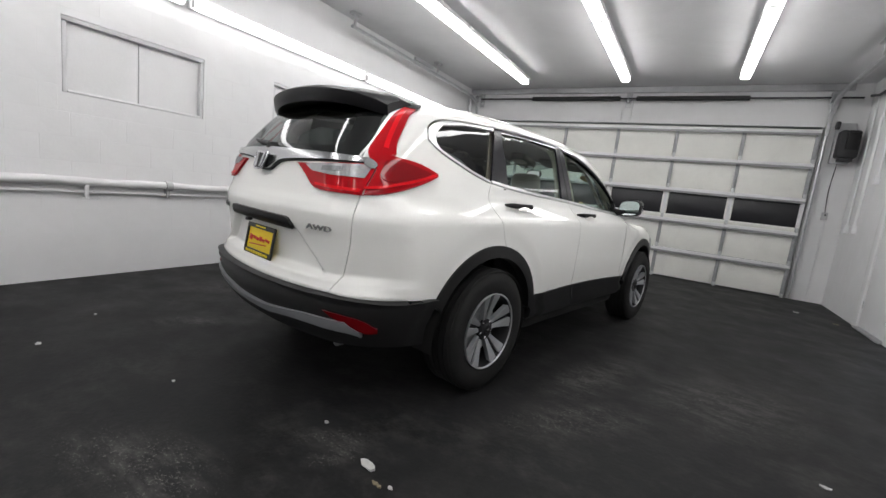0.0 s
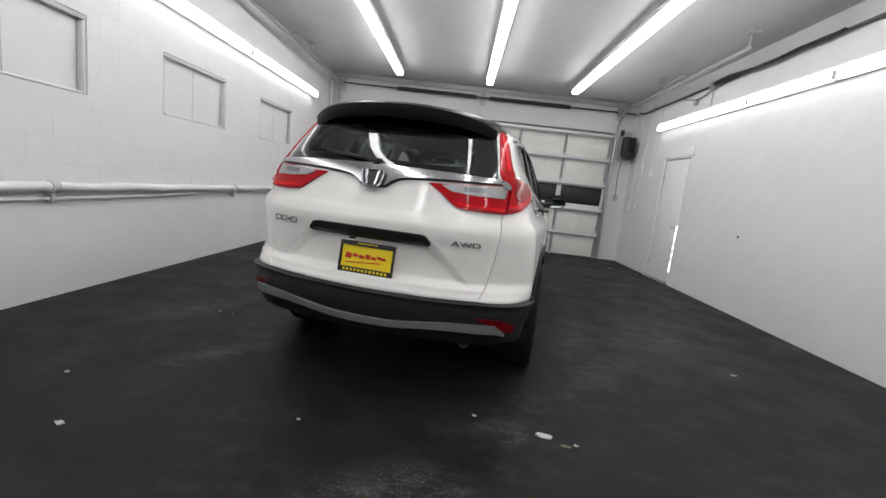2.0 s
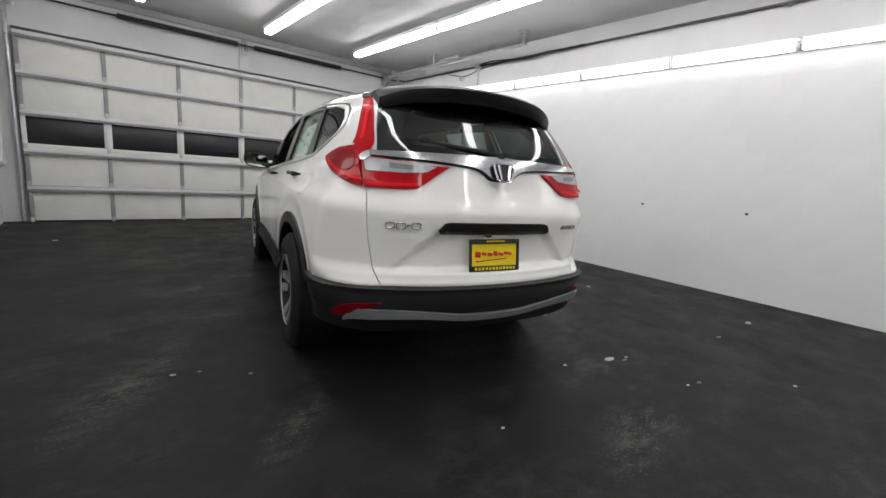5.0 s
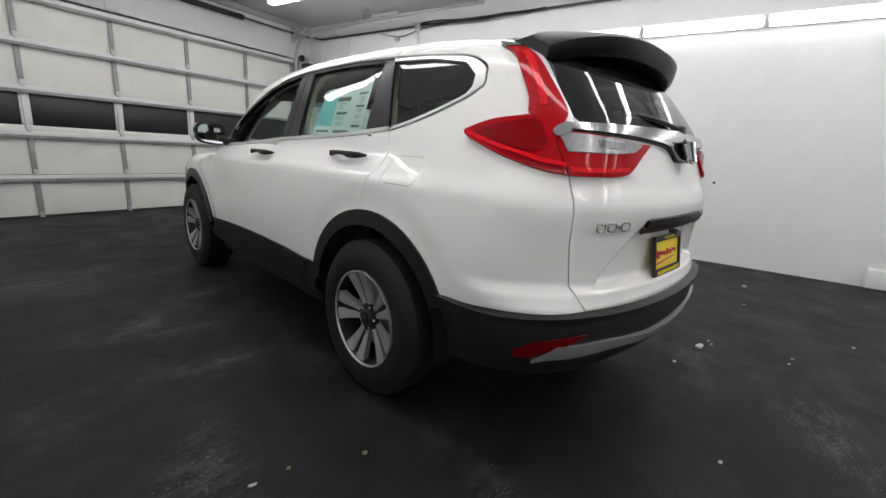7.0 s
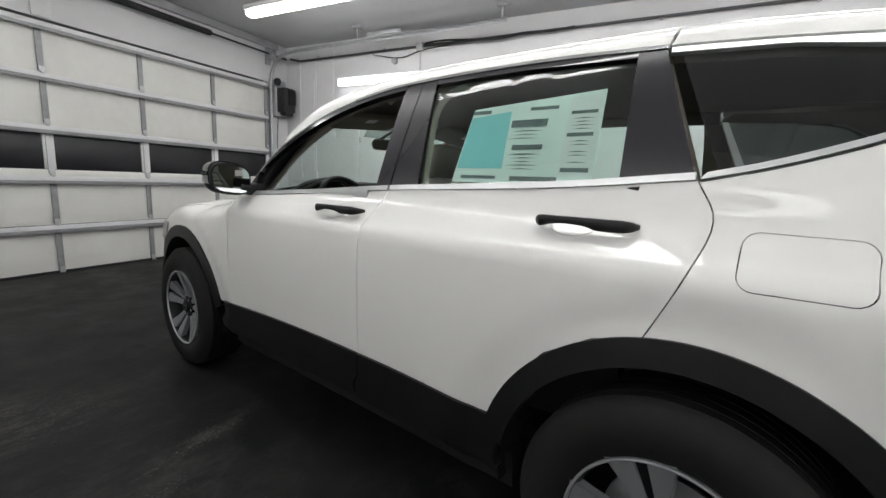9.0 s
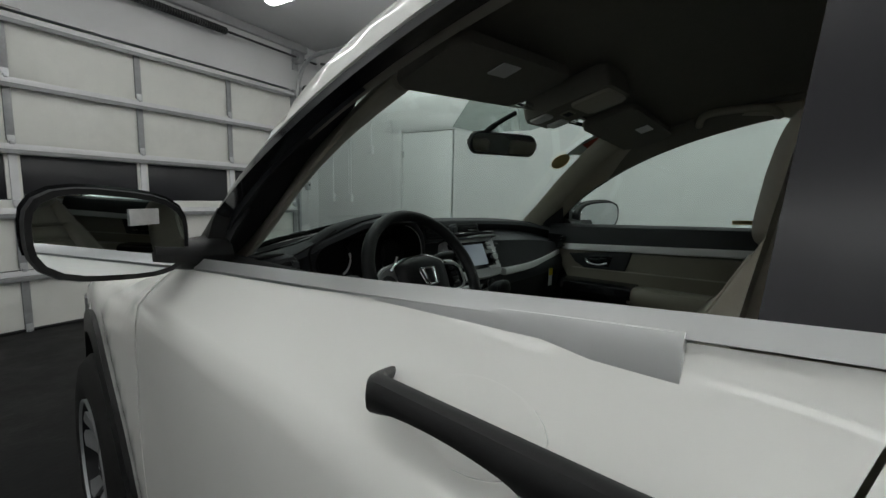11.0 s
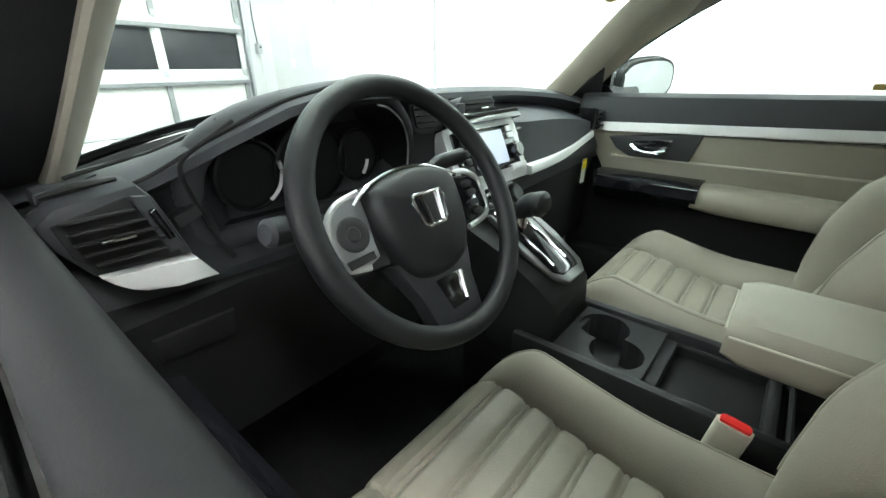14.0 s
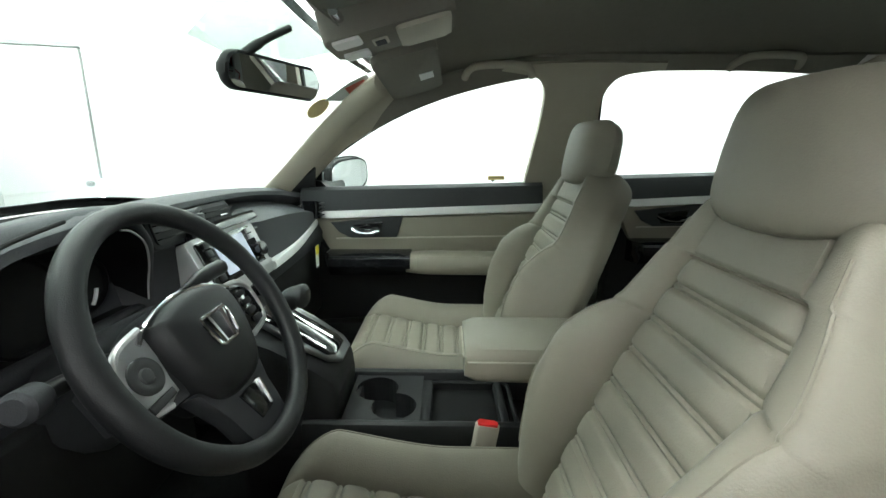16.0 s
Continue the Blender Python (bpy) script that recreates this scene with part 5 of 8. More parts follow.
def bumper():
    SIDE = [(-0.437, 0.594), (-0.48, 0.50), (-0.488, 0.42), (-0.482, 0.36)]
    top = RP([(0, 0.612), (0.35, 0.613), (0.60, 0.616), (0.74, 0.612)])
    low = [(0.70, 0.375), (0.50, 0.372), (0.25, 0.370), (0, 0.368)]
    b = panel("rear_bumper", whole_width(chain(top, SP(bumper_top[::-1]), SP(SIDE), SP([(-0.60, 0.37), (-0.72, 0.375)]), RP(low))), "tail", CLAD, car, off=0.012, deep=0.05, gap=0.02, label="black plastic bumper",
              shape=lambda p: 0.022 * step(0.548, 0.562, p[:, 2]) * step(-0.2, -0.75, p[:, 1]) - 0.012 * step(0.49, 0.47, p[:, 2]))
    sk = RP(curve2([(0, 0.458), (0.20, 0.463), (0.36, 0.486), (0.50, 0.500), (0.70, 0.504)], 4) + curve2([(0.752, 0.452), (0.748, 0.436), (0.70, 0.452), (0.50, 0.456), (0.32, 0.446), (0.16, 0.424), (0, 0.418)], 4))
    panel("skid_trim", whole_width(sk), "tail", SKID, b, off=0.020, deep=0.03, gap=0.014, label="silver skid trim", shape=lambda p: -0.018 * step(0.445, 0.395, p[:, 2]) + 0.006 * step(0.47, 0.49, p[:, 2]))
    pipe = lathe(bmesh.new(), [(0.024, -0.80), (0.028, -0.80), (0.028, -0.45), (0.024, -0.45)], 16, "Y", (0.55, 0, 0.345))
    part("exhaust", pipe, GALV, car, "steel exhaust tip")


bumper()


def spoiler():
    rings = []
    for k in range(-14, 15):
        x = 0.56 * k / 14
        t = (k / 14) ** 2
        zt = 1.645 - 0.055 * t - 0.024 * t ** 4
        y0, y1 = -0.40 - 0.04 * t, -0.785 + 0.17 * t ** 1.6
        dz = 0.030
        sec = [(y0, zt - 0.010), (y0 - 0.10, zt), (y0 * 0.4 + y1 * 0.6, zt - 0.010), (y1 + 0.02, zt - dz), (y1, zt - dz - 0.014), (y1 + 0.008, zt - dz - 0.055), (y1 + 0.03, zt - dz - 0.078), (y0 * 0.55 + y1 * 0.45, zt - dz - 0.065),
               (y0 - 0.02, zt - 0.075), (y0 + 0.01, zt - 0.04)]
        rings.append([(x, y, z) for y, z in sec])
    loft("spoiler", rings, SPOILER, car, "black roof spoiler")
    bm = boxed((0, -0.60, 1.5695), (0.26, 0.03, 0.014), 0.004)
    part("stop_lamp", bm, RED_DARK, car, "high stop lamp")


spoiler()
bm = bmesh.new()
rings = []
for k in range(8):
    t = k / 7
    hgt = 0.062 * math.sin(math.pi * min(1, t * 0.62 + 0.02)) * (1 if t < 0.85 else 0.6)
    rings.append([(0.0 + dx * 0.018 * (1 - 0.7 * a), -0.20 - 0.16 * t - 0.02 * a, 1.648 - 0.02 * t + a * hgt) for dx, a in ((-1, 0), (-0.6, 0.6), (0, 1), (0.6, 0.6), (1, 0))])
loft("roof_aerial", rings, PAINT, car, "white shark-fin aerial")


def wiper():
    w = part("wiper", tube(bmesh.new(), smooth_line([(0.0, -0.915, 1.268), (-0.06, -0.905, 1.285), (-0.22, -0.880, 1.300), (-0.36, -0.830, 1.315)], 5), [0.014] * 4 + [0.009] * 12, 8), CLAD, car, "black rear wiper")
    part("blade", tube(bmesh.new(), smooth_line([(-0.08, -0.895, 1.292), (-0.25, -0.865, 1.306), (-0.41, -0.805, 1.316)], 6), 0.008, 6), RUBBER, w)
    part("pivot", lathe(bmesh.new(), [(0.0, -0.022), (0.02, -0.02), (0.026, 0.0), (0.026, 0.03)], 18, "Y", (0.0, -0.915, 1.268)), CLAD, w)


wiper()


def door_mirror(s):
    turn = 0.5 if s > 0 else 0.36
    rings = []
    prof = [(2.02, 0.2), (2.015, 0.62), (1.995, 0.88), (1.96, 0.98), (1.905, 1.0), (1.888, 0.97)]
    for y, k in prof:
        ring = []
        for j in range(28):
            a = 2 * math.pi * j / 28
            cx, cz = math.cos(a), math.sin(a)
            r = (abs(cx) ** 3.2 + abs(cz) ** 3.2) ** (-1 / 3.2)
            ring.append((s * (0.947 + 0.112 * k * r * cx), y - turn * 0.112 * k * r * cx, 1.155 + 0.073 * k * r * cz + 0.01 * cx))
        rings.append(ring)
    h = loft("door_mirror", rings, PAINT if False else CLAD, car, "black door mirror")
    g = [(s * (0.947 + 0.101 * r * math.cos(a)), 1.886 - turn * 0.101 * r * math.cos(a), 1.155 + 0.062 * r * math.sin(a) + 0.01 * math.cos(a)) for a in [2 * math.pi * j / 28 for j in range(28)]
         for r in [(abs(math.cos(a)) ** 3.2 + abs(math.sin(a)) ** 3.2) ** (-1 / 3.2)]]
    bm = bmesh.new()
    back = [(x, y + 0.006, z) for x, y, z in g]
    a, b = [bm.verts.new(p) for p in g], [bm.verts.new(p) for p in back]
    bm.faces.new(a), bm.faces.new(b[::-1])
    for i in range(28):
        bm.faces.new((a[i], b[i], b[(i + 1) % 28], a[(i + 1) % 28]))
    part("mirror_glass", bm, MIRROR, h, "mirror glass")
    if s < 0:
        slip = [(x, 1.886 - turn * (-x - 0.947) - d, z) for d in (0.0022, 0.0034) for x, z in ((-0.932, 1.170), (-0.888, 1.172), (-0.888, 1.198), (-0.932, 1.197))]
        # white label given a grey paper colour to stand in for its shadow
        mesh_part("mirror_label", slip, [(0, 1, 2, 3), (7, 6, 5, 4), (0, 4, 5, 1), (1, 5, 6, 2), (2, 6, 7, 3), (3, 7, 4, 0)], PAPER, h, "white paper label on the mirror, greyed for the shadow on it", False)
    cap = [[(x, y + 0.004, z) for x, y, z in [(s * (0.947 + (p[0] * s - 0.947) * 1.03), p[1], 1.157 + (p[2] - 1.155) * 1.04) for p in ring]] for ring in rings[:5]]
    cap = [[p if p[2] > 1.135 else (p[0], p[1], 1.135) for p in ring] for ring in cap]
    loft("mirror_cap", cap, GLOSS_BLACK, h, "black mirror cap")
    bm = bmesh.new()
    tube(bm, [(s * 0.775, 1.985, 1.105), (s * 0.85, 1.955, 1.110), (s * 0.91, 1.93, 1.12)], [0.055, 0.04, 0.035], 12, True, 0.7)
    part("mirror_foot", bm, CLAD, h)
    tri = SP([(1.955, 1.092), (2.048, 1.085), (2.02, 1.135), (1.975, 1.185), (1.955, 1.195)], s)
    panel("mirror_base", tri, "side", CLAD, car, s, off=0.004, deep=0.03, gap=0.03)
    return h


for s in (-1, 1):
    door_mirror(s)


def wheel(s, y, turned=0.0):
    """Tyre, rim, five split spokes and hub; s is the car's side, turned the way the wheel has rolled."""
    bm = bmesh.new()
    R, hw = 0.362, 0.112
    prof = [(0.222, -hw + 0.012), (0.240, -hw), (0.285, -hw - 0.006), (0.335, -hw + 0.004), (0.356, -hw + 0.024)]
    n = 5
    treads = []
    for k in range(n):
        a, b = -hw + 0.030 + k * 0.0385, -hw + 0.030 + (k + 1) * 0.0385 - 0.007
        treads += [(R, a), (R, b), (R - 0.008, b + 0.001), (R - 0.008, b + 0.006)]
    prof += treads + [(0.356, hw - 0.024), (0.335, hw - 0.004), (0.285, hw + 0.006), (0.240, hw), (0.222, hw - 0.012)]
    lathe(bm, prof, 64, "X", (s * 0.808, y, R))
    t = part("wheel", bm, RUBBER, car, "black tyre on a machined alloy wheel")
    f = s * 0.808 + s * hw
    rim = lathe(bmesh.new(), [(0.224, -s * 0.012), (0.226, s * 0.003), (0.221, s * 0.004), (0.217, -s * 0.004)], 64, "X", (f, y, R))
    part("rim", rim, ALLOY, t, "machined alloy rim")
    part("rim_well", lathe(bmesh.new(), [(0.217, -s * 0.004), (0.208, -s * 0.03), (0.200, -s * 0.16)], 64, "X", (f, y, R)), ALLOY_DARK, t, "dark inner rim")
    part("brake_disc", lathe(bmesh.new(), [(0.0, -s * 0.10), (0.150, -s * 0.10), (0.150, -s * 0.085), (0.0, -s * 0.085)], 40, "X", (f, y, R)), GALV, t)
    part("barrel", lathe(bmesh.new(), [(0.205, -s * 0.14), (0.0, -s * 0.15)], 32, "X", (f, y, R)), DARK, t)
    for k in range(5):
        a0 = 2 * math.pi * k / 5 + math.pi / 2 + radians(turned)
        rot = Matrix.Rotation(a0, 3, "X")
        for side in (-1, 1):
            rings = []
            for q in range(9):
                u = q / 8
                r = 0.040 + 0.176 * u
                c0, c1 = side * (0.004 + 0.012 * u), side * (0.024 + 0.056 * u ** 1.3)
                h = -s * 0.040 + s * 0.034 * u ** 1.4
                ring = [(h - s * 0.004, r, c0), (h, r, c0 * 0.7 + c1 * 0.3), (h, r, c1), (h - s * 0.026, r, c1 * 1.06), (h - s * 0.030, r, c0)]
                rings.append([Vector((f, y, R)) + rot @ Vector(p) for p in ring])
            loft("spoke", rings, ALLOY, t, "machined alloy spoke")
        rings = []
        for q in range(5):
            u = q / 4
            r = 0.05 + 0.16 * u
            h = -s * 0.052 + s * 0.026 * u
            rings.append([Vector((f, y, R)) + rot @ Vector(p) for p in [(h, r, -0.012 - 0.02 * u), (h, r, 0.012 + 0.02 * u), (h - s * 0.015, r, 0.012 + 0.02 * u), (h - s * 0.015, r, -0.012 - 0.02 * u)]])
        loft("spoke_web", rings, ALLOY_DARK, t, "dark painted web")
    hub = lathe(bmesh.new(), [(0.066, -s * 0.05), (0.064, -s * 0.036), (0.040, -s * 0.032), (0.034, -s * 0.022), (0.030, -s * 0.018), (0.0, -s * 0.017)], 32, "X", (f, y, R))
    part("hub_cap", hub, ALLOY_DARK, t)
    part("hub_badge", boxed((f - s * 0.016, y, R), (0.004, 0.026, 0.022), 0.001), CHROME, t)
    for k in range(5):
        a = 2 * math.pi * (k + 0.5) / 5 + math.pi / 2 + radians(turned)
        part("lug_nut", lathe(bmesh.new(), [(0.010, -s * 0.05), (0.010, -s * 0.030), (0.006, -s * 0.027), (0.0, -s * 0.027)], 6, "X", (f, y + 0.052 * math.cos(a), R + 0.052 * math.sin(a))), CHROME, t)


for s in (-1, 1):
    for y in (0.0, 2.66):
        wheel(s, y, -17 if s < 0 and y == 0 else 0)


def underbody():
    u = part("underbody", box(box(boxed((0, 1.33, 0.27), (1.44, 1.75, 0.10), 0.04), (0, -0.40, 0.44), (1.1, 0.8, 0.12), 0.05), (0, 2.95, 0.34), (1.2, 0.9, 0.2), 0.05), DARK, car, "dark underbody")
    for s in (-1, 1):
        for y in (0.0, 2.66):
            bm = bmesh.new()
            n = 24
            outer, inner = [], []
            for k in range(n + 1):
                a = radians(-8 + 196 * k / n)
                outer.append(bm.verts.new((s * 0.875, y + 0.445 * math.cos(a), 0.36 + 0.445 * math.sin(a))))
                inner.append(bm.verts.new((s * 0.56, y + 0.445 * math.cos(a), 0.36 + 0.445 * math.sin(a))))
            for k in range(n):
                bm.faces.new((outer[k], outer[k + 1], inner[k + 1], inner[k]))
            bm.faces.new(inner)
            part("wheel_well", bm, DARK, u, "black wheel well")


underbody()


# ---- the cabin ----
def slabpart(name, outline, lo, hi, mat, parent, axis="x", bevel=0.004, label="", m=None):
    return part(name, slab(bmesh.new(), outline, lo, hi, axis, m, bevel), mat, parent, label)


def run(name, section, ys, mat, parent, label="", shift=None):
    """An outline in (x, z) carried along y; shift(y) moves it."""
    rings = []
    for y in ys:
        dx, dz = shift(y) if shift else (0, 0)
        rings.append([(x + dx, y, z + dz) for x, z in section])
    return loft(name, rings, mat, parent, label)


part("carpet", box(box(boxed((0, 0.75, 0.40), (1.48, 2.9, 0.06), 0.01), (0, 2.22, 0.62), (1.44, 0.06, 0.55), 0.01), (0, -0.45, 0.62), (1.15, 0.8, 0.06), 0.01), CARPET, car, "black carpet")
hl = whole_width(chain(TP([(0, 1.69), (0.3, 1.685), (0.52, 1.655)]), SP([(1.58, 1.51), (1.42, 1.555), (1.2, 1.595), (0.9, 1.605), (0.6, 1.605), (0.3, 1.605), (0, 1.605), (-0.3, 1.60)]), TP([(0.42, -0.42), (0, -0.45)])))
panel("headliner", hl, "top", HEADLINER, car, off=-0.045, deep=0.01, gap=0.07, label="grey-beige cloth headliner")
for s in (-1, 1):
    X = (lambda p: p) if s > 0 else mirrored
    # roof side trim above the doors, front pillar trim, B and C pillar trim
    low = [(y, z - 0.014) for y, z in between(wtop, 0.16, 1.75)]
    panel("roof_side_trim", SP(low + [(1.62, 1.50), (1.45, 1.548), (1.2, 1.592), (0.9, 1.604), (0.5, 1.604), (0.16, 1.604)], s), "side", HEADLINER, car, s, off=-0.042, deep=-0.03, gap=0.05)
    rings = []
    for k in range(15):
        t = k / 14
        a = Vector(TP([(0.703 - 0.13 * t, 2.26 - 0.56 * t)])[0])
        w = 0.040 - 0.006 * t if s > 0 else 0.026 + 0.035 * float(step(0.55, 1.0, np.array(t)))
        a = Vector((s * (a.x + 0.005 - w), a.y - 0.02, a.z - 0.045))
        ring = []
        for j in range(12):
            g = 2 * math.pi * j / 12
            ring.append(a + Vector((s * w * 0.95 * math.cos(g), -0.020 * math.cos(g) - 0.012 * math.sin(g), 0.030 * math.sin(g) - 0.02 * math.cos(g))))
        rings.append(ring)
    loft("front_pillar_trim", rings, BEIGE_TRIM, car, "beige front pillar trim")
    fy = 0.0 if s > 0 else -0.085
    front = curve2([(1.30 + fy, 1.545), (1.20 + fy, 1.522), (1.158 + fy, 1.492), (1.148 + fy, 1.43), (1.165 + fy, 1.28), (1.185 + fy, 1.14)], 4)
    by = 0.045 if s > 0 else 0.0
    back = curve2([(0.875 + by, 1.14), (0.905 + by, 1.36), (0.910 + by, 1.44), (0.895 + by, 1.490), (0.85 + by, 1.525), (0.77, 1.545)], 4)
    panel("b_pillar_lining", SP(front + [(1.19 + fy, 0.6), (0.90, 0.6)] + back + [(0.77, 1.575), (1.05, 1.575), (1.28 + fy, 1.57)], s), "side", BEIGE_TRIM, car, s, off=-0.055, deep=-0.03, gap=0.06, label="beige pillar trim")
    fp = between(wtop, 1.62, 2.045)
    panel("front_pillar_lining", chain(SP([(y - 0.008, z - 0.012) for y, z in fp] + [(2.12, 1.07), (2.22, 1.06)], s), X(TP([(x - (0.0 if s > 0 else 0.040), y) for x, y in ((0.700, 2.24), (0.675, 2.10), (0.643, 1.95), (0.607, 1.82), (0.572, 1.71))])), SP([(1.62, 1.502)], s)), "side", BEIGE_TRIM if s > 0 else DASH, car, s, off=-0.035, deep=-0.025, gap=0.05)
    panel("mirror_sail", SP([(2.115, 1.072), (1.985, 1.085), (1.985, 1.222), (2.03, 1.186), (2.078, 1.148)], s), "side", DASH, car, s, off=-0.046, deep=-0.03, gap=0.05, label="black corner trim behind the mirror")
    panel("c_pillar_lining", SP([(0.22, 1.53), (0.215, 1.19), (0.03, 1.20), (0.15, 1.53)], s), "side", BEIGE_TRIM, car, s, off=-0.045, deep=-0.02, gap=0.06)
    panel("d_pillar_lining", SP([(-0.30, 1.52), (-0.45, 1.42), (-0.42, 1.36), (-0.2, 1.26), (0.02, 1.19), (0.02, 0.88), (-0.62, 0.88), (-0.66, 1.2), (-0.50, 1.52), (-0.42, 1.58), (-0.2, 1.59), (0.1, 1.60), (0.15, 1.55)], s), "side", BEIGE_TRIM, car, s, off=-0.06, deep=-0.03, gap=0.08)
    # grab handles
    for y0, y1, dz in ((1.42, 1.20, 0.0), (0.56, 0.34, 0.034)):
        at = lambda t, x, z: (s * x, y0 + (y1 - y0) * t, z + dz * (1 if y0 < 1 else t * 0.5))
        part("grab_handle", tube(bmesh.new(), smooth_line([at(0, 0.612, 1.492), at(0.04, 0.588, 1.508), at(0.16, 0.562, 1.520), at(0.5, 0.553, 1.524), at(0.84, 0.560, 1.522), at(0.96, 0.585, 1.512), at(1, 0.610, 1.500)], 5), 0.012, 10), BEIGE_TRIM, car, "grey grab handle")


def door_lining(s, y0, y1, dz=0.0, front=True):
    """The inside of a door: dark sill, silver strip, beige insert, handle, armrest and dark pocket."""
    o = lambda *p: [(y, z + dz) for y, z in p]
    out = 0.036 if s < 0 and front else 0.0
    x = s * (0.700 + out)
    xo = s * 0.775
    L = y0 - y1
    u = lambda t: y0 - L * t
    sill = [(s * 0.690, 1.03), (s * 0.694, 1.075), (s * 0.706, 1.108), (s * 0.722, 1.118), (s * 0.747, 1.119), (s * 0.756, 1.110), (s * 0.760, 1.03)]
    rise = 0.028
    if s < 0 and front:
        sill = [(-0.712, 1.02), (-0.714, 1.072), (-0.717, 1.087), (-0.723, 1.0945), (-0.731, 1.097), (-0.748, 1.097), (-0.756, 1.092), (-0.760, 1.02)]
        rise = 0.004
    d = run("door_lining", [(a, b + dz) for a, b in sill], [u(k / 12) for k in range(13)], SILL_TOP if s < 0 and front else DASH, car, "dark upper door lining", lambda y: (0, rise * (y0 - y) / L))
    slabpart("seal", o((u(0), 1.02), (u(1), 1.02), (u(1), 1.105 if s < 0 and front else 1.135), (u(0), 1.088)), s * 0.762, s * (0.769 if s < 0 and front else 0.776), RUBBER, d)
    if s < 0 and front:
        zb = lambda y: float(np.interp(y, [p[0] for p in belt[::-1]], [p[1] for p in belt[::-1]]))
        run("outer_seal", [(-0.771, -0.03), (-0.771, 0.0), (-0.776, 0.004), (-0.800, 0.003), (-0.803, -0.006), (-0.803, -0.03)], [u(k / 12) for k in range(13)], WET_CHROME, d, "bright wet window channel", lambda y: (0, zb(y) + 0.003))
    slabpart("trim_strip", o((u(0.02), 1.012), (u(0.06), 1.035), (u(1), 1.073), (u(1), 1.040), (u(0.12), 1.008)), x - s * 0.012, xo, TRIM_SILVER, d, bevel=0.006, label="satin silver strip")
    ins = o((u(0.03), 1.008), (u(0.12), 1.004), (u(1), 1.036), (u(1), 0.862), (u(0.12), 0.868))
    slabpart("insert", ins, x, xo, BEIGE, d, bevel=0.008, label="beige leather insert")
    slabpart("crease", o((u(0.14), 0.927), (u(1), 0.945), (u(1), 0.951), (u(0.14), 0.933)), x - s * 0.004, x + s * 0.01, BEIGE_TRIM, d, bevel=0.002)
    c = u(0.12)
    cup = o((c, 0.992), (c - 0.275, 1.023), (c - 0.25, 0.937), (c - 0.075, 0.933), (c - 0.03, 0.955))
    slabpart("handle_cup", cup, x - s * 0.010, x + s * 0.02, DASH, d, bevel=0.008)
    slabpart("cup_recess", o((c - 0.085, 0.985), (c - 0.20, 0.998), (c - 0.185, 0.948), (c - 0.10, 0.945)), x - s * 0.0125, x, GLOSS_BLACK, d, bevel=0.004)
    part("inner_handle", tube(bmesh.new(), smooth_line([(x - s * 0.014, c - 0.085, 0.972 + dz), (x - s * 0.030, c - 0.11, 0.960 + dz), (x - s * 0.034, c - 0.15, 0.957 + dz), (x - s * 0.028, c - 0.185, 0.966 + dz)], 5), [0.010] * 6 + [0.008] * 6 + [0.012] * 4, 8, True, 0.7), CHROME, d, "chrome inner handle")
    # armrest: dark switch end and padded beige rest
    sw = [(s * 0.60, 0.845), (s * 0.605, 0.872), (s * 0.625, 0.884), (s * 0.72, 0.888), (s * 0.72, 0.80), (s * 0.63, 0.805)]
    run("switch_panel", [(a + s * out, b + dz) for a, b in sw], [u(0.10), u(0.13), u(0.3), u(0.46)], GLOSS_BLACK, d, "black switch panel", lambda y: (s * (0.045 if y > u(0.12) else 0), 0.012 * (u(0.1) - y)))
    rings = []
    for k in range(13):
        t = k / 12
        e = 1 - abs(2 * min(1, t * 4 if t < 0.125 else 0.5) - 1) if t < 0.125 else 1
        sc = 0.55 + 0.45 * min(1, math.sqrt(max(0, t) * 5))
        ring = []
        for j in range(16):
            g = 2 * math.pi * j / 16
            cx, cz = math.cos(g), math.sin(g)
            r = (abs(cx) ** 3 + abs(cz) ** 3) ** (-1 / 3)
            ring.append((s * (0.660 + out + 0.055 * cx * r * (0.7 + 0.3 * sc)), u(0.40 + 0.6 * t), dz + 0.850 + 0.042 * cz * r * sc))
        rings.append(ring)
    loft("armrest", rings, BEIGE, d, "padded beige armrest")
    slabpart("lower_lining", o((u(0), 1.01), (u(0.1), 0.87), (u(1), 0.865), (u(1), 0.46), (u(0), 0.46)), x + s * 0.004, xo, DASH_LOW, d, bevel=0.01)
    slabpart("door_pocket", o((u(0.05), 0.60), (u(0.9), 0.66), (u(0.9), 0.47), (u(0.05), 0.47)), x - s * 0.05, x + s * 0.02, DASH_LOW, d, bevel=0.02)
    return d


for s in (-1, 1):
    door_lining(s, 2.02, 1.12)
    door_lining(s, 0.86, 0.16, 0.055, False)


# ---- dashboard ----
crest_z = spline([-0.74, -0.66, -0.57, -0.50, -0.43, -0.34, -0.22, -0.14, 0.0, 0.3, 0.55, 0.74], [1.060, 1.075, 1.108, 1.140, 1.168, 1.180, 1.174, 1.160, 1.158, 1.150, 1.132, 1.10])
crest_y = spline([-0.74, -0.57, -0.45, -0.34, -0.22, -0.12, 0.1, 0.4, 0.74], [2.03, 1.985, 1.945, 1.925, 1.95, 2.02, 2.06, 2.08, 2.04])


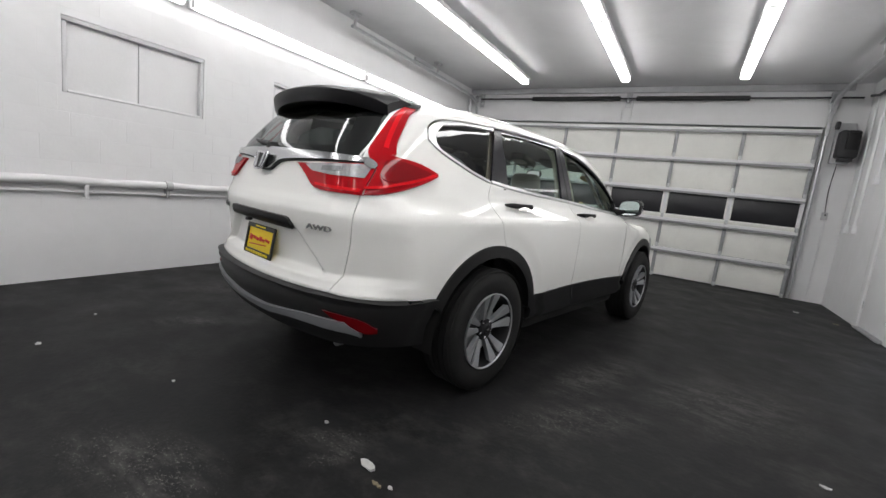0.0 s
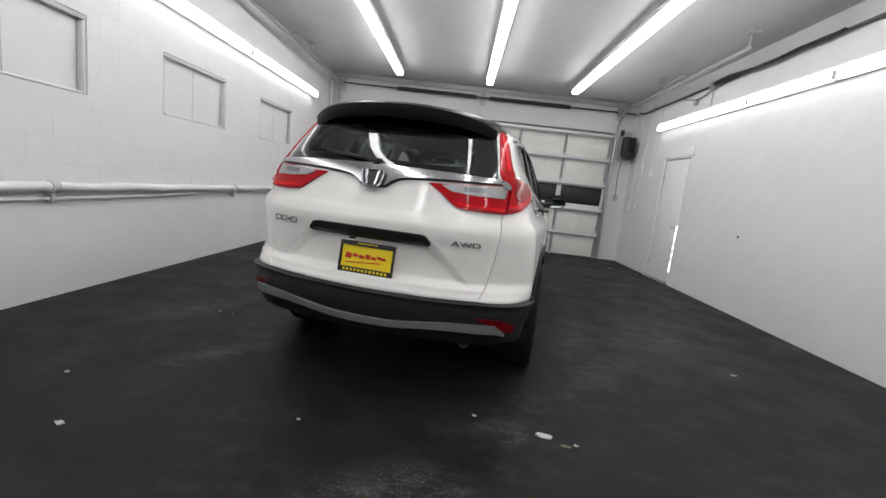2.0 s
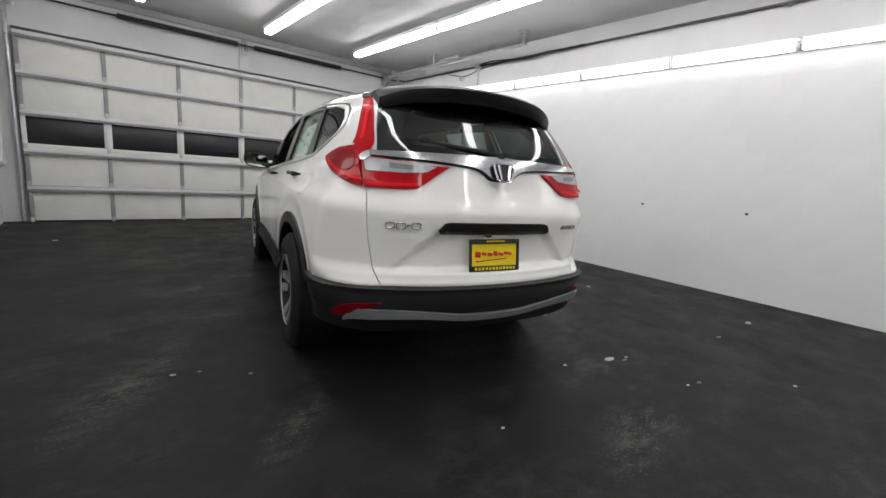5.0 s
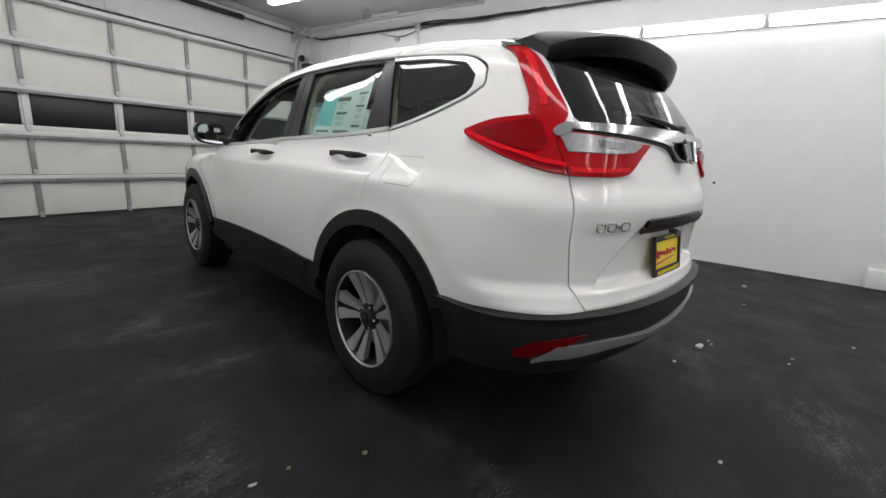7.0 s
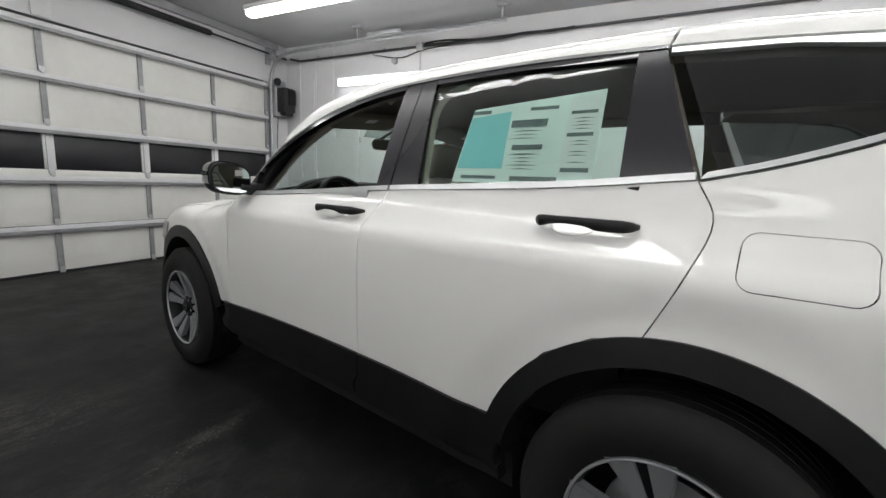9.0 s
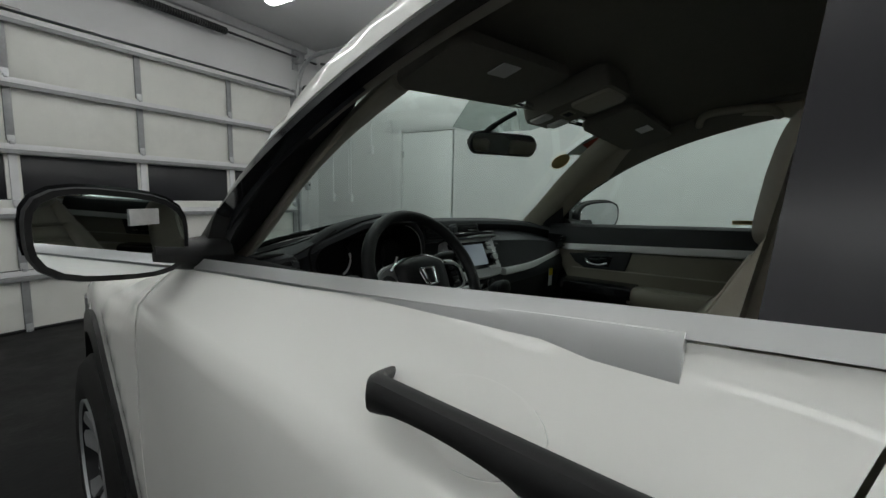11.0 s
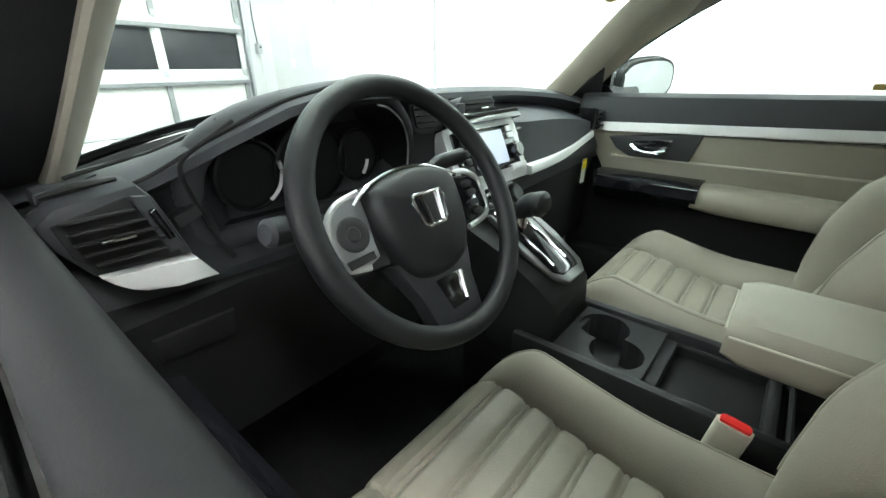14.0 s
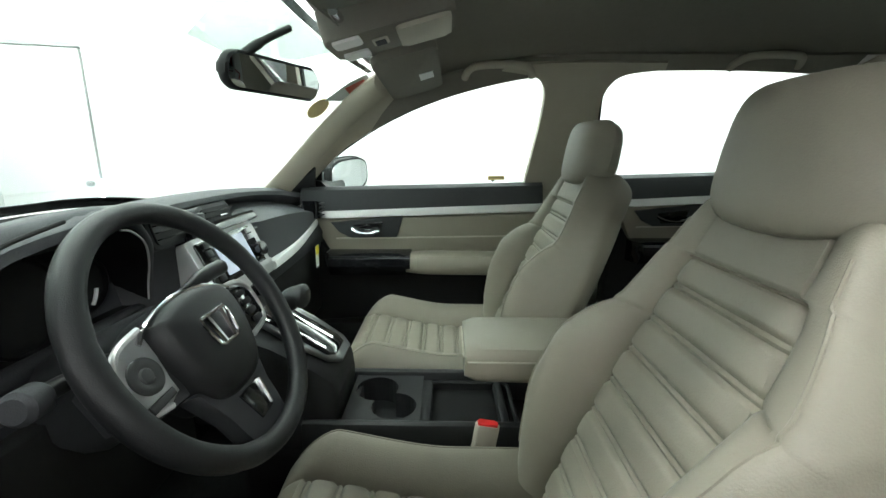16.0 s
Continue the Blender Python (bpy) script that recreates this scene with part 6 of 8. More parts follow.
def dashboard():
    rings = []
    N = 56
    for k in range(N + 1):
        x = -0.735 + 1.47 * k / N
        cz, cy = float(crest_z(x)), float(crest_y(x))
        hood = float(step(-0.56, -0.50, np.array(x)) * step(-0.14, -0.19, np.array(x)))
        mid = float(step(-0.19, -0.13, np.array(x)) * step(0.24, 0.19, np.array(x)))
        pas = float(step(0.17, 0.23, np.array(x)))
        wy = 2.40 - 0.32 * (x / 0.74) ** 2
        f = 1.985 - 0.02 * pas
        sec = [(wy, 1.070), (wy - 0.10, 1.085 + 0.3 * (cz - 1.10)), (cy + 0.06, cz - 0.004), (cy, cz), (cy - 0.018, cz - 0.010), (cy - 0.020, cz - 0.022),
               (cy + 0.03 + 0.06 * hood, cz - 0.045), (f + 0.075 * hood, cz - 0.080), (f + 0.05 * hood, 1.000 - 0.02 * hood), (f - 0.02, 0.955), (f - 0.015, 0.93),
               (f + 0.005, 0.86), (f + 0.03, 0.74), (f + 0.10, 0.62), (2.20, 0.60)]
        rings.append([(x, y, z) for y, z in sec])
    d = loft("dashboard", rings, DASH_SOFT, car, "soft black moulded dashboard", closed=True)
    # instrument hollow
    hol = [(-0.535, 0.985), (-0.546, 1.04), (-0.535, 1.095), (-0.48, 1.133), (-0.38, 1.150), (-0.285, 1.150), (-0.226, 1.116), (-0.187, 1.075), (-0.166, 1.03), (-0.160, 0.985)]
    hb = [(v.x, v.y) for v in smooth_line([(a, b, 0) for a, b in hol], 4)]
    bm = bmesh.new()
    front = [bm.verts.new((x, float(crest_y(x)) - 0.004 + 0.10 * (1.15 - z), z)) for x, z in hb]
    back = [bm.verts.new((-0.36 + (x + 0.36) * 0.9, 2.045, 1.065 + (z - 1.065) * 0.88)) for x, z in hb]
    n = len(hb)
    for i in range(n):
        bm.faces.new((front[i], front[(i + 1) % n], back[(i + 1) % n], back[i]))
    bm.faces.new(back)
    part("instrument_shroud", bm, CLUSTER, d, "black instrument shroud")
    bm = bmesh.new()
    ring = []
    for x, z in hb:
        d2 = Vector((x + 0.36, z - 1.065)).normalized()
        ring.append((x + 0.013 * d2.x, float(crest_y(x)) + 0.010 + 0.10 * (1.15 - z), z + 0.013 * d2.y))
    ring.append(ring[0])
    tube(bm, ring, [0.019 - 0.008 * float(step(-0.34, -0.26, np.array(p[0]))) for p in ring], 12, False)
    part("shroud_edge", bm, DASH_SOFT, d, "soft rounded instrument hood rim")
    rim = smooth_line([(x - 0.003, float(crest_y(x)) - 0.006 + 0.10 * (1.15 - z), z - 0.002) for x, z in ((-0.30, 1.150), (-0.270, 1.142), (-0.226, 1.116), (-0.187, 1.075), (-0.166, 1.03), (-0.162, 1.0))], 5)
    part("rim_line", tube(bmesh.new(), rim, 0.0017, 6), LAMP_SILVER, d, "thin silver edge")
    for cx, r in ((-0.465, 0.048), (-0.36, 0.062), (-0.265, 0.042)):
        g = part("dial", lathe(bmesh.new(), [(r, -0.012), (r + 0.004, -0.010), (r + 0.004, 0.0), (r - 0.002, 0.004), (0.0, 0.004)], 40, "Y", (cx, 2.030, 1.055)), CLUSTER, d, "dark dial")
        part("dial_face", lathe(bmesh.new(), [(r - 0.003, 0.0), (0.0, 0.001)], 32, "Y", (cx, 2.026, 1.055)), CLUSTER, g)
    for cx, r, a0, a1 in ((-0.465, 0.046, 20, -60), (-0.30, 0.05, -10, -40)):
        bm = bmesh.new()
        pts = [(cx + r * math.cos(radians(a0 + (a1 - a0) * k / 10)), 2.016, 1.055 + r * math.sin(radians(a0 + (a1 - a0) * k / 10))) for k in range(11)]
        tube(bm, pts, 0.003, 6)
        part("dial_scale", bm, WHITE_PRINT, d, "white scale marks")
    # seam line that runs from the left vent over the hood
    seam = smooth_line([(-0.715, 1.965, 1.062), (-0.62, 1.955, 1.078), (-0.545, 1.935, 1.115), (-0.47, 1.905, 1.153), (-0.40, 1.895, 1.170)], 6)
    part("dash_seam", tube(bmesh.new(), [(p.x, p.y + 0.012, p.z + 0.006) for p in seam], 0.0025, 6), DARK, d)
    part("dash_seam", tube(bmesh.new(), smooth_line([(-0.66, 2.075, 1.0795), (-0.601, 2.085, 1.0885), (-0.58, 2.041, 1.1005), (-0.544, 2.012, 1.1185), (-0.520, 1.965, 1.142)], 6), 0.0028, 6), DARK, d)
    part("dash_seam", tube(bmesh.new(), smooth_line([(-0.512, 1.943, 1.142), (-0.540, 1.944, 1.126), (-0.570, 1.951, 1.106), (-0.5735, 1.962, 1.087), (-0.566, 1.971, 1.063), (-0.557, 1.976, 1.035), (-0.545, 1.979, 0.997), (-0.530, 1.970, 0.965)], 6), 0.0028, 6), DARK, d)
    slabpart("switch_blank", [(-0.590, 1.036), (-0.560, 1.046), (-0.556, 1.030), (-0.585, 1.020)], 1.972, 1.995, DASH, d, "y", 0.003, "blank switch cover")
    # left vent with its silver lip
    v = slabpart("side_vent", [(-0.712, 1.066), (-0.694, 1.080), (-0.625, 1.090), (-0.612, 1.072), (-0.588, 1.000), (-0.680, 1.004), (-0.704, 1.040)], 1.936, 2.00, DASH, d, "y", 0.006, "black air vent")
    slabpart("vent_mouth", [(-0.700, 1.064), (-0.637, 1.080), (-0.600, 1.005), (-0.677, 1.012), (-0.692, 1.030)], 1.933, 1.938, DARK, v, "y", 0.001)
    for k in range(5):
        z = 1.0195 + 0.0118 * k
        part("vane", box(bmesh.new(), (-0.650 - 0.0045 * (k - 1), 1.928, z), (0.072 - 0.005 * abs(k - 1.5), 0.010, 0.0028), 0.001, Matrix.Rotation(radians(-6), 3, "X")), DARK, v)
    part("vane_tab", boxed((-0.656, 1.918, 1.044), (0.030, 0.006, 0.0035), 0.001), CHROME, v, "bright tab")
    slabpart("wheel_track", [(-0.634, 1.080), (-0.620, 1.078), (-0.598, 1.014), (-0.613, 1.011)], 1.928, 1.936, DASH_SOFT, v, "y", 0.002)
    part("vent_wheel", box(bmesh.new(), (-0.615, 1.926, 1.046), (0.008, 0.010, 0.038), 0.003, Matrix.Rotation(radians(-19), 3, "Y")), GLOSS_BLACK, v)
    lip = [(-0.678, 1.005), (-0.654, 1.003), (-0.588, 0.997), (-0.569, 0.968), (-0.613, 0.971), (-0.644, 0.977), (-0.657, 0.984), (-0.669, 0.994)]
    slabpart("dash_trim", lip, 1.926, 1.99, TRIM_SILVER, d, "y", 0.0025, "satin silver trim")
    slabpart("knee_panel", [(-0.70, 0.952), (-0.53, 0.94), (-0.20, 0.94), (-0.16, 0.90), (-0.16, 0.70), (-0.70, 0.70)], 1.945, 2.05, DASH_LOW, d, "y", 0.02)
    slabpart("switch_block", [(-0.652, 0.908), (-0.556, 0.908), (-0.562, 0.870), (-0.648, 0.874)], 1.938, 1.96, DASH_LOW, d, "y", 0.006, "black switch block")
    part("demister_slot", tube(bmesh.new(), [(-0.698, 1.974, 1.0835), (-0.672, 1.973, 1.089), (-0.632, 1.975, 1.0905)], [0.004, 0.0065, 0.004], 8, True, 0.6), DARK, d, "dark demister slot")
    slabpart("defrost_vent", [(-0.700, 1.975), (-0.628, 1.972), (-0.622, 1.998), (-0.700, 2.01)], 1.065, 1.0905, DASH, d, "z", 0.006)
    # passenger side: strip, seam, end vent
    rings = []
    for k in range(13):
        t = k / 12
        x, y, zt, zb = 0.215 + 0.475 * t, 1.928 + 0.030 * t, 0.968 + 0.036 * t - 0.012 * math.sin(math.pi * t), 0.945 + 0.034 * t - 0.014 * math.sin(math.pi * t)
        rings.append([(x, y + 0.05, zt + 0.004), (x, y + 0.004, zt), (x, y, zt - 0.006), (x, y, zb + 0.004), (x, y + 0.004, zb), (x, y + 0.05, zb - 0.002)])
    loft("dash_trim", rings, TRIM_SILVER, d, "satin silver trim")
    part("dash_seam", tube(bmesh.new(), smooth_line([(0.19, 1.972, 1.060), (0.42, 1.978, 1.052), (0.64, 1.984, 1.043)], 6), 0.004, 6), GLOSS_BLACK, d)
    part("dash_seam", tube(bmesh.new(), smooth_line([(0.19, 1.974, 1.046), (0.42, 1.980, 1.038), (0.64, 1.986, 1.029)], 6), 0.003, 6), GALV, d)
    ev = slabpart("side_vent", [(0.645, 1.078), (0.70, 1.070), (0.705, 1.012), (0.670, 1.010)], 1.94, 2.0, GLOSS_BLACK, d, "y", 0.006, "black air vent")
    for k in range(4):
        part("vane", boxed((0.680, 1.937, 1.024 + 0.014 * k), (0.045, 0.014, 0.004), 0.001), DASH, ev)
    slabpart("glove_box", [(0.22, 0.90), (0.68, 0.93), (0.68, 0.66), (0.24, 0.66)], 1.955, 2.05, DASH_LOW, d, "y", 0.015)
    # centre vents
    for c in (-0.118, 0.034):
        m = Matrix.Translation((c, 1.985, 1.112)) @ Matrix.Rotation(radians(-16), 4, "X")
        q = part("centre_vent", slab(bmesh.new(), rounded(0.122, 0.058, 0.012), -0.012, 0.05, "y", m, 0.003), DASH, d, "black air vent")
        part("vent_mouth", slab(bmesh.new(), rounded(0.108, 0.042, 0.008), -0.016, -0.011, "y", m), CLUSTER, q)
        for k in (-1, 0, 1):
            part("vane", box(bmesh.new(), m @ Vector((0, -0.018, 0.012 * k)), (0.104, 0.012, 0.003), 0.001, m.to_3x3()), CLUSTER, q)
        part("vane_tab", box(bmesh.new(), m @ Vector((0, -0.027, 0)), (0.026, 0.004, 0.004), 0.001, m.to_3x3()), CHROME, q)
    part("hazard_switch", boxed((-0.042, 1.966, 1.116), (0.022, 0.01, 0.034), 0.003), DASH_SOFT, d)
    # radio
    m = Matrix.Translation((0.035, 1.945, 1.022)) @ Matrix.Rotation(radians(-24), 4, "X")
    r = part("radio", slab(bmesh.new(), rounded(0.27, 0.140, 0.014), -0.004, 0.06, "y", m, 0.004), LAMP_SILVER, d, "silver radio panel with lit display")
    part("radio_hood", slab(bmesh.new(), [(-0.135, 0.066), (0.135, 0.066), (0.125, 0.088), (-0.125, 0.088)], -0.03, 0.05, "y", m, 0.005), GLOSS_BLACK, r)
    part("radio_face", slab(bmesh.new(), rounded(0.225, 0.098, 0.006), -0.008, 0.0, "y", m @ Matrix.Translation((-0.004, 0, 0.008)), 0.002), GLOSS_BLACK, r)
    part("display", slab(bmesh.new(), rounded(0.125, 0.075, 0.004), -0.0095, -0.006, "y", m @ Matrix.Translation((0.0, 0, 0.010))), SCREEN_LIT, r, "lit blue-white display")
    kn = bmesh.new()
    lathe(kn, [(0.019, 0.004), (0.018, -0.020), (0.015, -0.023), (0.0, -0.023)], 24, "Y")
    kn.transform(m @ Matrix.Translation((0.092, -0.004, -0.006)))
    part("volume_knob", kn, GLOSS_BLACK, r, "black volume knob")
    for i in range(5):
        part("radio_button", slab(bmesh.new(), rounded(0.022, 0.012, 0.002), -0.012, -0.004, "y", m @ Matrix.Translation((0.092, 0, 0.046 - 0.015 * i) if i < 2 else (0.075 + 0.02 * (i - 2), 0, -0.042)), 0.001), LAMP_SILVER, r)
    for i in range(5):
        part("radio_button", slab(bmesh.new(), rounded(0.020, 0.014, 0.002), -0.012, -0.004, "y", m @ Matrix.Translation((-0.088, 0, 0.048 - 0.018 * i)), 0.001), CLAD, r)
    # climate panel
    m2 = Matrix.Translation((0.025, 1.930, 0.912)) @ Matrix.Rotation(radians(-30), 4, "X")
    cl = part("climate_panel", slab(bmesh.new(), rounded(0.26, 0.062, 0.014), -0.006, 0.05, "y", m2, 0.004), GLOSS_BLACK, d, "black climate panel")
    for u in (-0.098, 0.098):
        kn = bmesh.new()
        lathe(kn, [(0.024, 0.002), (0.024, -0.014), (0.020, -0.018), (0.0, -0.016)], 28, "Y")
        kn.transform(m2 @ Matrix.Translation((u, -0.004, 0)))
        kp = part("climate_knob", kn, DASH, cl, "dark knob with bright ring")
        kn = bmesh.new()
        lathe(kn, [(0.0255, 0.0), (0.027, -0.004), (0.0255, -0.008)], 28, "Y")
        kn.transform(m2 @ Matrix.Translation((u, -0.004, 0)))
        part("knob_ring", kn, CHROME, cl)
    for i in range(6):
        part("climate_button", slab(bmesh.new(), rounded(0.020, 0.014, 0.002), -0.012, -0.004, "y", m2 @ Matrix.Translation((-0.052 + 0.021 * i, 0, -0.008)), 0.001), CLAD, cl)
    return d


dashboard()


def shifter():
    sec = lambda w: [(-w, -0.03), (-w * 0.96, 0.004), (-w * 0.8, 0.014), (w * 0.8, 0.014), (w * 0.96, 0.004), (w, -0.03)]
    rings = []
    for y, z, w in ((1.97, 0.905, 0.105), (1.90, 0.895, 0.105), (1.82, 0.862, 0.102), (1.74, 0.812, 0.096), (1.705, 0.780, 0.088), (1.698, 0.745, 0.080)):
        rings.append([(x, y, z + dz) for x, dz in sec(w)] + [(w, y + 0.02, z - 0.20), (-w, y + 0.02, z - 0.20)])
    c = loft("shift_console", rings, CONSOLE, car, "black gear console")
    slope = Matrix.Translation((0.0, 1.79, 0.862)) @ Matrix.Rotation(radians(31), 4, "X")
    out = [(-0.066, 0.10), (-0.070, 0.0), (-0.060, -0.080), (-0.036, -0.104), (0.036, -0.104), (0.058, -0.080), (0.068, 0.0), (0.066, 0.10)]
    part("shift_plate", slab(bmesh.new(), out, 0.0, 0.012, "z", slope, 0.004), GEAR_TRIM, c, "satin silver gear plate")
    part("shift_gate", slab(bmesh.new(), [(-0.056, 0.10), (-0.056, -0.070), (-0.036, -0.086), (0.028, -0.086), (0.040, -0.066), (0.044, 0.10)], 0.010, 0.016, "z", slope, 0.003), GLOSS_BLACK, c)
    for u in (-0.042, 0.012):
        part("gate_edge", tube(bmesh.new(), [slope @ Vector((u, 0.09, 0.017)), slope @ Vector((u, -0.060, 0.017))], 0.003, 6), CHROME, c)
    k = part("shift_lever", tube(bmesh.new(), smooth_line([(-0.012, 1.835, 0.885), (-0.012, 1.828, 0.915), (-0.012, 1.818, 0.935), (-0.012, 1.80, 0.950), (-0.012, 1.77, 0.952)], 4), [0.012] * 5 + [0.016] * 3 + [0.027] * 6 + [0.031, 0.029, 0.018], 12, True, 0.85), LEATHER, c, "black gear knob")
    part("lever_collar", lathe(bmesh.new(), [(0.0, -0.012), (0.018, -0.012), (0.018, 0.012), (0.0, 0.012)], 16, "Z", (-0.012, 1.83, 0.905)), CHROME, c)
    part("side_switches", boxed((-0.06, 1.90, 0.925), (0.05, 0.05, 0.01), 0.003), GLOSS_BLACK, c)


shifter()


def console():
    c = part("centre_console", boxed((0, 1.42, 0.55), (0.235, 0.95, 0.18), 0.015), CONSOLE, car, "black centre console")
    for s in (-1, 1):
        part("console_wall", boxed((s * 0.106, 1.42, 0.665), (0.022, 0.70, 0.10), 0.008), CONSOLE, c)
    part("console_bin", boxed((0, 1.06, 0.66), (0.22, 0.16, 0.18), 0.02), CONSOLE, c)
    for y, l in ((1.52, 0.03), (1.685, 0.02), (1.345, 0.02)):
        part("console_divider", boxed((0, y, 0.660), (0.192, l, 0.07), 0.006), CONSOLE, c)
    # a pair of cup wells that run into each other, in one plate
    r, ca, cb = 0.050, Vector((-0.034, 1.588)), Vector((0.036, 1.636))
    way = cb - ca
    phi, half_gap = math.atan2(way.y, way.x), math.acos(way.length / 2 / r)
    well = []
    for centre, turn in ((ca, phi), (cb, phi + math.pi)):
        for k in range(21):
            a = turn + half_gap + (2 * math.pi - 2 * half_gap) * k / 20
            well.append((centre.x + r * math.cos(a), centre.y + r * math.sin(a)))
    bm = bmesh.new()
    outer = [bm.verts.new((x, y, 0.704)) for x, y in ((-0.096, 1.528), (0.096, 1.528), (0.096, 1.694), (-0.096, 1.694))]
    inner = [bm.verts.new((x, y, 0.704)) for x, y in well]
    edges = [bm.edges.new((l[k], l[(k + 1) % len(l)])) for l in (outer, inner) for k in range(len(l))]
    bmesh.ops.triangle_fill(bm, use_beauty=True, edges=edges)
    deep = [bm.verts.new((x, y, 0.635)) for x, y in well]
    for k in range(len(well)):
        n = (k + 1) % len(well)
        bm.faces.new((inner[k], inner[n], deep[n], deep[k]))
    bm.faces.new(deep)
    part("cup_holder", bm, CONSOLE, c, "black double cup holder", False)
    part("tray_mat", boxed((0, 1.418, 0.668), (0.175, 0.185, 0.008), 0.004), DASH_LOW, c, "black rubber tray mat")
    rim = [(x, 1.418 + y, 0.690) for x, y in rounded(0.178, 0.196, 0.02)]
    part("tray_rim", tube(bmesh.new(), rim + rim[:1], 0.005, 8, False), CONSOLE, c)
    part("power_socket", lathe(bmesh.new(), [(0.0, 0.70), (0.014, 0.70), (0.016, 0.69), (0.016, 0.66)], 18, "Z", (-0.04, 1.735, 0.0)), CLAD, c)
    rings = []
    for k in range(17):
        t = k / 16
        y = 1.435 - 0.40 * t
        e = min(1, math.sqrt(max(1e-3, 1 - (1 - min(1, t * 9)) ** 2)))
        f = min(1, math.sqrt(max(1e-3, 1 - (1 - min(1, (1 - t) * 9)) ** 2)))
        g = min(e, f)
        lowz = 0.795 - 0.0 * t
        ring = []
        for j in range(24):
            a = 2 * math.pi * j / 24
            cx, cz = math.cos(a), math.sin(a)
            r = (abs(cx) ** 5 + abs(cz) ** 5) ** (-1 / 5)
            hz = 0.042 if cz > 0 else 0.040 + 0.008 * t
            ring.append((0.0 + 0.098 * cx * r * (0.93 + 0.07 * g), y, 0.832 + hz * cz * r * (0.75 + 0.25 * g)))
        rings.append(ring)
    a = loft("console_armrest", rings, BEIGE, car, "beige padded centre armrest")
    st = [(-0.0985, 1.43 - 0.38 * k / 10, 0.846) for k in range(11)]
    part("stitch_line", tube(bmesh.new(), [(-0.075, 1.437, 0.846), (0.075, 1.437, 0.846)], 0.002, 6), BEIGE_TRIM, a)
    part("stitch_line", tube(bmesh.new(), st, 0.002, 6), BEIGE_TRIM, a)


console()


def buckle(x, y, lean):
    m = Matrix.Translation((x, y, 0.655)) @ Matrix.Rotation(radians(lean), 4, "X")
    bm = slab(bmesh.new(), rounded(0.022, 0.048, 0.008), -0.09, 0.075, "z", m, 0.004)
    b = part("belt_buckle", bm, BELT, car, "beige seat belt buckle")
    part("release_button", slab(bmesh.new(), rounded(0.016, 0.040, 0.004), 0.068, 0.080, "z", m, 0.003), BUCKLE_RED, b, "red release button")


buckle(-0.130, 1.400, 8)
buckle(0.132, 1.395, 14)


# ---- seats ----
def groove(d, w, deep):
    return -deep * math.exp(-(d / w) ** 2)


def pleats(q, lines, w=0.0030, deep=0.0060, gap=0.010):
    """Double-stitched pleats: two close furrows at each line, with the leather swelling between the lines."""
    near = min(lines, key=lambda c: abs(c - q))
    return groove(q - near - gap / 2, w, deep) + groove(q - near + gap / 2, w, deep) + 0.0032 * min(1, abs(q - near) / 0.026) ** 0.55


def roll(b, high, drop):
    """The padded roll at the side of a seat: b from the seam (0) to the outer edge (1)."""
    if b < 0.5:
        return high * (1 - (1 - 2 * b) ** 2) ** 0.62
    return high - (high + drop) * (2 * b - 1) ** 2.3


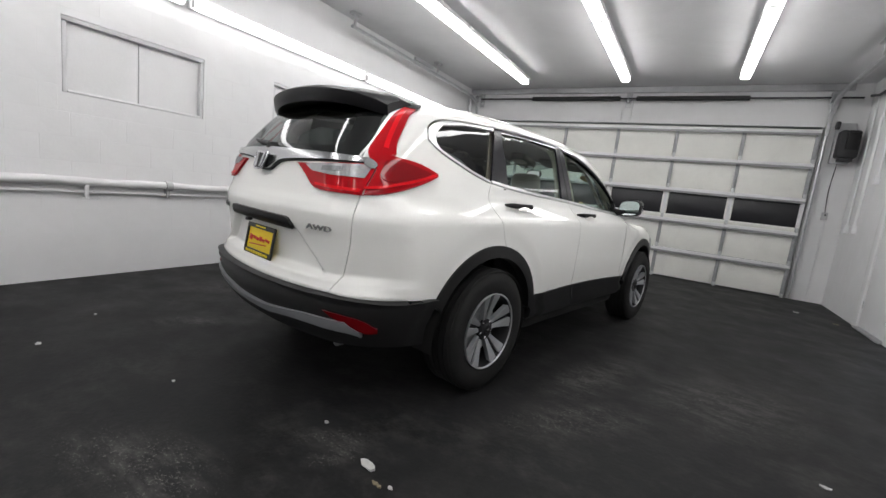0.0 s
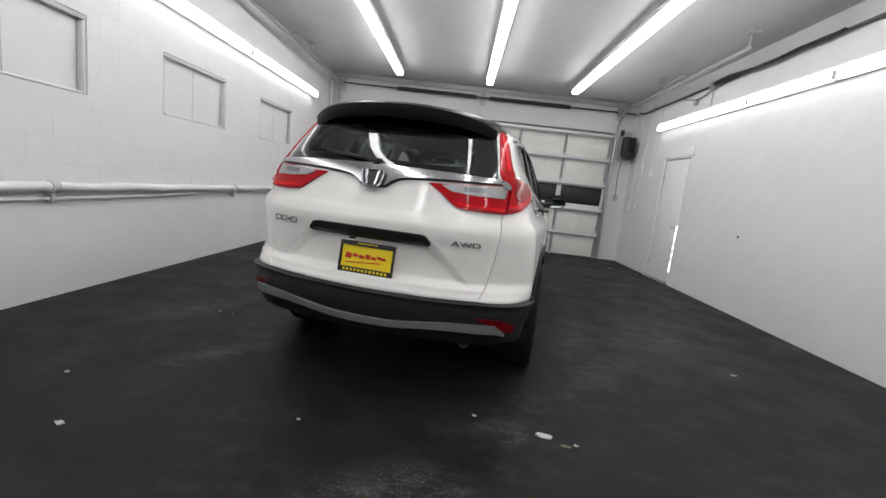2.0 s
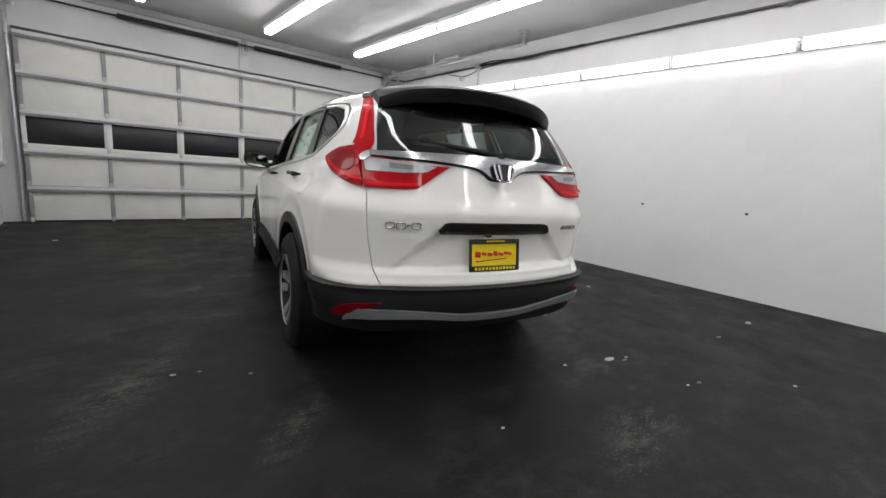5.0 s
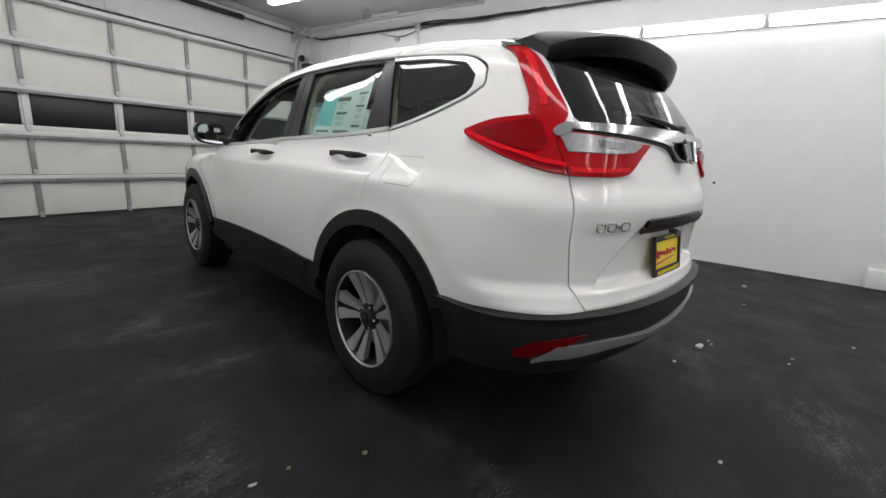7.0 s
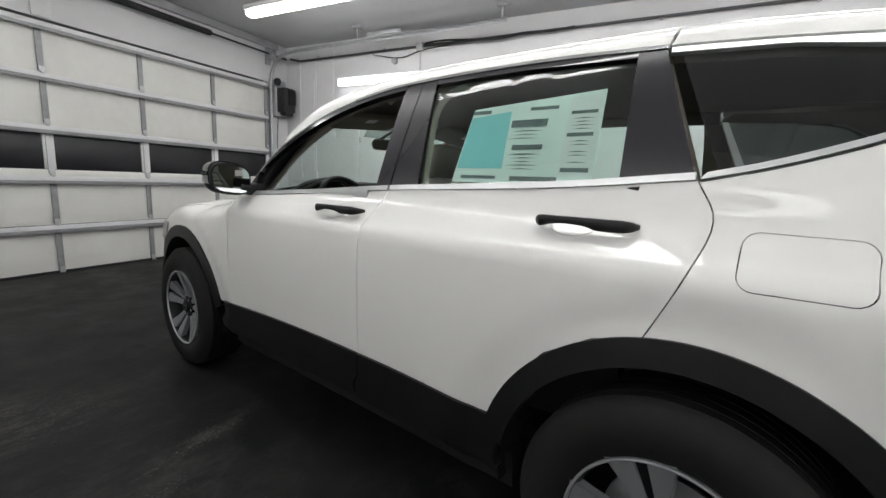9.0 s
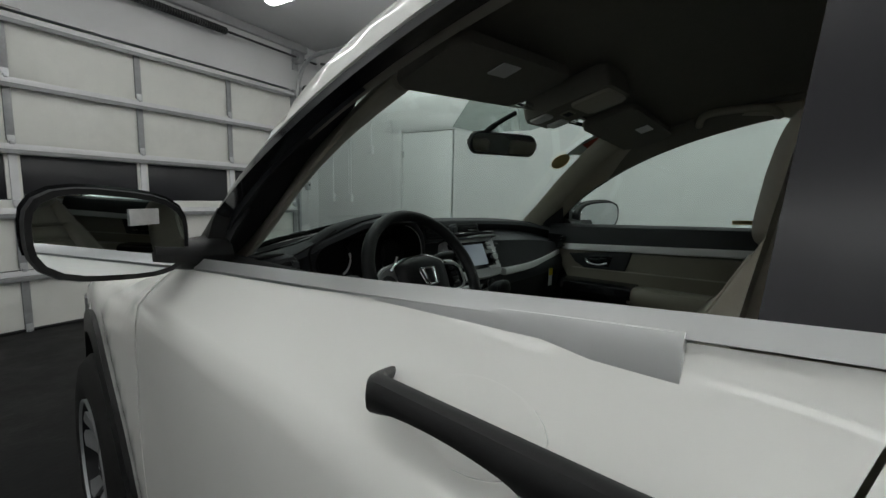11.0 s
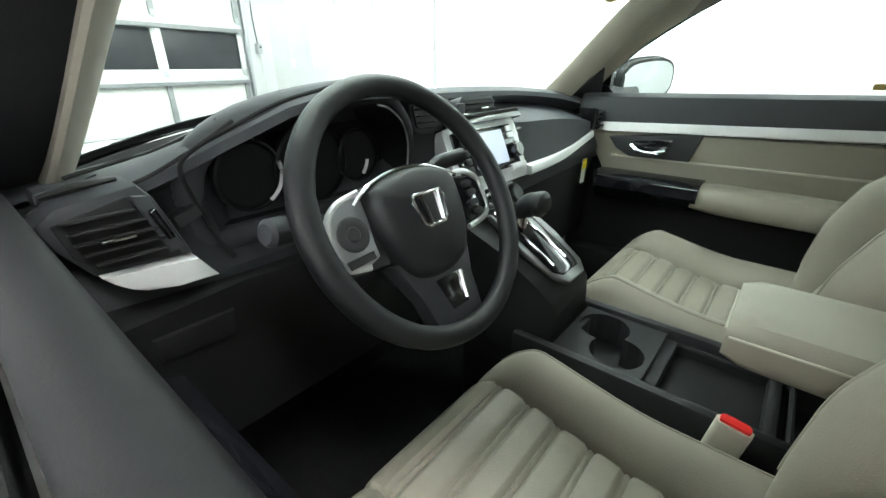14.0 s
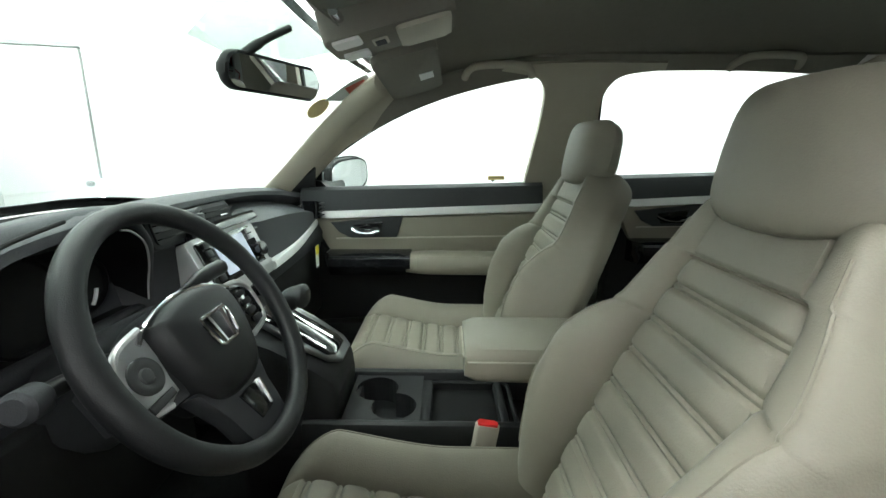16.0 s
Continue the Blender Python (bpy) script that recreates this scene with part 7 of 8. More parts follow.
def seat(cx, half=0.245):
    pitch = 0.0545
    # cushion, from the front edge backwards
    ribs = [1.708 - pitch * k for k in range(9)]
    ys = sorted({*np.linspace(1.25, 1.72, 40).round(4), 1.778, 1.777, 1.774, 1.769, 1.762, 1.753, 1.743, 1.732, *[r + d for r in ribs for d in (-0.012, -0.008, -0.0045, -0.002, 0, 0.002, 0.0045, 0.008, 0.012)]}, reverse=True)
    seam_at = 0.136
    xs = sorted({*np.linspace(0, seam_at - 0.006, 9).round(4), seam_at - 0.003, seam_at, seam_at + 0.002, *(seam_at + (half - seam_at) * np.array([0.05, 0.1, 0.17, 0.25, 0.34, 0.44, 0.55, 0.66, 0.76, 0.85, 0.92, 0.97, 1.0])).round(4)})
    xs = [-x for x in xs[:0:-1]] + xs
    rings, tops = [], []
    for y in ys:
        t = (1.778 - y) / 0.52
        front = math.sqrt(max(0.0, 1 - (1 - min(1, t * 8.0)) ** 2))
        base = 0.668 + 0.042 * float(step(0.62, 0.05, np.array(t)))
        high = 0.052 * float(step(0.04, 0.22, np.array(t)))
        pinch = 1 - 0.07 * (1 - min(1, t * 5)) ** 2
        top, bot = [], []
        for x in xs:
            ax = abs(x)
            if ax <= seam_at:
                z = base + pleats(y, ribs) * (1 if 1.27 < y < 1.725 else 0.4) + groove(ax - seam_at, 0.006, 0.012)
            else:
                z = base - 0.010 + roll((ax - seam_at) / (half - seam_at), high + 0.010, 0.085)
            z = 0.575 + (z - 0.575) * (0.25 + 0.75 * front)
            top.append((cx + x * pinch, y, z))
            bot.append((cx + x * pinch * 0.97, min(y, 1.755), 0.545 - 0.04 * min(1, t)))
        rings.append(top + bot[::-1])
        tops.append(top)
    c = loft("seat", rings, BEIGE, car, "beige leather front seat with horizontal pleats")
    lift = Vector((0, 0, 0.0008))
    for i in (xs.index(-seam_at), xs.index(seam_at)):
        part("side_seam", tube(bmesh.new(), [Vector(tp[i]) + lift for y, tp in zip(ys, tops) if 1.30 < y < 1.735], 0.0022, 6), SEAM, c, "sewn seam")
    for sx in (-1, 1):
        k = min(range(len(xs)), key=lambda n: abs(xs[n] - sx * (seam_at + 0.60 * (half - seam_at))))
        part("piping", tube(bmesh.new(), [Vector(tp[k]) for y, tp in zip(ys, tops) if 1.32 < y < 1.745], 0.0022, 6), BEIGE, c)
    # backrest: v from the seat upwards along a leaning line
    foot, head = Vector((cx, 1.272, 0.66)), Vector((cx, 1.034, 1.205))
    up = head - foot
    H = up.length
    up.normalize()
    fwd = Vector((0, up.z, -up.y))
    top_v = 0.476
    bribs = [top_v - 0.047 - 0.0585 * k for k in range(8)]
    vs = sorted({*np.linspace(0, H, 44).round(4), H - 0.002, H - 0.006, H - 0.012, H - 0.02, top_v - 0.006, top_v - 0.003, top_v, top_v + 0.003, top_v + 0.006,
                 *[r + d for r in bribs for d in (-0.012, -0.008, -0.0045, -0.002, 0, 0.002, 0.0045, 0.008, 0.012)]})
    wide = spline([0, 0.08, 0.16, 0.26, 0.385, 0.48, 0.55, H], [0.200, 0.228, half, half - 0.004, 0.212, 0.172, 0.142, 0.105])
    swell = spline([0, 0.1, 0.2, 0.26, 0.32, 0.385, 0.5, H], [0.030, 0.062, 0.082, 0.082, 0.060, 0.022, 0.016, 0.012])
    inset = spline([0, 0.15, 0.30, 0.40, 0.46, 0.478, top_v, H], [0.120, 0.130, 0.128, 0.116, 0.106, 0.100, 0.092, 0.08])
    bs = [0.0, 0.02, 0.05, 0.1, 0.17, 0.25, 0.34, 0.44, 0.55, 0.66, 0.76, 0.85, 0.92, 0.97, 1.0]
    ins = [0.0, 0.15, 0.3, 0.45, 0.6, 0.75, 0.86, 0.93, 0.965]
    cols = [(1, -1, b) for b in bs[::-1]] + [(0, -1, q) for q in ins[:0:-1]] + [(0, 1, q) for q in ins] + [(1, 1, b) for b in bs]
    rings, fronts = [], []
    for v in vs:
        hw, iw = float(wide(v)), float(inset(v))
        topr = math.sqrt(max(0.0, 1 - max(0, (v - (H - 0.045)) / 0.045) ** 2))
        high = float(swell(v))
        fr, bk = [], []
        for outer, sx, q in cols:
            x = sx * (iw + (hw - iw) * q) if outer else sx * iw * q
            if outer:
                d = 0.050 + roll(q, high, 0.055) + groove((hw - iw) * q, 0.006, 0.010 if v < top_v else 0.0)
                if v > 0.30:
                    d += groove((v - 0.372) + 0.9 * (abs(x) - iw) ** 1.5, 0.004, 0.005)
            elif v < top_v:
                d = 0.050 + pleats(v, bribs) + groove(iw * (1 - q), 0.006, 0.010)
            else:
                d = 0.056
            d += groove(v - top_v, 0.004, 0.009) * (1 if not outer else 0)
            p = foot + up * v + Vector((x, 0, 0))
            edge = 1 - (q ** 3 if outer else 0)
            fr.append(p + fwd * (-0.03 + (d + 0.03) * (0.25 + 0.75 * topr)))
            bk.append(p - fwd * (0.02 + 0.06 * edge * topr))
        rings.append(fr + bk[::-1])
        fronts.append((v, fr))
    loft("backrest", rings, BEIGE, c, "pleated leather backrest")
    left, right = len(bs) - 1, len(cols) - len(bs)
    for i in (left, right):
        part("back_seam", tube(bmesh.new(), [fr[i] + fwd * 0.0008 for v, fr in fronts if 0.03 < v < top_v - 0.002], 0.0022, 6), SEAM, c, "sewn seam")
        k = i + (8 if i == right else -8)
        part("piping", tube(bmesh.new(), [fr[k] for v, fr in fronts if 0.05 < v < H - 0.06], 0.0022, 6), BEIGE, c)
    part("back_seam", tube(bmesh.new(), [p + fwd * 0.0008 for v, fr in fronts if abs(v - top_v) < 1e-6 for p in fr[left:right + 1]], 0.0022, 6), SEAM, c, "sewn seam")
    # headrest: a broad front face, rounded edges and a thinner back
    rings = []
    for k in range(17):
        b = -math.pi / 2 + math.pi * k / 16
        sb, cb = math.sin(b), max(0.0, math.cos(b))
        sz = math.copysign(abs(sb) ** 0.55, sb)
        ring = []
        for j in range(48):
            a = 2 * math.pi * j / 48
            ca, sa = math.cos(a), math.sin(a)
            q = cb ** 0.34
            x = math.copysign(abs(ca) ** 0.52, ca) * q * (0.130 - 0.004 * sz)
            y = math.copysign(abs(sa) ** 0.72, sa) * q * (0.056 - 0.004 * sz)
            sag = 0.014 * (1 - (x / 0.13) ** 2) if sz < 0 else 0.0
            ring.append((cx + x, 1.070 + y - 0.012 * sz - 0.018 * (x / 0.13) ** 2 * (1 if sa > 0 else 0.3), 1.262 + 0.080 * sz - sag + (0.35 * min(0.0, y) if sz > 0 else 0.0)))
        rings.append(ring)
    loft("headrest", rings, BEIGE, c, "beige leather headrest")
    for sx in (-1, 1):
        part("headrest_post", tube(bmesh.new(), [(cx + sx * 0.06, 1.05, 1.15), (cx + sx * 0.06, 1.06, 1.22)], 0.007, 8), CHROME, c)
    part("seat_base", boxed((cx, 1.50, 0.49), (0.44, 0.46, 0.12), 0.02), DASH, c)
    return c


seat(0.37)
seat(-0.382)


def rear_bench():
    rings = []
    for x in np.linspace(-0.66, 0.66, 25):
        e = math.sqrt(max(0, 1 - (abs(x) / 0.665) ** 8))
        rings.append([(x, 0.62, 0.50), (x, 0.60, 0.50 + 0.15 * e), (x, 0.52, 0.50 + 0.19 * e), (x, 0.20, 0.50 + 0.16 * e), (x, 0.13, 0.62 + 0.05 * e), (x, 0.02, 1.06), (x, -0.02, 1.10 * 1.0), (x, -0.08, 1.09), (x, -0.06, 0.9), (x, 0.02, 0.5)])
    b = loft("rear_bench", rings, BEIGE, car, "beige leather rear bench")
    for x in (-0.38, 0.0, 0.38):
        bm = boxed((x, -0.045, 1.16), (0.24, 0.09, 0.13 if x else 0.09), 0.035, None, 3)
        part("headrest", bm, BEIGE, b)
    part("cargo_cover", boxed((0, -0.42, 0.95), (1.16, 0.5, 0.02), 0.008), DASH, car)


rear_bench()


# ---- steering wheel ----
SW = Matrix.Translation((-0.36, 1.779, 1.034)) @ Matrix.Rotation(radians(90 - 31), 4, "X") @ Matrix.Scale(0.93, 4)


HUB = SW @ Matrix.Translation((-0.004, -0.010, -0.024))


def steering():
    """Local axes: x to the right, y up the rim, z towards the driver."""
    bm = bmesh.new()
    n, k = 96, 16
    rings = []
    for i in range(n):
        a = 2 * math.pi * i / n
        c = Vector((0.181 * math.cos(a), 0.181 * math.sin(a), 0))
        out = Vector((math.cos(a), math.sin(a), 0))
        seamk = min(abs(((math.degrees(a) - d + 180) % 360) - 180) for d in (20, 160, 235, 305))
        w = 1.0 - (0.05 if seamk < 1.9 else 0)
        thick = 0.0165 + 0.0015 * math.cos(2 * (a - math.pi / 2)) * -1
        rings.append([bm.verts.new(SW @ (c + (out * thick * 1.0 * math.cos(2 * math.pi * j / k) + Vector((0, 0, 1)) * 0.0155 * math.sin(2 * math.pi * j / k)) * w)) for j in range(k)])
    for i in range(n):
        for j in range(k):
            bm.faces.new((rings[i][j], rings[i][(j + 1) % k], rings[(i + 1) % n][(j + 1) % k], rings[(i + 1) % n][j]))
    w = part("steering_wheel", bm, LEATHER, car, "black steering wheel with silver spoke trim")
    pad = [(-0.080, 0.052), (-0.045, 0.066), (0, 0.071), (0.045, 0.066), (0.080, 0.052), (0.088, 0.025), (0.080, -0.025), (0.060, -0.066), (0.035, -0.083), (0, -0.088), (-0.035, -0.083), (-0.060, -0.066), (-0.080, -0.025), (-0.088, 0.025)]
    pad = [(v.x, v.y) for v in smooth_line([(a, b, 0) for a, b in pad + pad[:1]], 4)][:-1]
    bm = bmesh.new()
    rg = []
    for sc, z in ((1.0, -0.045), (1.0, 0.0), (0.985, 0.012), (0.93, 0.024), (0.80, 0.032), (0.5, 0.036), (0.2, 0.037)):
        rg.append([HUB @ Vector((x * sc, y * sc, z + 0.004 * (y + 0.08) / 0.15)) for x, y in [(a * 0.99, b) for a, b in pad]])
    loft("airbag_cover", rg, LEATHER, w, "black hub cover")
    part("hub", lathe(bmesh.new(), [(0.0, -0.10), (0.05, -0.10), (0.065, -0.05), (0.06, -0.02)], 24, "Z"), DASH, w).matrix_local = HUB
    # spokes
    for s in (-1, 1):
        sp = [(s * 0.070, 0.045), (s * 0.12, 0.040), (s * 0.172, 0.030), (s * 0.172, -0.022), (s * 0.13, -0.042), (s * 0.075, -0.045)]
        part("spoke", slab(bmesh.new(), sp, -0.018, 0.008, "z", HUB, 0.006), DASH, w, "black spoke")
        if s < 0:
            cl = [(-0.084, 0.055), (-0.120, 0.047), (-0.140, 0.031), (-0.149, -0.002), (-0.143, -0.027), (-0.108, -0.036), (-0.090, -0.030), (-0.092, 0.02)]
            part("button_panel", slab(bmesh.new(), cl, 0.002, 0.013, "z", HUB, 0.004), SATIN, w, "satin silver button panel")
        else:
            cl = [(0.094, 0.038), (0.140, 0.034), (0.154, 0.020), (0.152, -0.022), (0.100, -0.036), (0.090, -0.02)]
            part("button_panel", slab(bmesh.new(), cl, 0.006, 0.012, "z", HUB, 0.003), GLOSS_BLACK, w, "black button panel")
            ln = [Vector((0.086, 0.047, 0.013)), Vector((0.130, 0.045, 0.011)), Vector((0.158, 0.028, 0.008)), Vector((0.161, 0.005, 0.007)), Vector((0.155, -0.024, 0.007)), Vector((0.138, -0.036, 0.008)), Vector((0.092, -0.042, 0.010))]
            part("spoke_trim", tube(bmesh.new(), [HUB @ p for p in smooth_line(ln, 4)], 0.0042, 8), WET_CHROME, w, "chrome trim")
        if s < 0:
            part("control_pad", lathe(bmesh.new(), [(0.0225, 0.013), (0.0225, 0.016), (0.020, 0.0175), (0.013, 0.0175), (0.010, 0.0155), (0.008, 0.0175), (0.0, 0.018)], 32, "Z", (-0.118, 0.007, 0)), PAD_GREY, w).matrix_local = HUB
            part("button", slab(bmesh.new(), [(-0.142, -0.022), (-0.100, -0.020), (-0.100, -0.030), (-0.140, -0.033)], 0.012, 0.017, "z", HUB, 0.002), PAD_GREY, w)
            edge = [Vector((-0.086, 0.056, 0.012)), Vector((-0.121, 0.048, 0.010)), Vector((-0.142, 0.031, 0.009)), Vector((-0.151, -0.002, 0.008)), Vector((-0.145, -0.029, 0.008)), Vector((-0.110, -0.038, 0.010))]
            part("spoke_trim", tube(bmesh.new(), [HUB @ p for p in smooth_line(edge, 4)], 0.0040, 8), LAMP_SILVER, w, "silver trim")
        else:
            for i in range(4):
                part("button", slab(bmesh.new(), rounded(0.022, 0.010, 0.003), 0.012, 0.017, "z", HUB @ Matrix.Translation((0.120 + 0.003 * (i % 2), 0.024 - 0.016 * i, 0)), 0.002), CLUSTER, w)
    arch = smooth_line([(-0.100, 0.040, 0.013), (-0.078, 0.055, 0.015), (-0.042, 0.0665, 0.017), (0, 0.071, 0.018), (0.042, 0.0665, 0.017), (0.078, 0.055, 0.015), (0.105, 0.043, 0.013)], 5)
    part("spoke_trim", tube(bmesh.new(), [HUB @ p for p in arch], 0.0034, 8), CHROME, w, "silver trim")
    low = [(-0.082, -0.048), (0.082, -0.048), (0.056, -0.105), (0.046, -0.135), (0.052, -0.166), (-0.052, -0.166), (-0.042, -0.135), (-0.054, -0.105)]
    part("spoke", slab(bmesh.new(), low, -0.016, 0.010, "z", HUB, 0.006), DASH, w, "black spoke")
    part("spoke_insert", slab(bmesh.new(), [(-0.020, -0.092), (0.034, -0.092), (0.026, -0.140), (-0.008, -0.140)], 0.008, 0.013, "z", HUB, 0.002), GLOSS_BLACK, w)
    part("spoke_trim", tube(bmesh.new(), [HUB @ Vector((0.030, -0.094, 0.013)), HUB @ Vector((0.022, -0.134, 0.013))], 0.004, 8), CHROME, w)
    # plain badge
    e = [(-0.026, 0.022), (0.026, 0.022), (0.030, 0.014), (0.023, -0.018), (0.015, -0.023), (-0.015, -0.023), (-0.023, -0.018), (-0.030, 0.014)]
    EM = HUB @ Matrix.Translation((0.0, 0.004, 0.040))
    bm = bmesh.new()
    lp = [EM @ Vector((x, y, 0)) for x, y in e]
    tube(bm, lp + lp[:1], 0.0028, 8, False)
    for s in (-1, 1):
        tube(bm, [EM @ Vector((s * 0.017, 0.020, 0)), EM @ Vector((s * 0.011, -0.020, 0))], [0.0055, 0.004], 8)
    part("wheel_badge", bm, CHROME, w, "chrome badge")
    # column and stalks
    c = part("steering_column", tube(bmesh.new(), [SW @ Vector((0, 0, -0.06)), SW @ Vector((0, 0.0, -0.22))], [0.062, 0.075], 16), DASH, car, "black steering column shroud")
    part("stalk", tube(bmesh.new(), smooth_line([(-0.40, 1.875, 1.010), (-0.47, 1.868, 1.020), (-0.515, 1.862, 1.026)], 4), [0.009] * 5 + [0.010] * 4, 10), CLAD, c, "black indicator stalk")
    part("stalk_knob", tube(bmesh.new(), [(-0.505, 1.864, 1.024), (-0.512, 1.863, 1.025), (-0.535, 1.858, 1.028), (-0.540, 1.857, 1.029)], [0.012, 0.017, 0.017, 0.012], 16), DASH_SOFT, c, "dark grey knob")
    part("stalk", tube(bmesh.new(), smooth_line([(-0.32, 1.875, 1.03), (-0.23, 1.868, 1.055), (-0.175, 1.860, 1.062)], 4), [0.009] * 4 + [0.013] * 5, 10), CLAD, c, "black wiper stalk")


steering()


# ---- roof fittings ----
def cabin_mirror():
    m = Matrix.Translation((-0.012, 1.80, 1.390)) @ Matrix.Rotation(radians(-24), 4, "Z") @ Matrix.Rotation(radians(8), 4, "X")
    h = part("cabin_mirror", slab(bmesh.new(), rounded(0.232, 0.066, 0.026, 6), 0.0, 0.022, "y", m, 0.008), CLAD, car, "black rear-view mirror")
    part("mirror_glass", slab(bmesh.new(), rounded(0.220, 0.055, 0.022, 6), -0.002, 0.001, "y", m), MIRROR, h, "mirror glass")
    part("mirror_arm", tube(bmesh.new(), smooth_line([(-0.075, 1.835, 1.405), (-0.060, 1.842, 1.420), (-0.030, 1.815, 1.452), (0.010, 1.779, 1.484)], 4), [0.009] * 8 + [0.007] * 5, 10), CLAD, h)


cabin_mirror()


def overhead():
    m = Matrix.Translation((-0.01, 1.585, 1.492)) @ Matrix.Rotation(radians(-15), 4, "X")
    o = part("overhead_console", slab(bmesh.new(), rounded(0.15, 0.24, 0.02), -0.028, 0.03, "z", m, 0.008), HEADLINER, car, "grey overhead console with map lights")
    for s in (-1, 1):
        part("map_light", slab(bmesh.new(), rounded(0.045, 0.05, 0.006), -0.033, -0.026, "z", m @ Matrix.Translation((s * 0.045, 0.08, 0)), 0.002), WHITE_PRINT, o, "clear map light")
    part("microphone_grille", slab(bmesh.new(), rounded(0.04, 0.03, 0.004), -0.031, -0.026, "z", m @ Matrix.Translation((0, 0.025, 0)), 0.002), BEIGE_TRIM, o)
    for i in range(4):
        part("grille_slot", slab(bmesh.new(), rounded(0.004, 0.02, 0.001), -0.033, -0.030, "z", m @ Matrix.Translation((-0.012 + 0.008 * i, 0.025, 0))), DASH, o)
    part("glasses_lid", slab(bmesh.new(), rounded(0.125, 0.10, 0.012), -0.036, -0.024, "z", m @ Matrix.Translation((0, -0.06, 0)), 0.006), BEIGE_TRIM, o)
    for s in (-1, 1):
        mv = Matrix.Translation((s * 0.39, 1.58, 1.474)) @ Matrix.Rotation(radians(-16), 4, "X") @ Matrix.Rotation(radians(s * 5), 4, "Y")
        v = part("sun_visor", slab(bmesh.new(), rounded(0.40, 0.165, 0.03), -0.018, 0.004, "z", mv, 0.008), HEADLINER, car, "grey sun visor folded up")
        part("visor_label", slab(bmesh.new(), rounded(0.06, 0.04, 0.002), -0.0200, -0.0175, "z", mv @ Matrix.Translation((s * 0.02, -0.04, 0))), WHITE_PRINT, v, "white warning label")
        part("visor_clip", lathe(bmesh.new(), [(0.0, -0.02), (0.008, -0.02), (0.008, 0.02), (0.0, 0.02)], 12, "X", (s * 0.13, 1.655, 1.468)), CHROME, v)


overhead()
# stickers on the windshield and the window label
on_screen = lambda pts: TP(pts)
panel("windshield_sticker", on_screen([(0.50 + 0.046 * math.cos(a), 1.884 + 0.032 * math.sin(a)) for a in [2 * math.pi * k / 20 for k in range(20)]]), "top", GOLD, car, off=-0.012, deep=0.001, gap=0.03, label="round gold sticker")
panel("windshield_sticker", on_screen([(0.487, 1.858), (0.492, 1.786), (0.511, 1.732), (0.605, 1.732), (0.576, 1.827)]), "top", STICKER, car, off=-0.012, deep=0.001, gap=0.03, label="white sticker with red mark")
panel("sticker_mark", on_screen([(0.505, 1.80), (0.532, 1.746), (0.598, 1.742), (0.570, 1.80)]), "top", STICKER_RED, car, off=-0.0145, deep=0.001, gap=0.03)
SHADE = glass_material("shade_band", (0.55, 0.60, 0.58))
panel("sensor_shade", on_screen([(-0.162, 1.885), (-0.018, 1.893), (0.179, 1.833), (0.25, 1.765), (0.0, 1.766), (-0.215, 1.768)]), "top", SHADE, car, off=-0.010, deep=0.001, gap=0.05, label="grey dotted shade behind the mirror")
lab = lambda pts: SP([(0.49 + a, 1.345 + b) for a, b in pts], -1)
st = panel("window_label", lab([(0.26, -0.155), (0.235, 0.085), (-0.195, 0.115), (-0.205, -0.155)]), "side", STICKER, car, -1, off=-0.018, deep=0.001, gap=0.05, label="pale printed price label inside the glass")
panel("label_block", lab([(0.25, -0.11), (0.235, 0.055), (0.09, 0.07), (0.08, -0.11)]), "side", STICKER_TEAL, st, -1, off=-0.0165, deep=0.0005, gap=0.05, label="teal print")
panel("label_column", lab([(-0.105, -0.125), (-0.098, 0.098), (-0.188, 0.104), (-0.197, -0.125)]), "side", WHITE_PRINT, st, -1, off=-0.0165, deep=0.0005, gap=0.05, label="white printed column")
BARS = [(0.20, 0.072, 0.07, 0.012), (0.02, 0.028, 0.12, 0.022), (-0.02, 0.072, 0.09, 0.010), (0.01, -0.045, 0.10, 0.014), (-0.145, 0.052, 0.075, 0.009), (-0.145, -0.012, 0.075, 0.010), (-0.15, -0.112, 0.08, 0.012),
        (-0.03, -0.140, 0.15, 0.014), (0.16, -0.138, 0.13, 0.010)]
BARS += [(0.02 + 0.006 * (k % 3), 0.005 - 0.011 * k, 0.10 - 0.012 * (k % 2), 0.003) for k in range(3)] + [(0.015, -0.066 - 0.011 * k, 0.11 - 0.02 * (k % 3), 0.003) for k in range(5)]
BARS += [(-0.147, 0.035 - 0.010 * k, 0.065 - 0.01 * (k % 2), 0.003) for k in range(4)] + [(-0.150, -0.03 - 0.010 * k, 0.06 - 0.008 * (k % 3), 0.003) for k in range(7)]
for a, b, w, h in BARS:
    panel("label_print", lab([(a - w / 2, b - h / 2), (a + w / 2, b - h / 2), (a + w / 2, b + h / 2), (a - w / 2, b + h / 2)]), "side", STICKER_INK, st, -1, off=-0.0155, deep=0.0005, gap=0.05, label="dark print bars")
panel("glass_sticker", SP([(1.318, 1.155), (1.255, 1.157), (1.255, 1.172), (1.318, 1.170)]), "side", GOLD, car, 1, off=-0.018, deep=0.001, gap=0.03, label="small tan sticker on the glass")
tag = part("glove_tag", slab(bmesh.new(), [(0.535, 0.86), (0.565, 0.86), (0.565, 0.935), (0.535, 0.935)], 1.923, 1.9245, "y"), WHITE_PRINT, car, "yellow and white hanging tag")
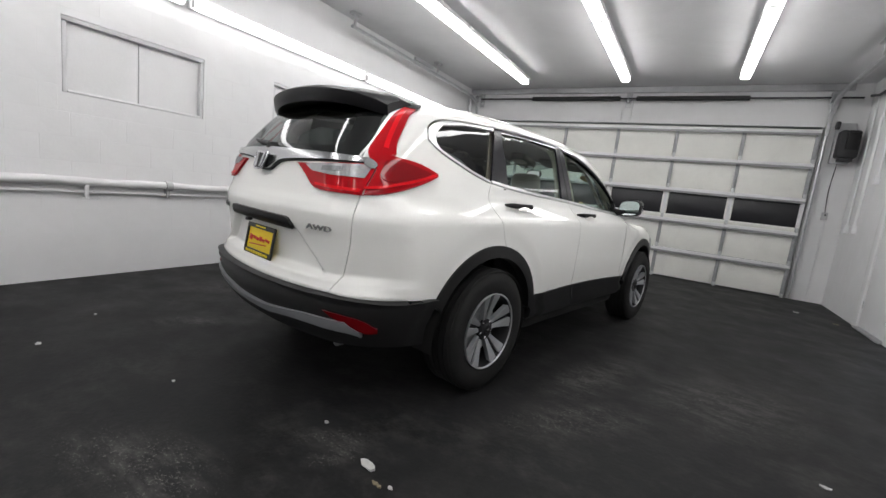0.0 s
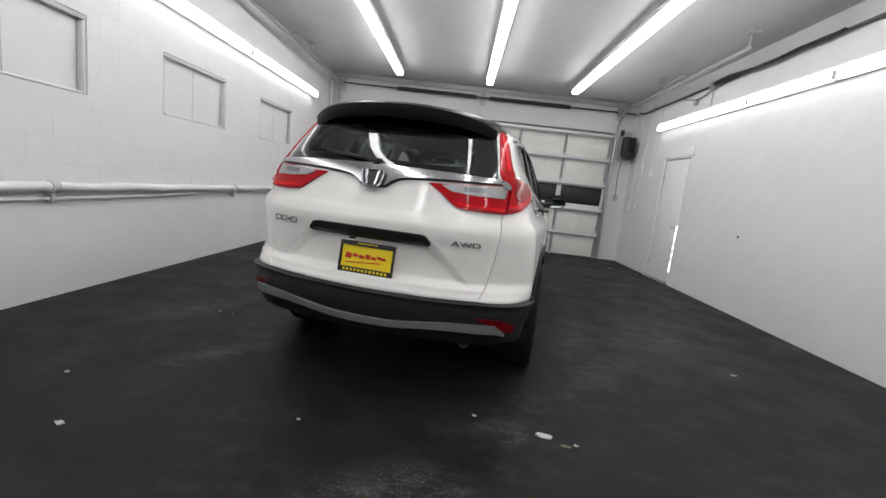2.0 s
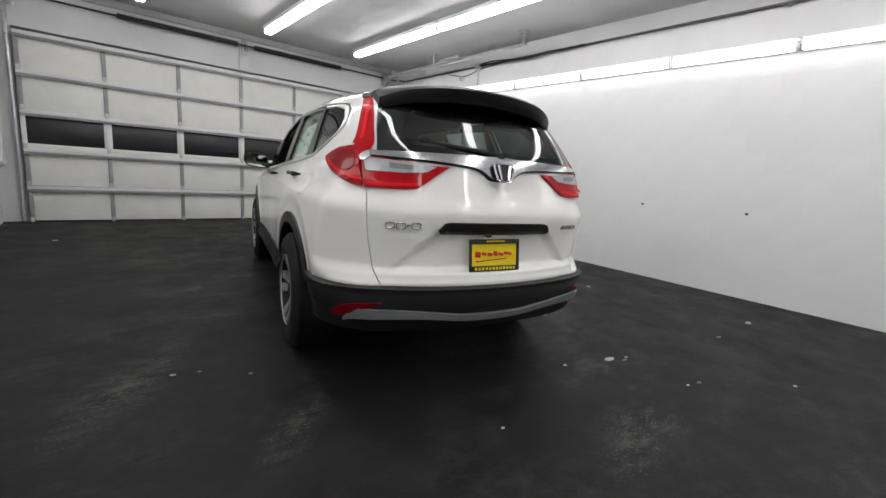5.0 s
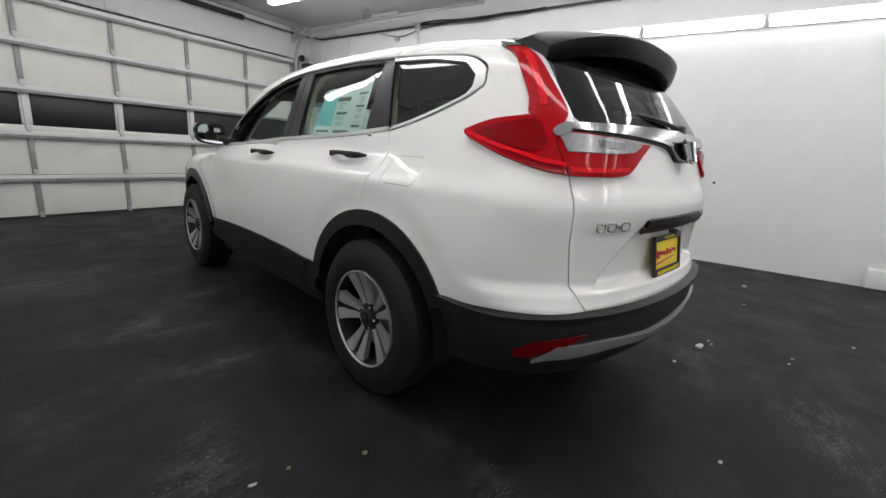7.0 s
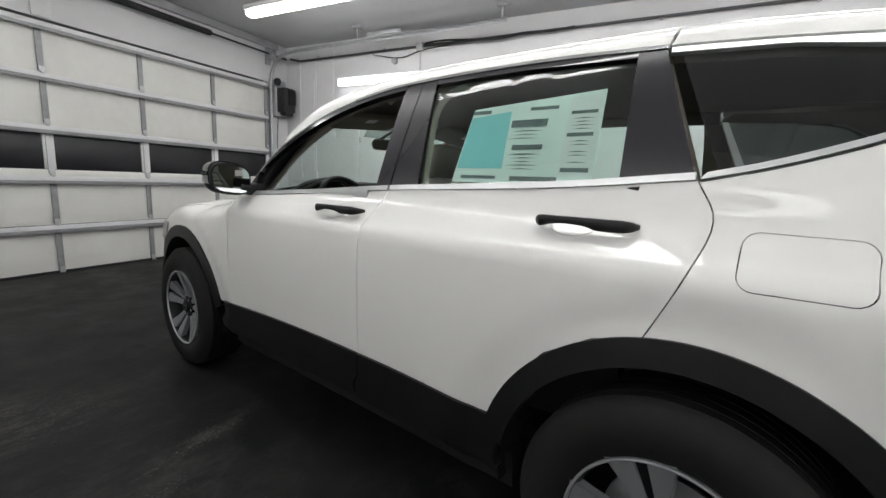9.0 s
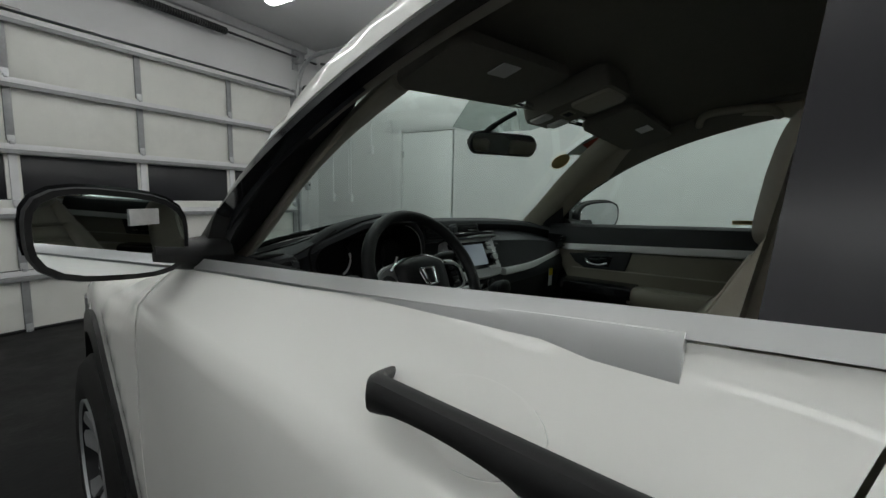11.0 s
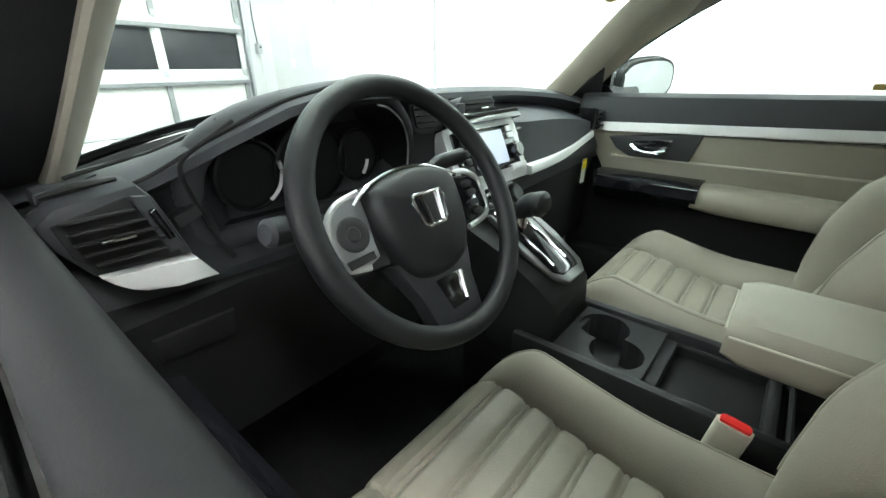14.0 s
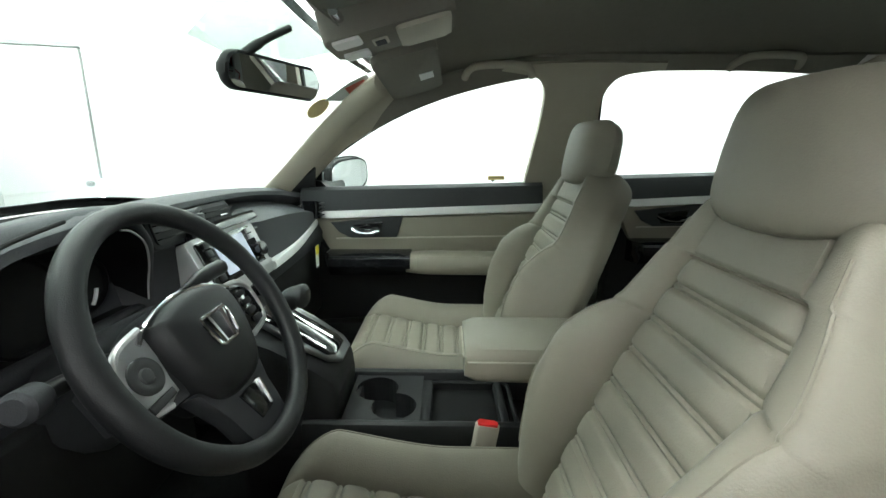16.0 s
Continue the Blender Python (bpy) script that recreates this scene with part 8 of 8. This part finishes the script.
part("tag_top", slab(bmesh.new(), [(0.535, 0.905), (0.565, 0.905), (0.565, 0.935), (0.535, 0.935)], 1.9215, 1.9228, "y"), YELLOW, tag)


# ---- block faces on the long walls ----
def block_mesh(w, h):
    bm = boxed((0, 0, 0), (0.008, w, h), 0.0007, None, 1)
    me = bpy.data.meshes.new("block")
    bm.to_mesh(me)
    bm.free()
    me.materials.append(WALL_PIECE)
    return me


def lay_blocks(wall_name, u, face, holes, near, seed):
    wall = bpy.data.objects[wall_name]
    rnd = random.Random(seed)
    shared = {}
    rest = bmesh.new()
    count = 0
    for r in range(16):
        z0 = 0.004 + r * 0.2032
        z1 = z0 + 0.2006
        v = V0 + 0.02 - (0.2032 if r % 2 else 0)
        while v < V1 - 0.03:
            a, b = max(v, V0 + 0.02), min(v + 0.4030, V1 - 0.02)
            v += 0.4064
            pieces = [(a, b)]
            for h in holes:
                if h[2] - 0.03 < z1 and h[3] + 0.03 > z0:
                    nxt = []
                    for p, q in pieces:
                        if q <= h[0] - 0.03 or p >= h[1] + 0.03:
                            nxt.append((p, q))
                        else:
                            if p < h[0] - 0.03:
                                nxt.append((p, h[0] - 0.03))
                            if q > h[1] + 0.03:
                                nxt.append((h[1] + 0.03, q))
                    pieces = nxt
            for p, q in pieces:
                if q - p < 0.05:
                    continue
                key = (round(q - p, 2), 0.2)
                at = (u + face * (-0.0034 + 0.0003 * rnd.random()), (p + q) / 2, (z0 + z1) / 2)
                if near[0] < (p + q) / 2 < near[1] and 0.3 < z0 < 2.5 and count < 290:
                    if key not in shared:
                        shared[key] = block_mesh(key[0], 0.2)
                    ob = new("block", shared[key])
                    ob.parent = wall
                    ob.location = at
                    count += 1
                else:
                    box(rest, at, (0.008, q - p, 0.2))
    ob = part("block_rest", rest, WALL, wall, "", False)
    tagged(ob, "painted wall blocks", kind="stuff")


lay_blocks("wall_west", U0, 1, NICHES, (-2.9, 6.0), 1)
lay_blocks("wall_east", U1, -1, [(DOOR[0] - 0.12, DOOR[1] + 0.16, 0, 2.30)], (-2.9, 5.0), 2)
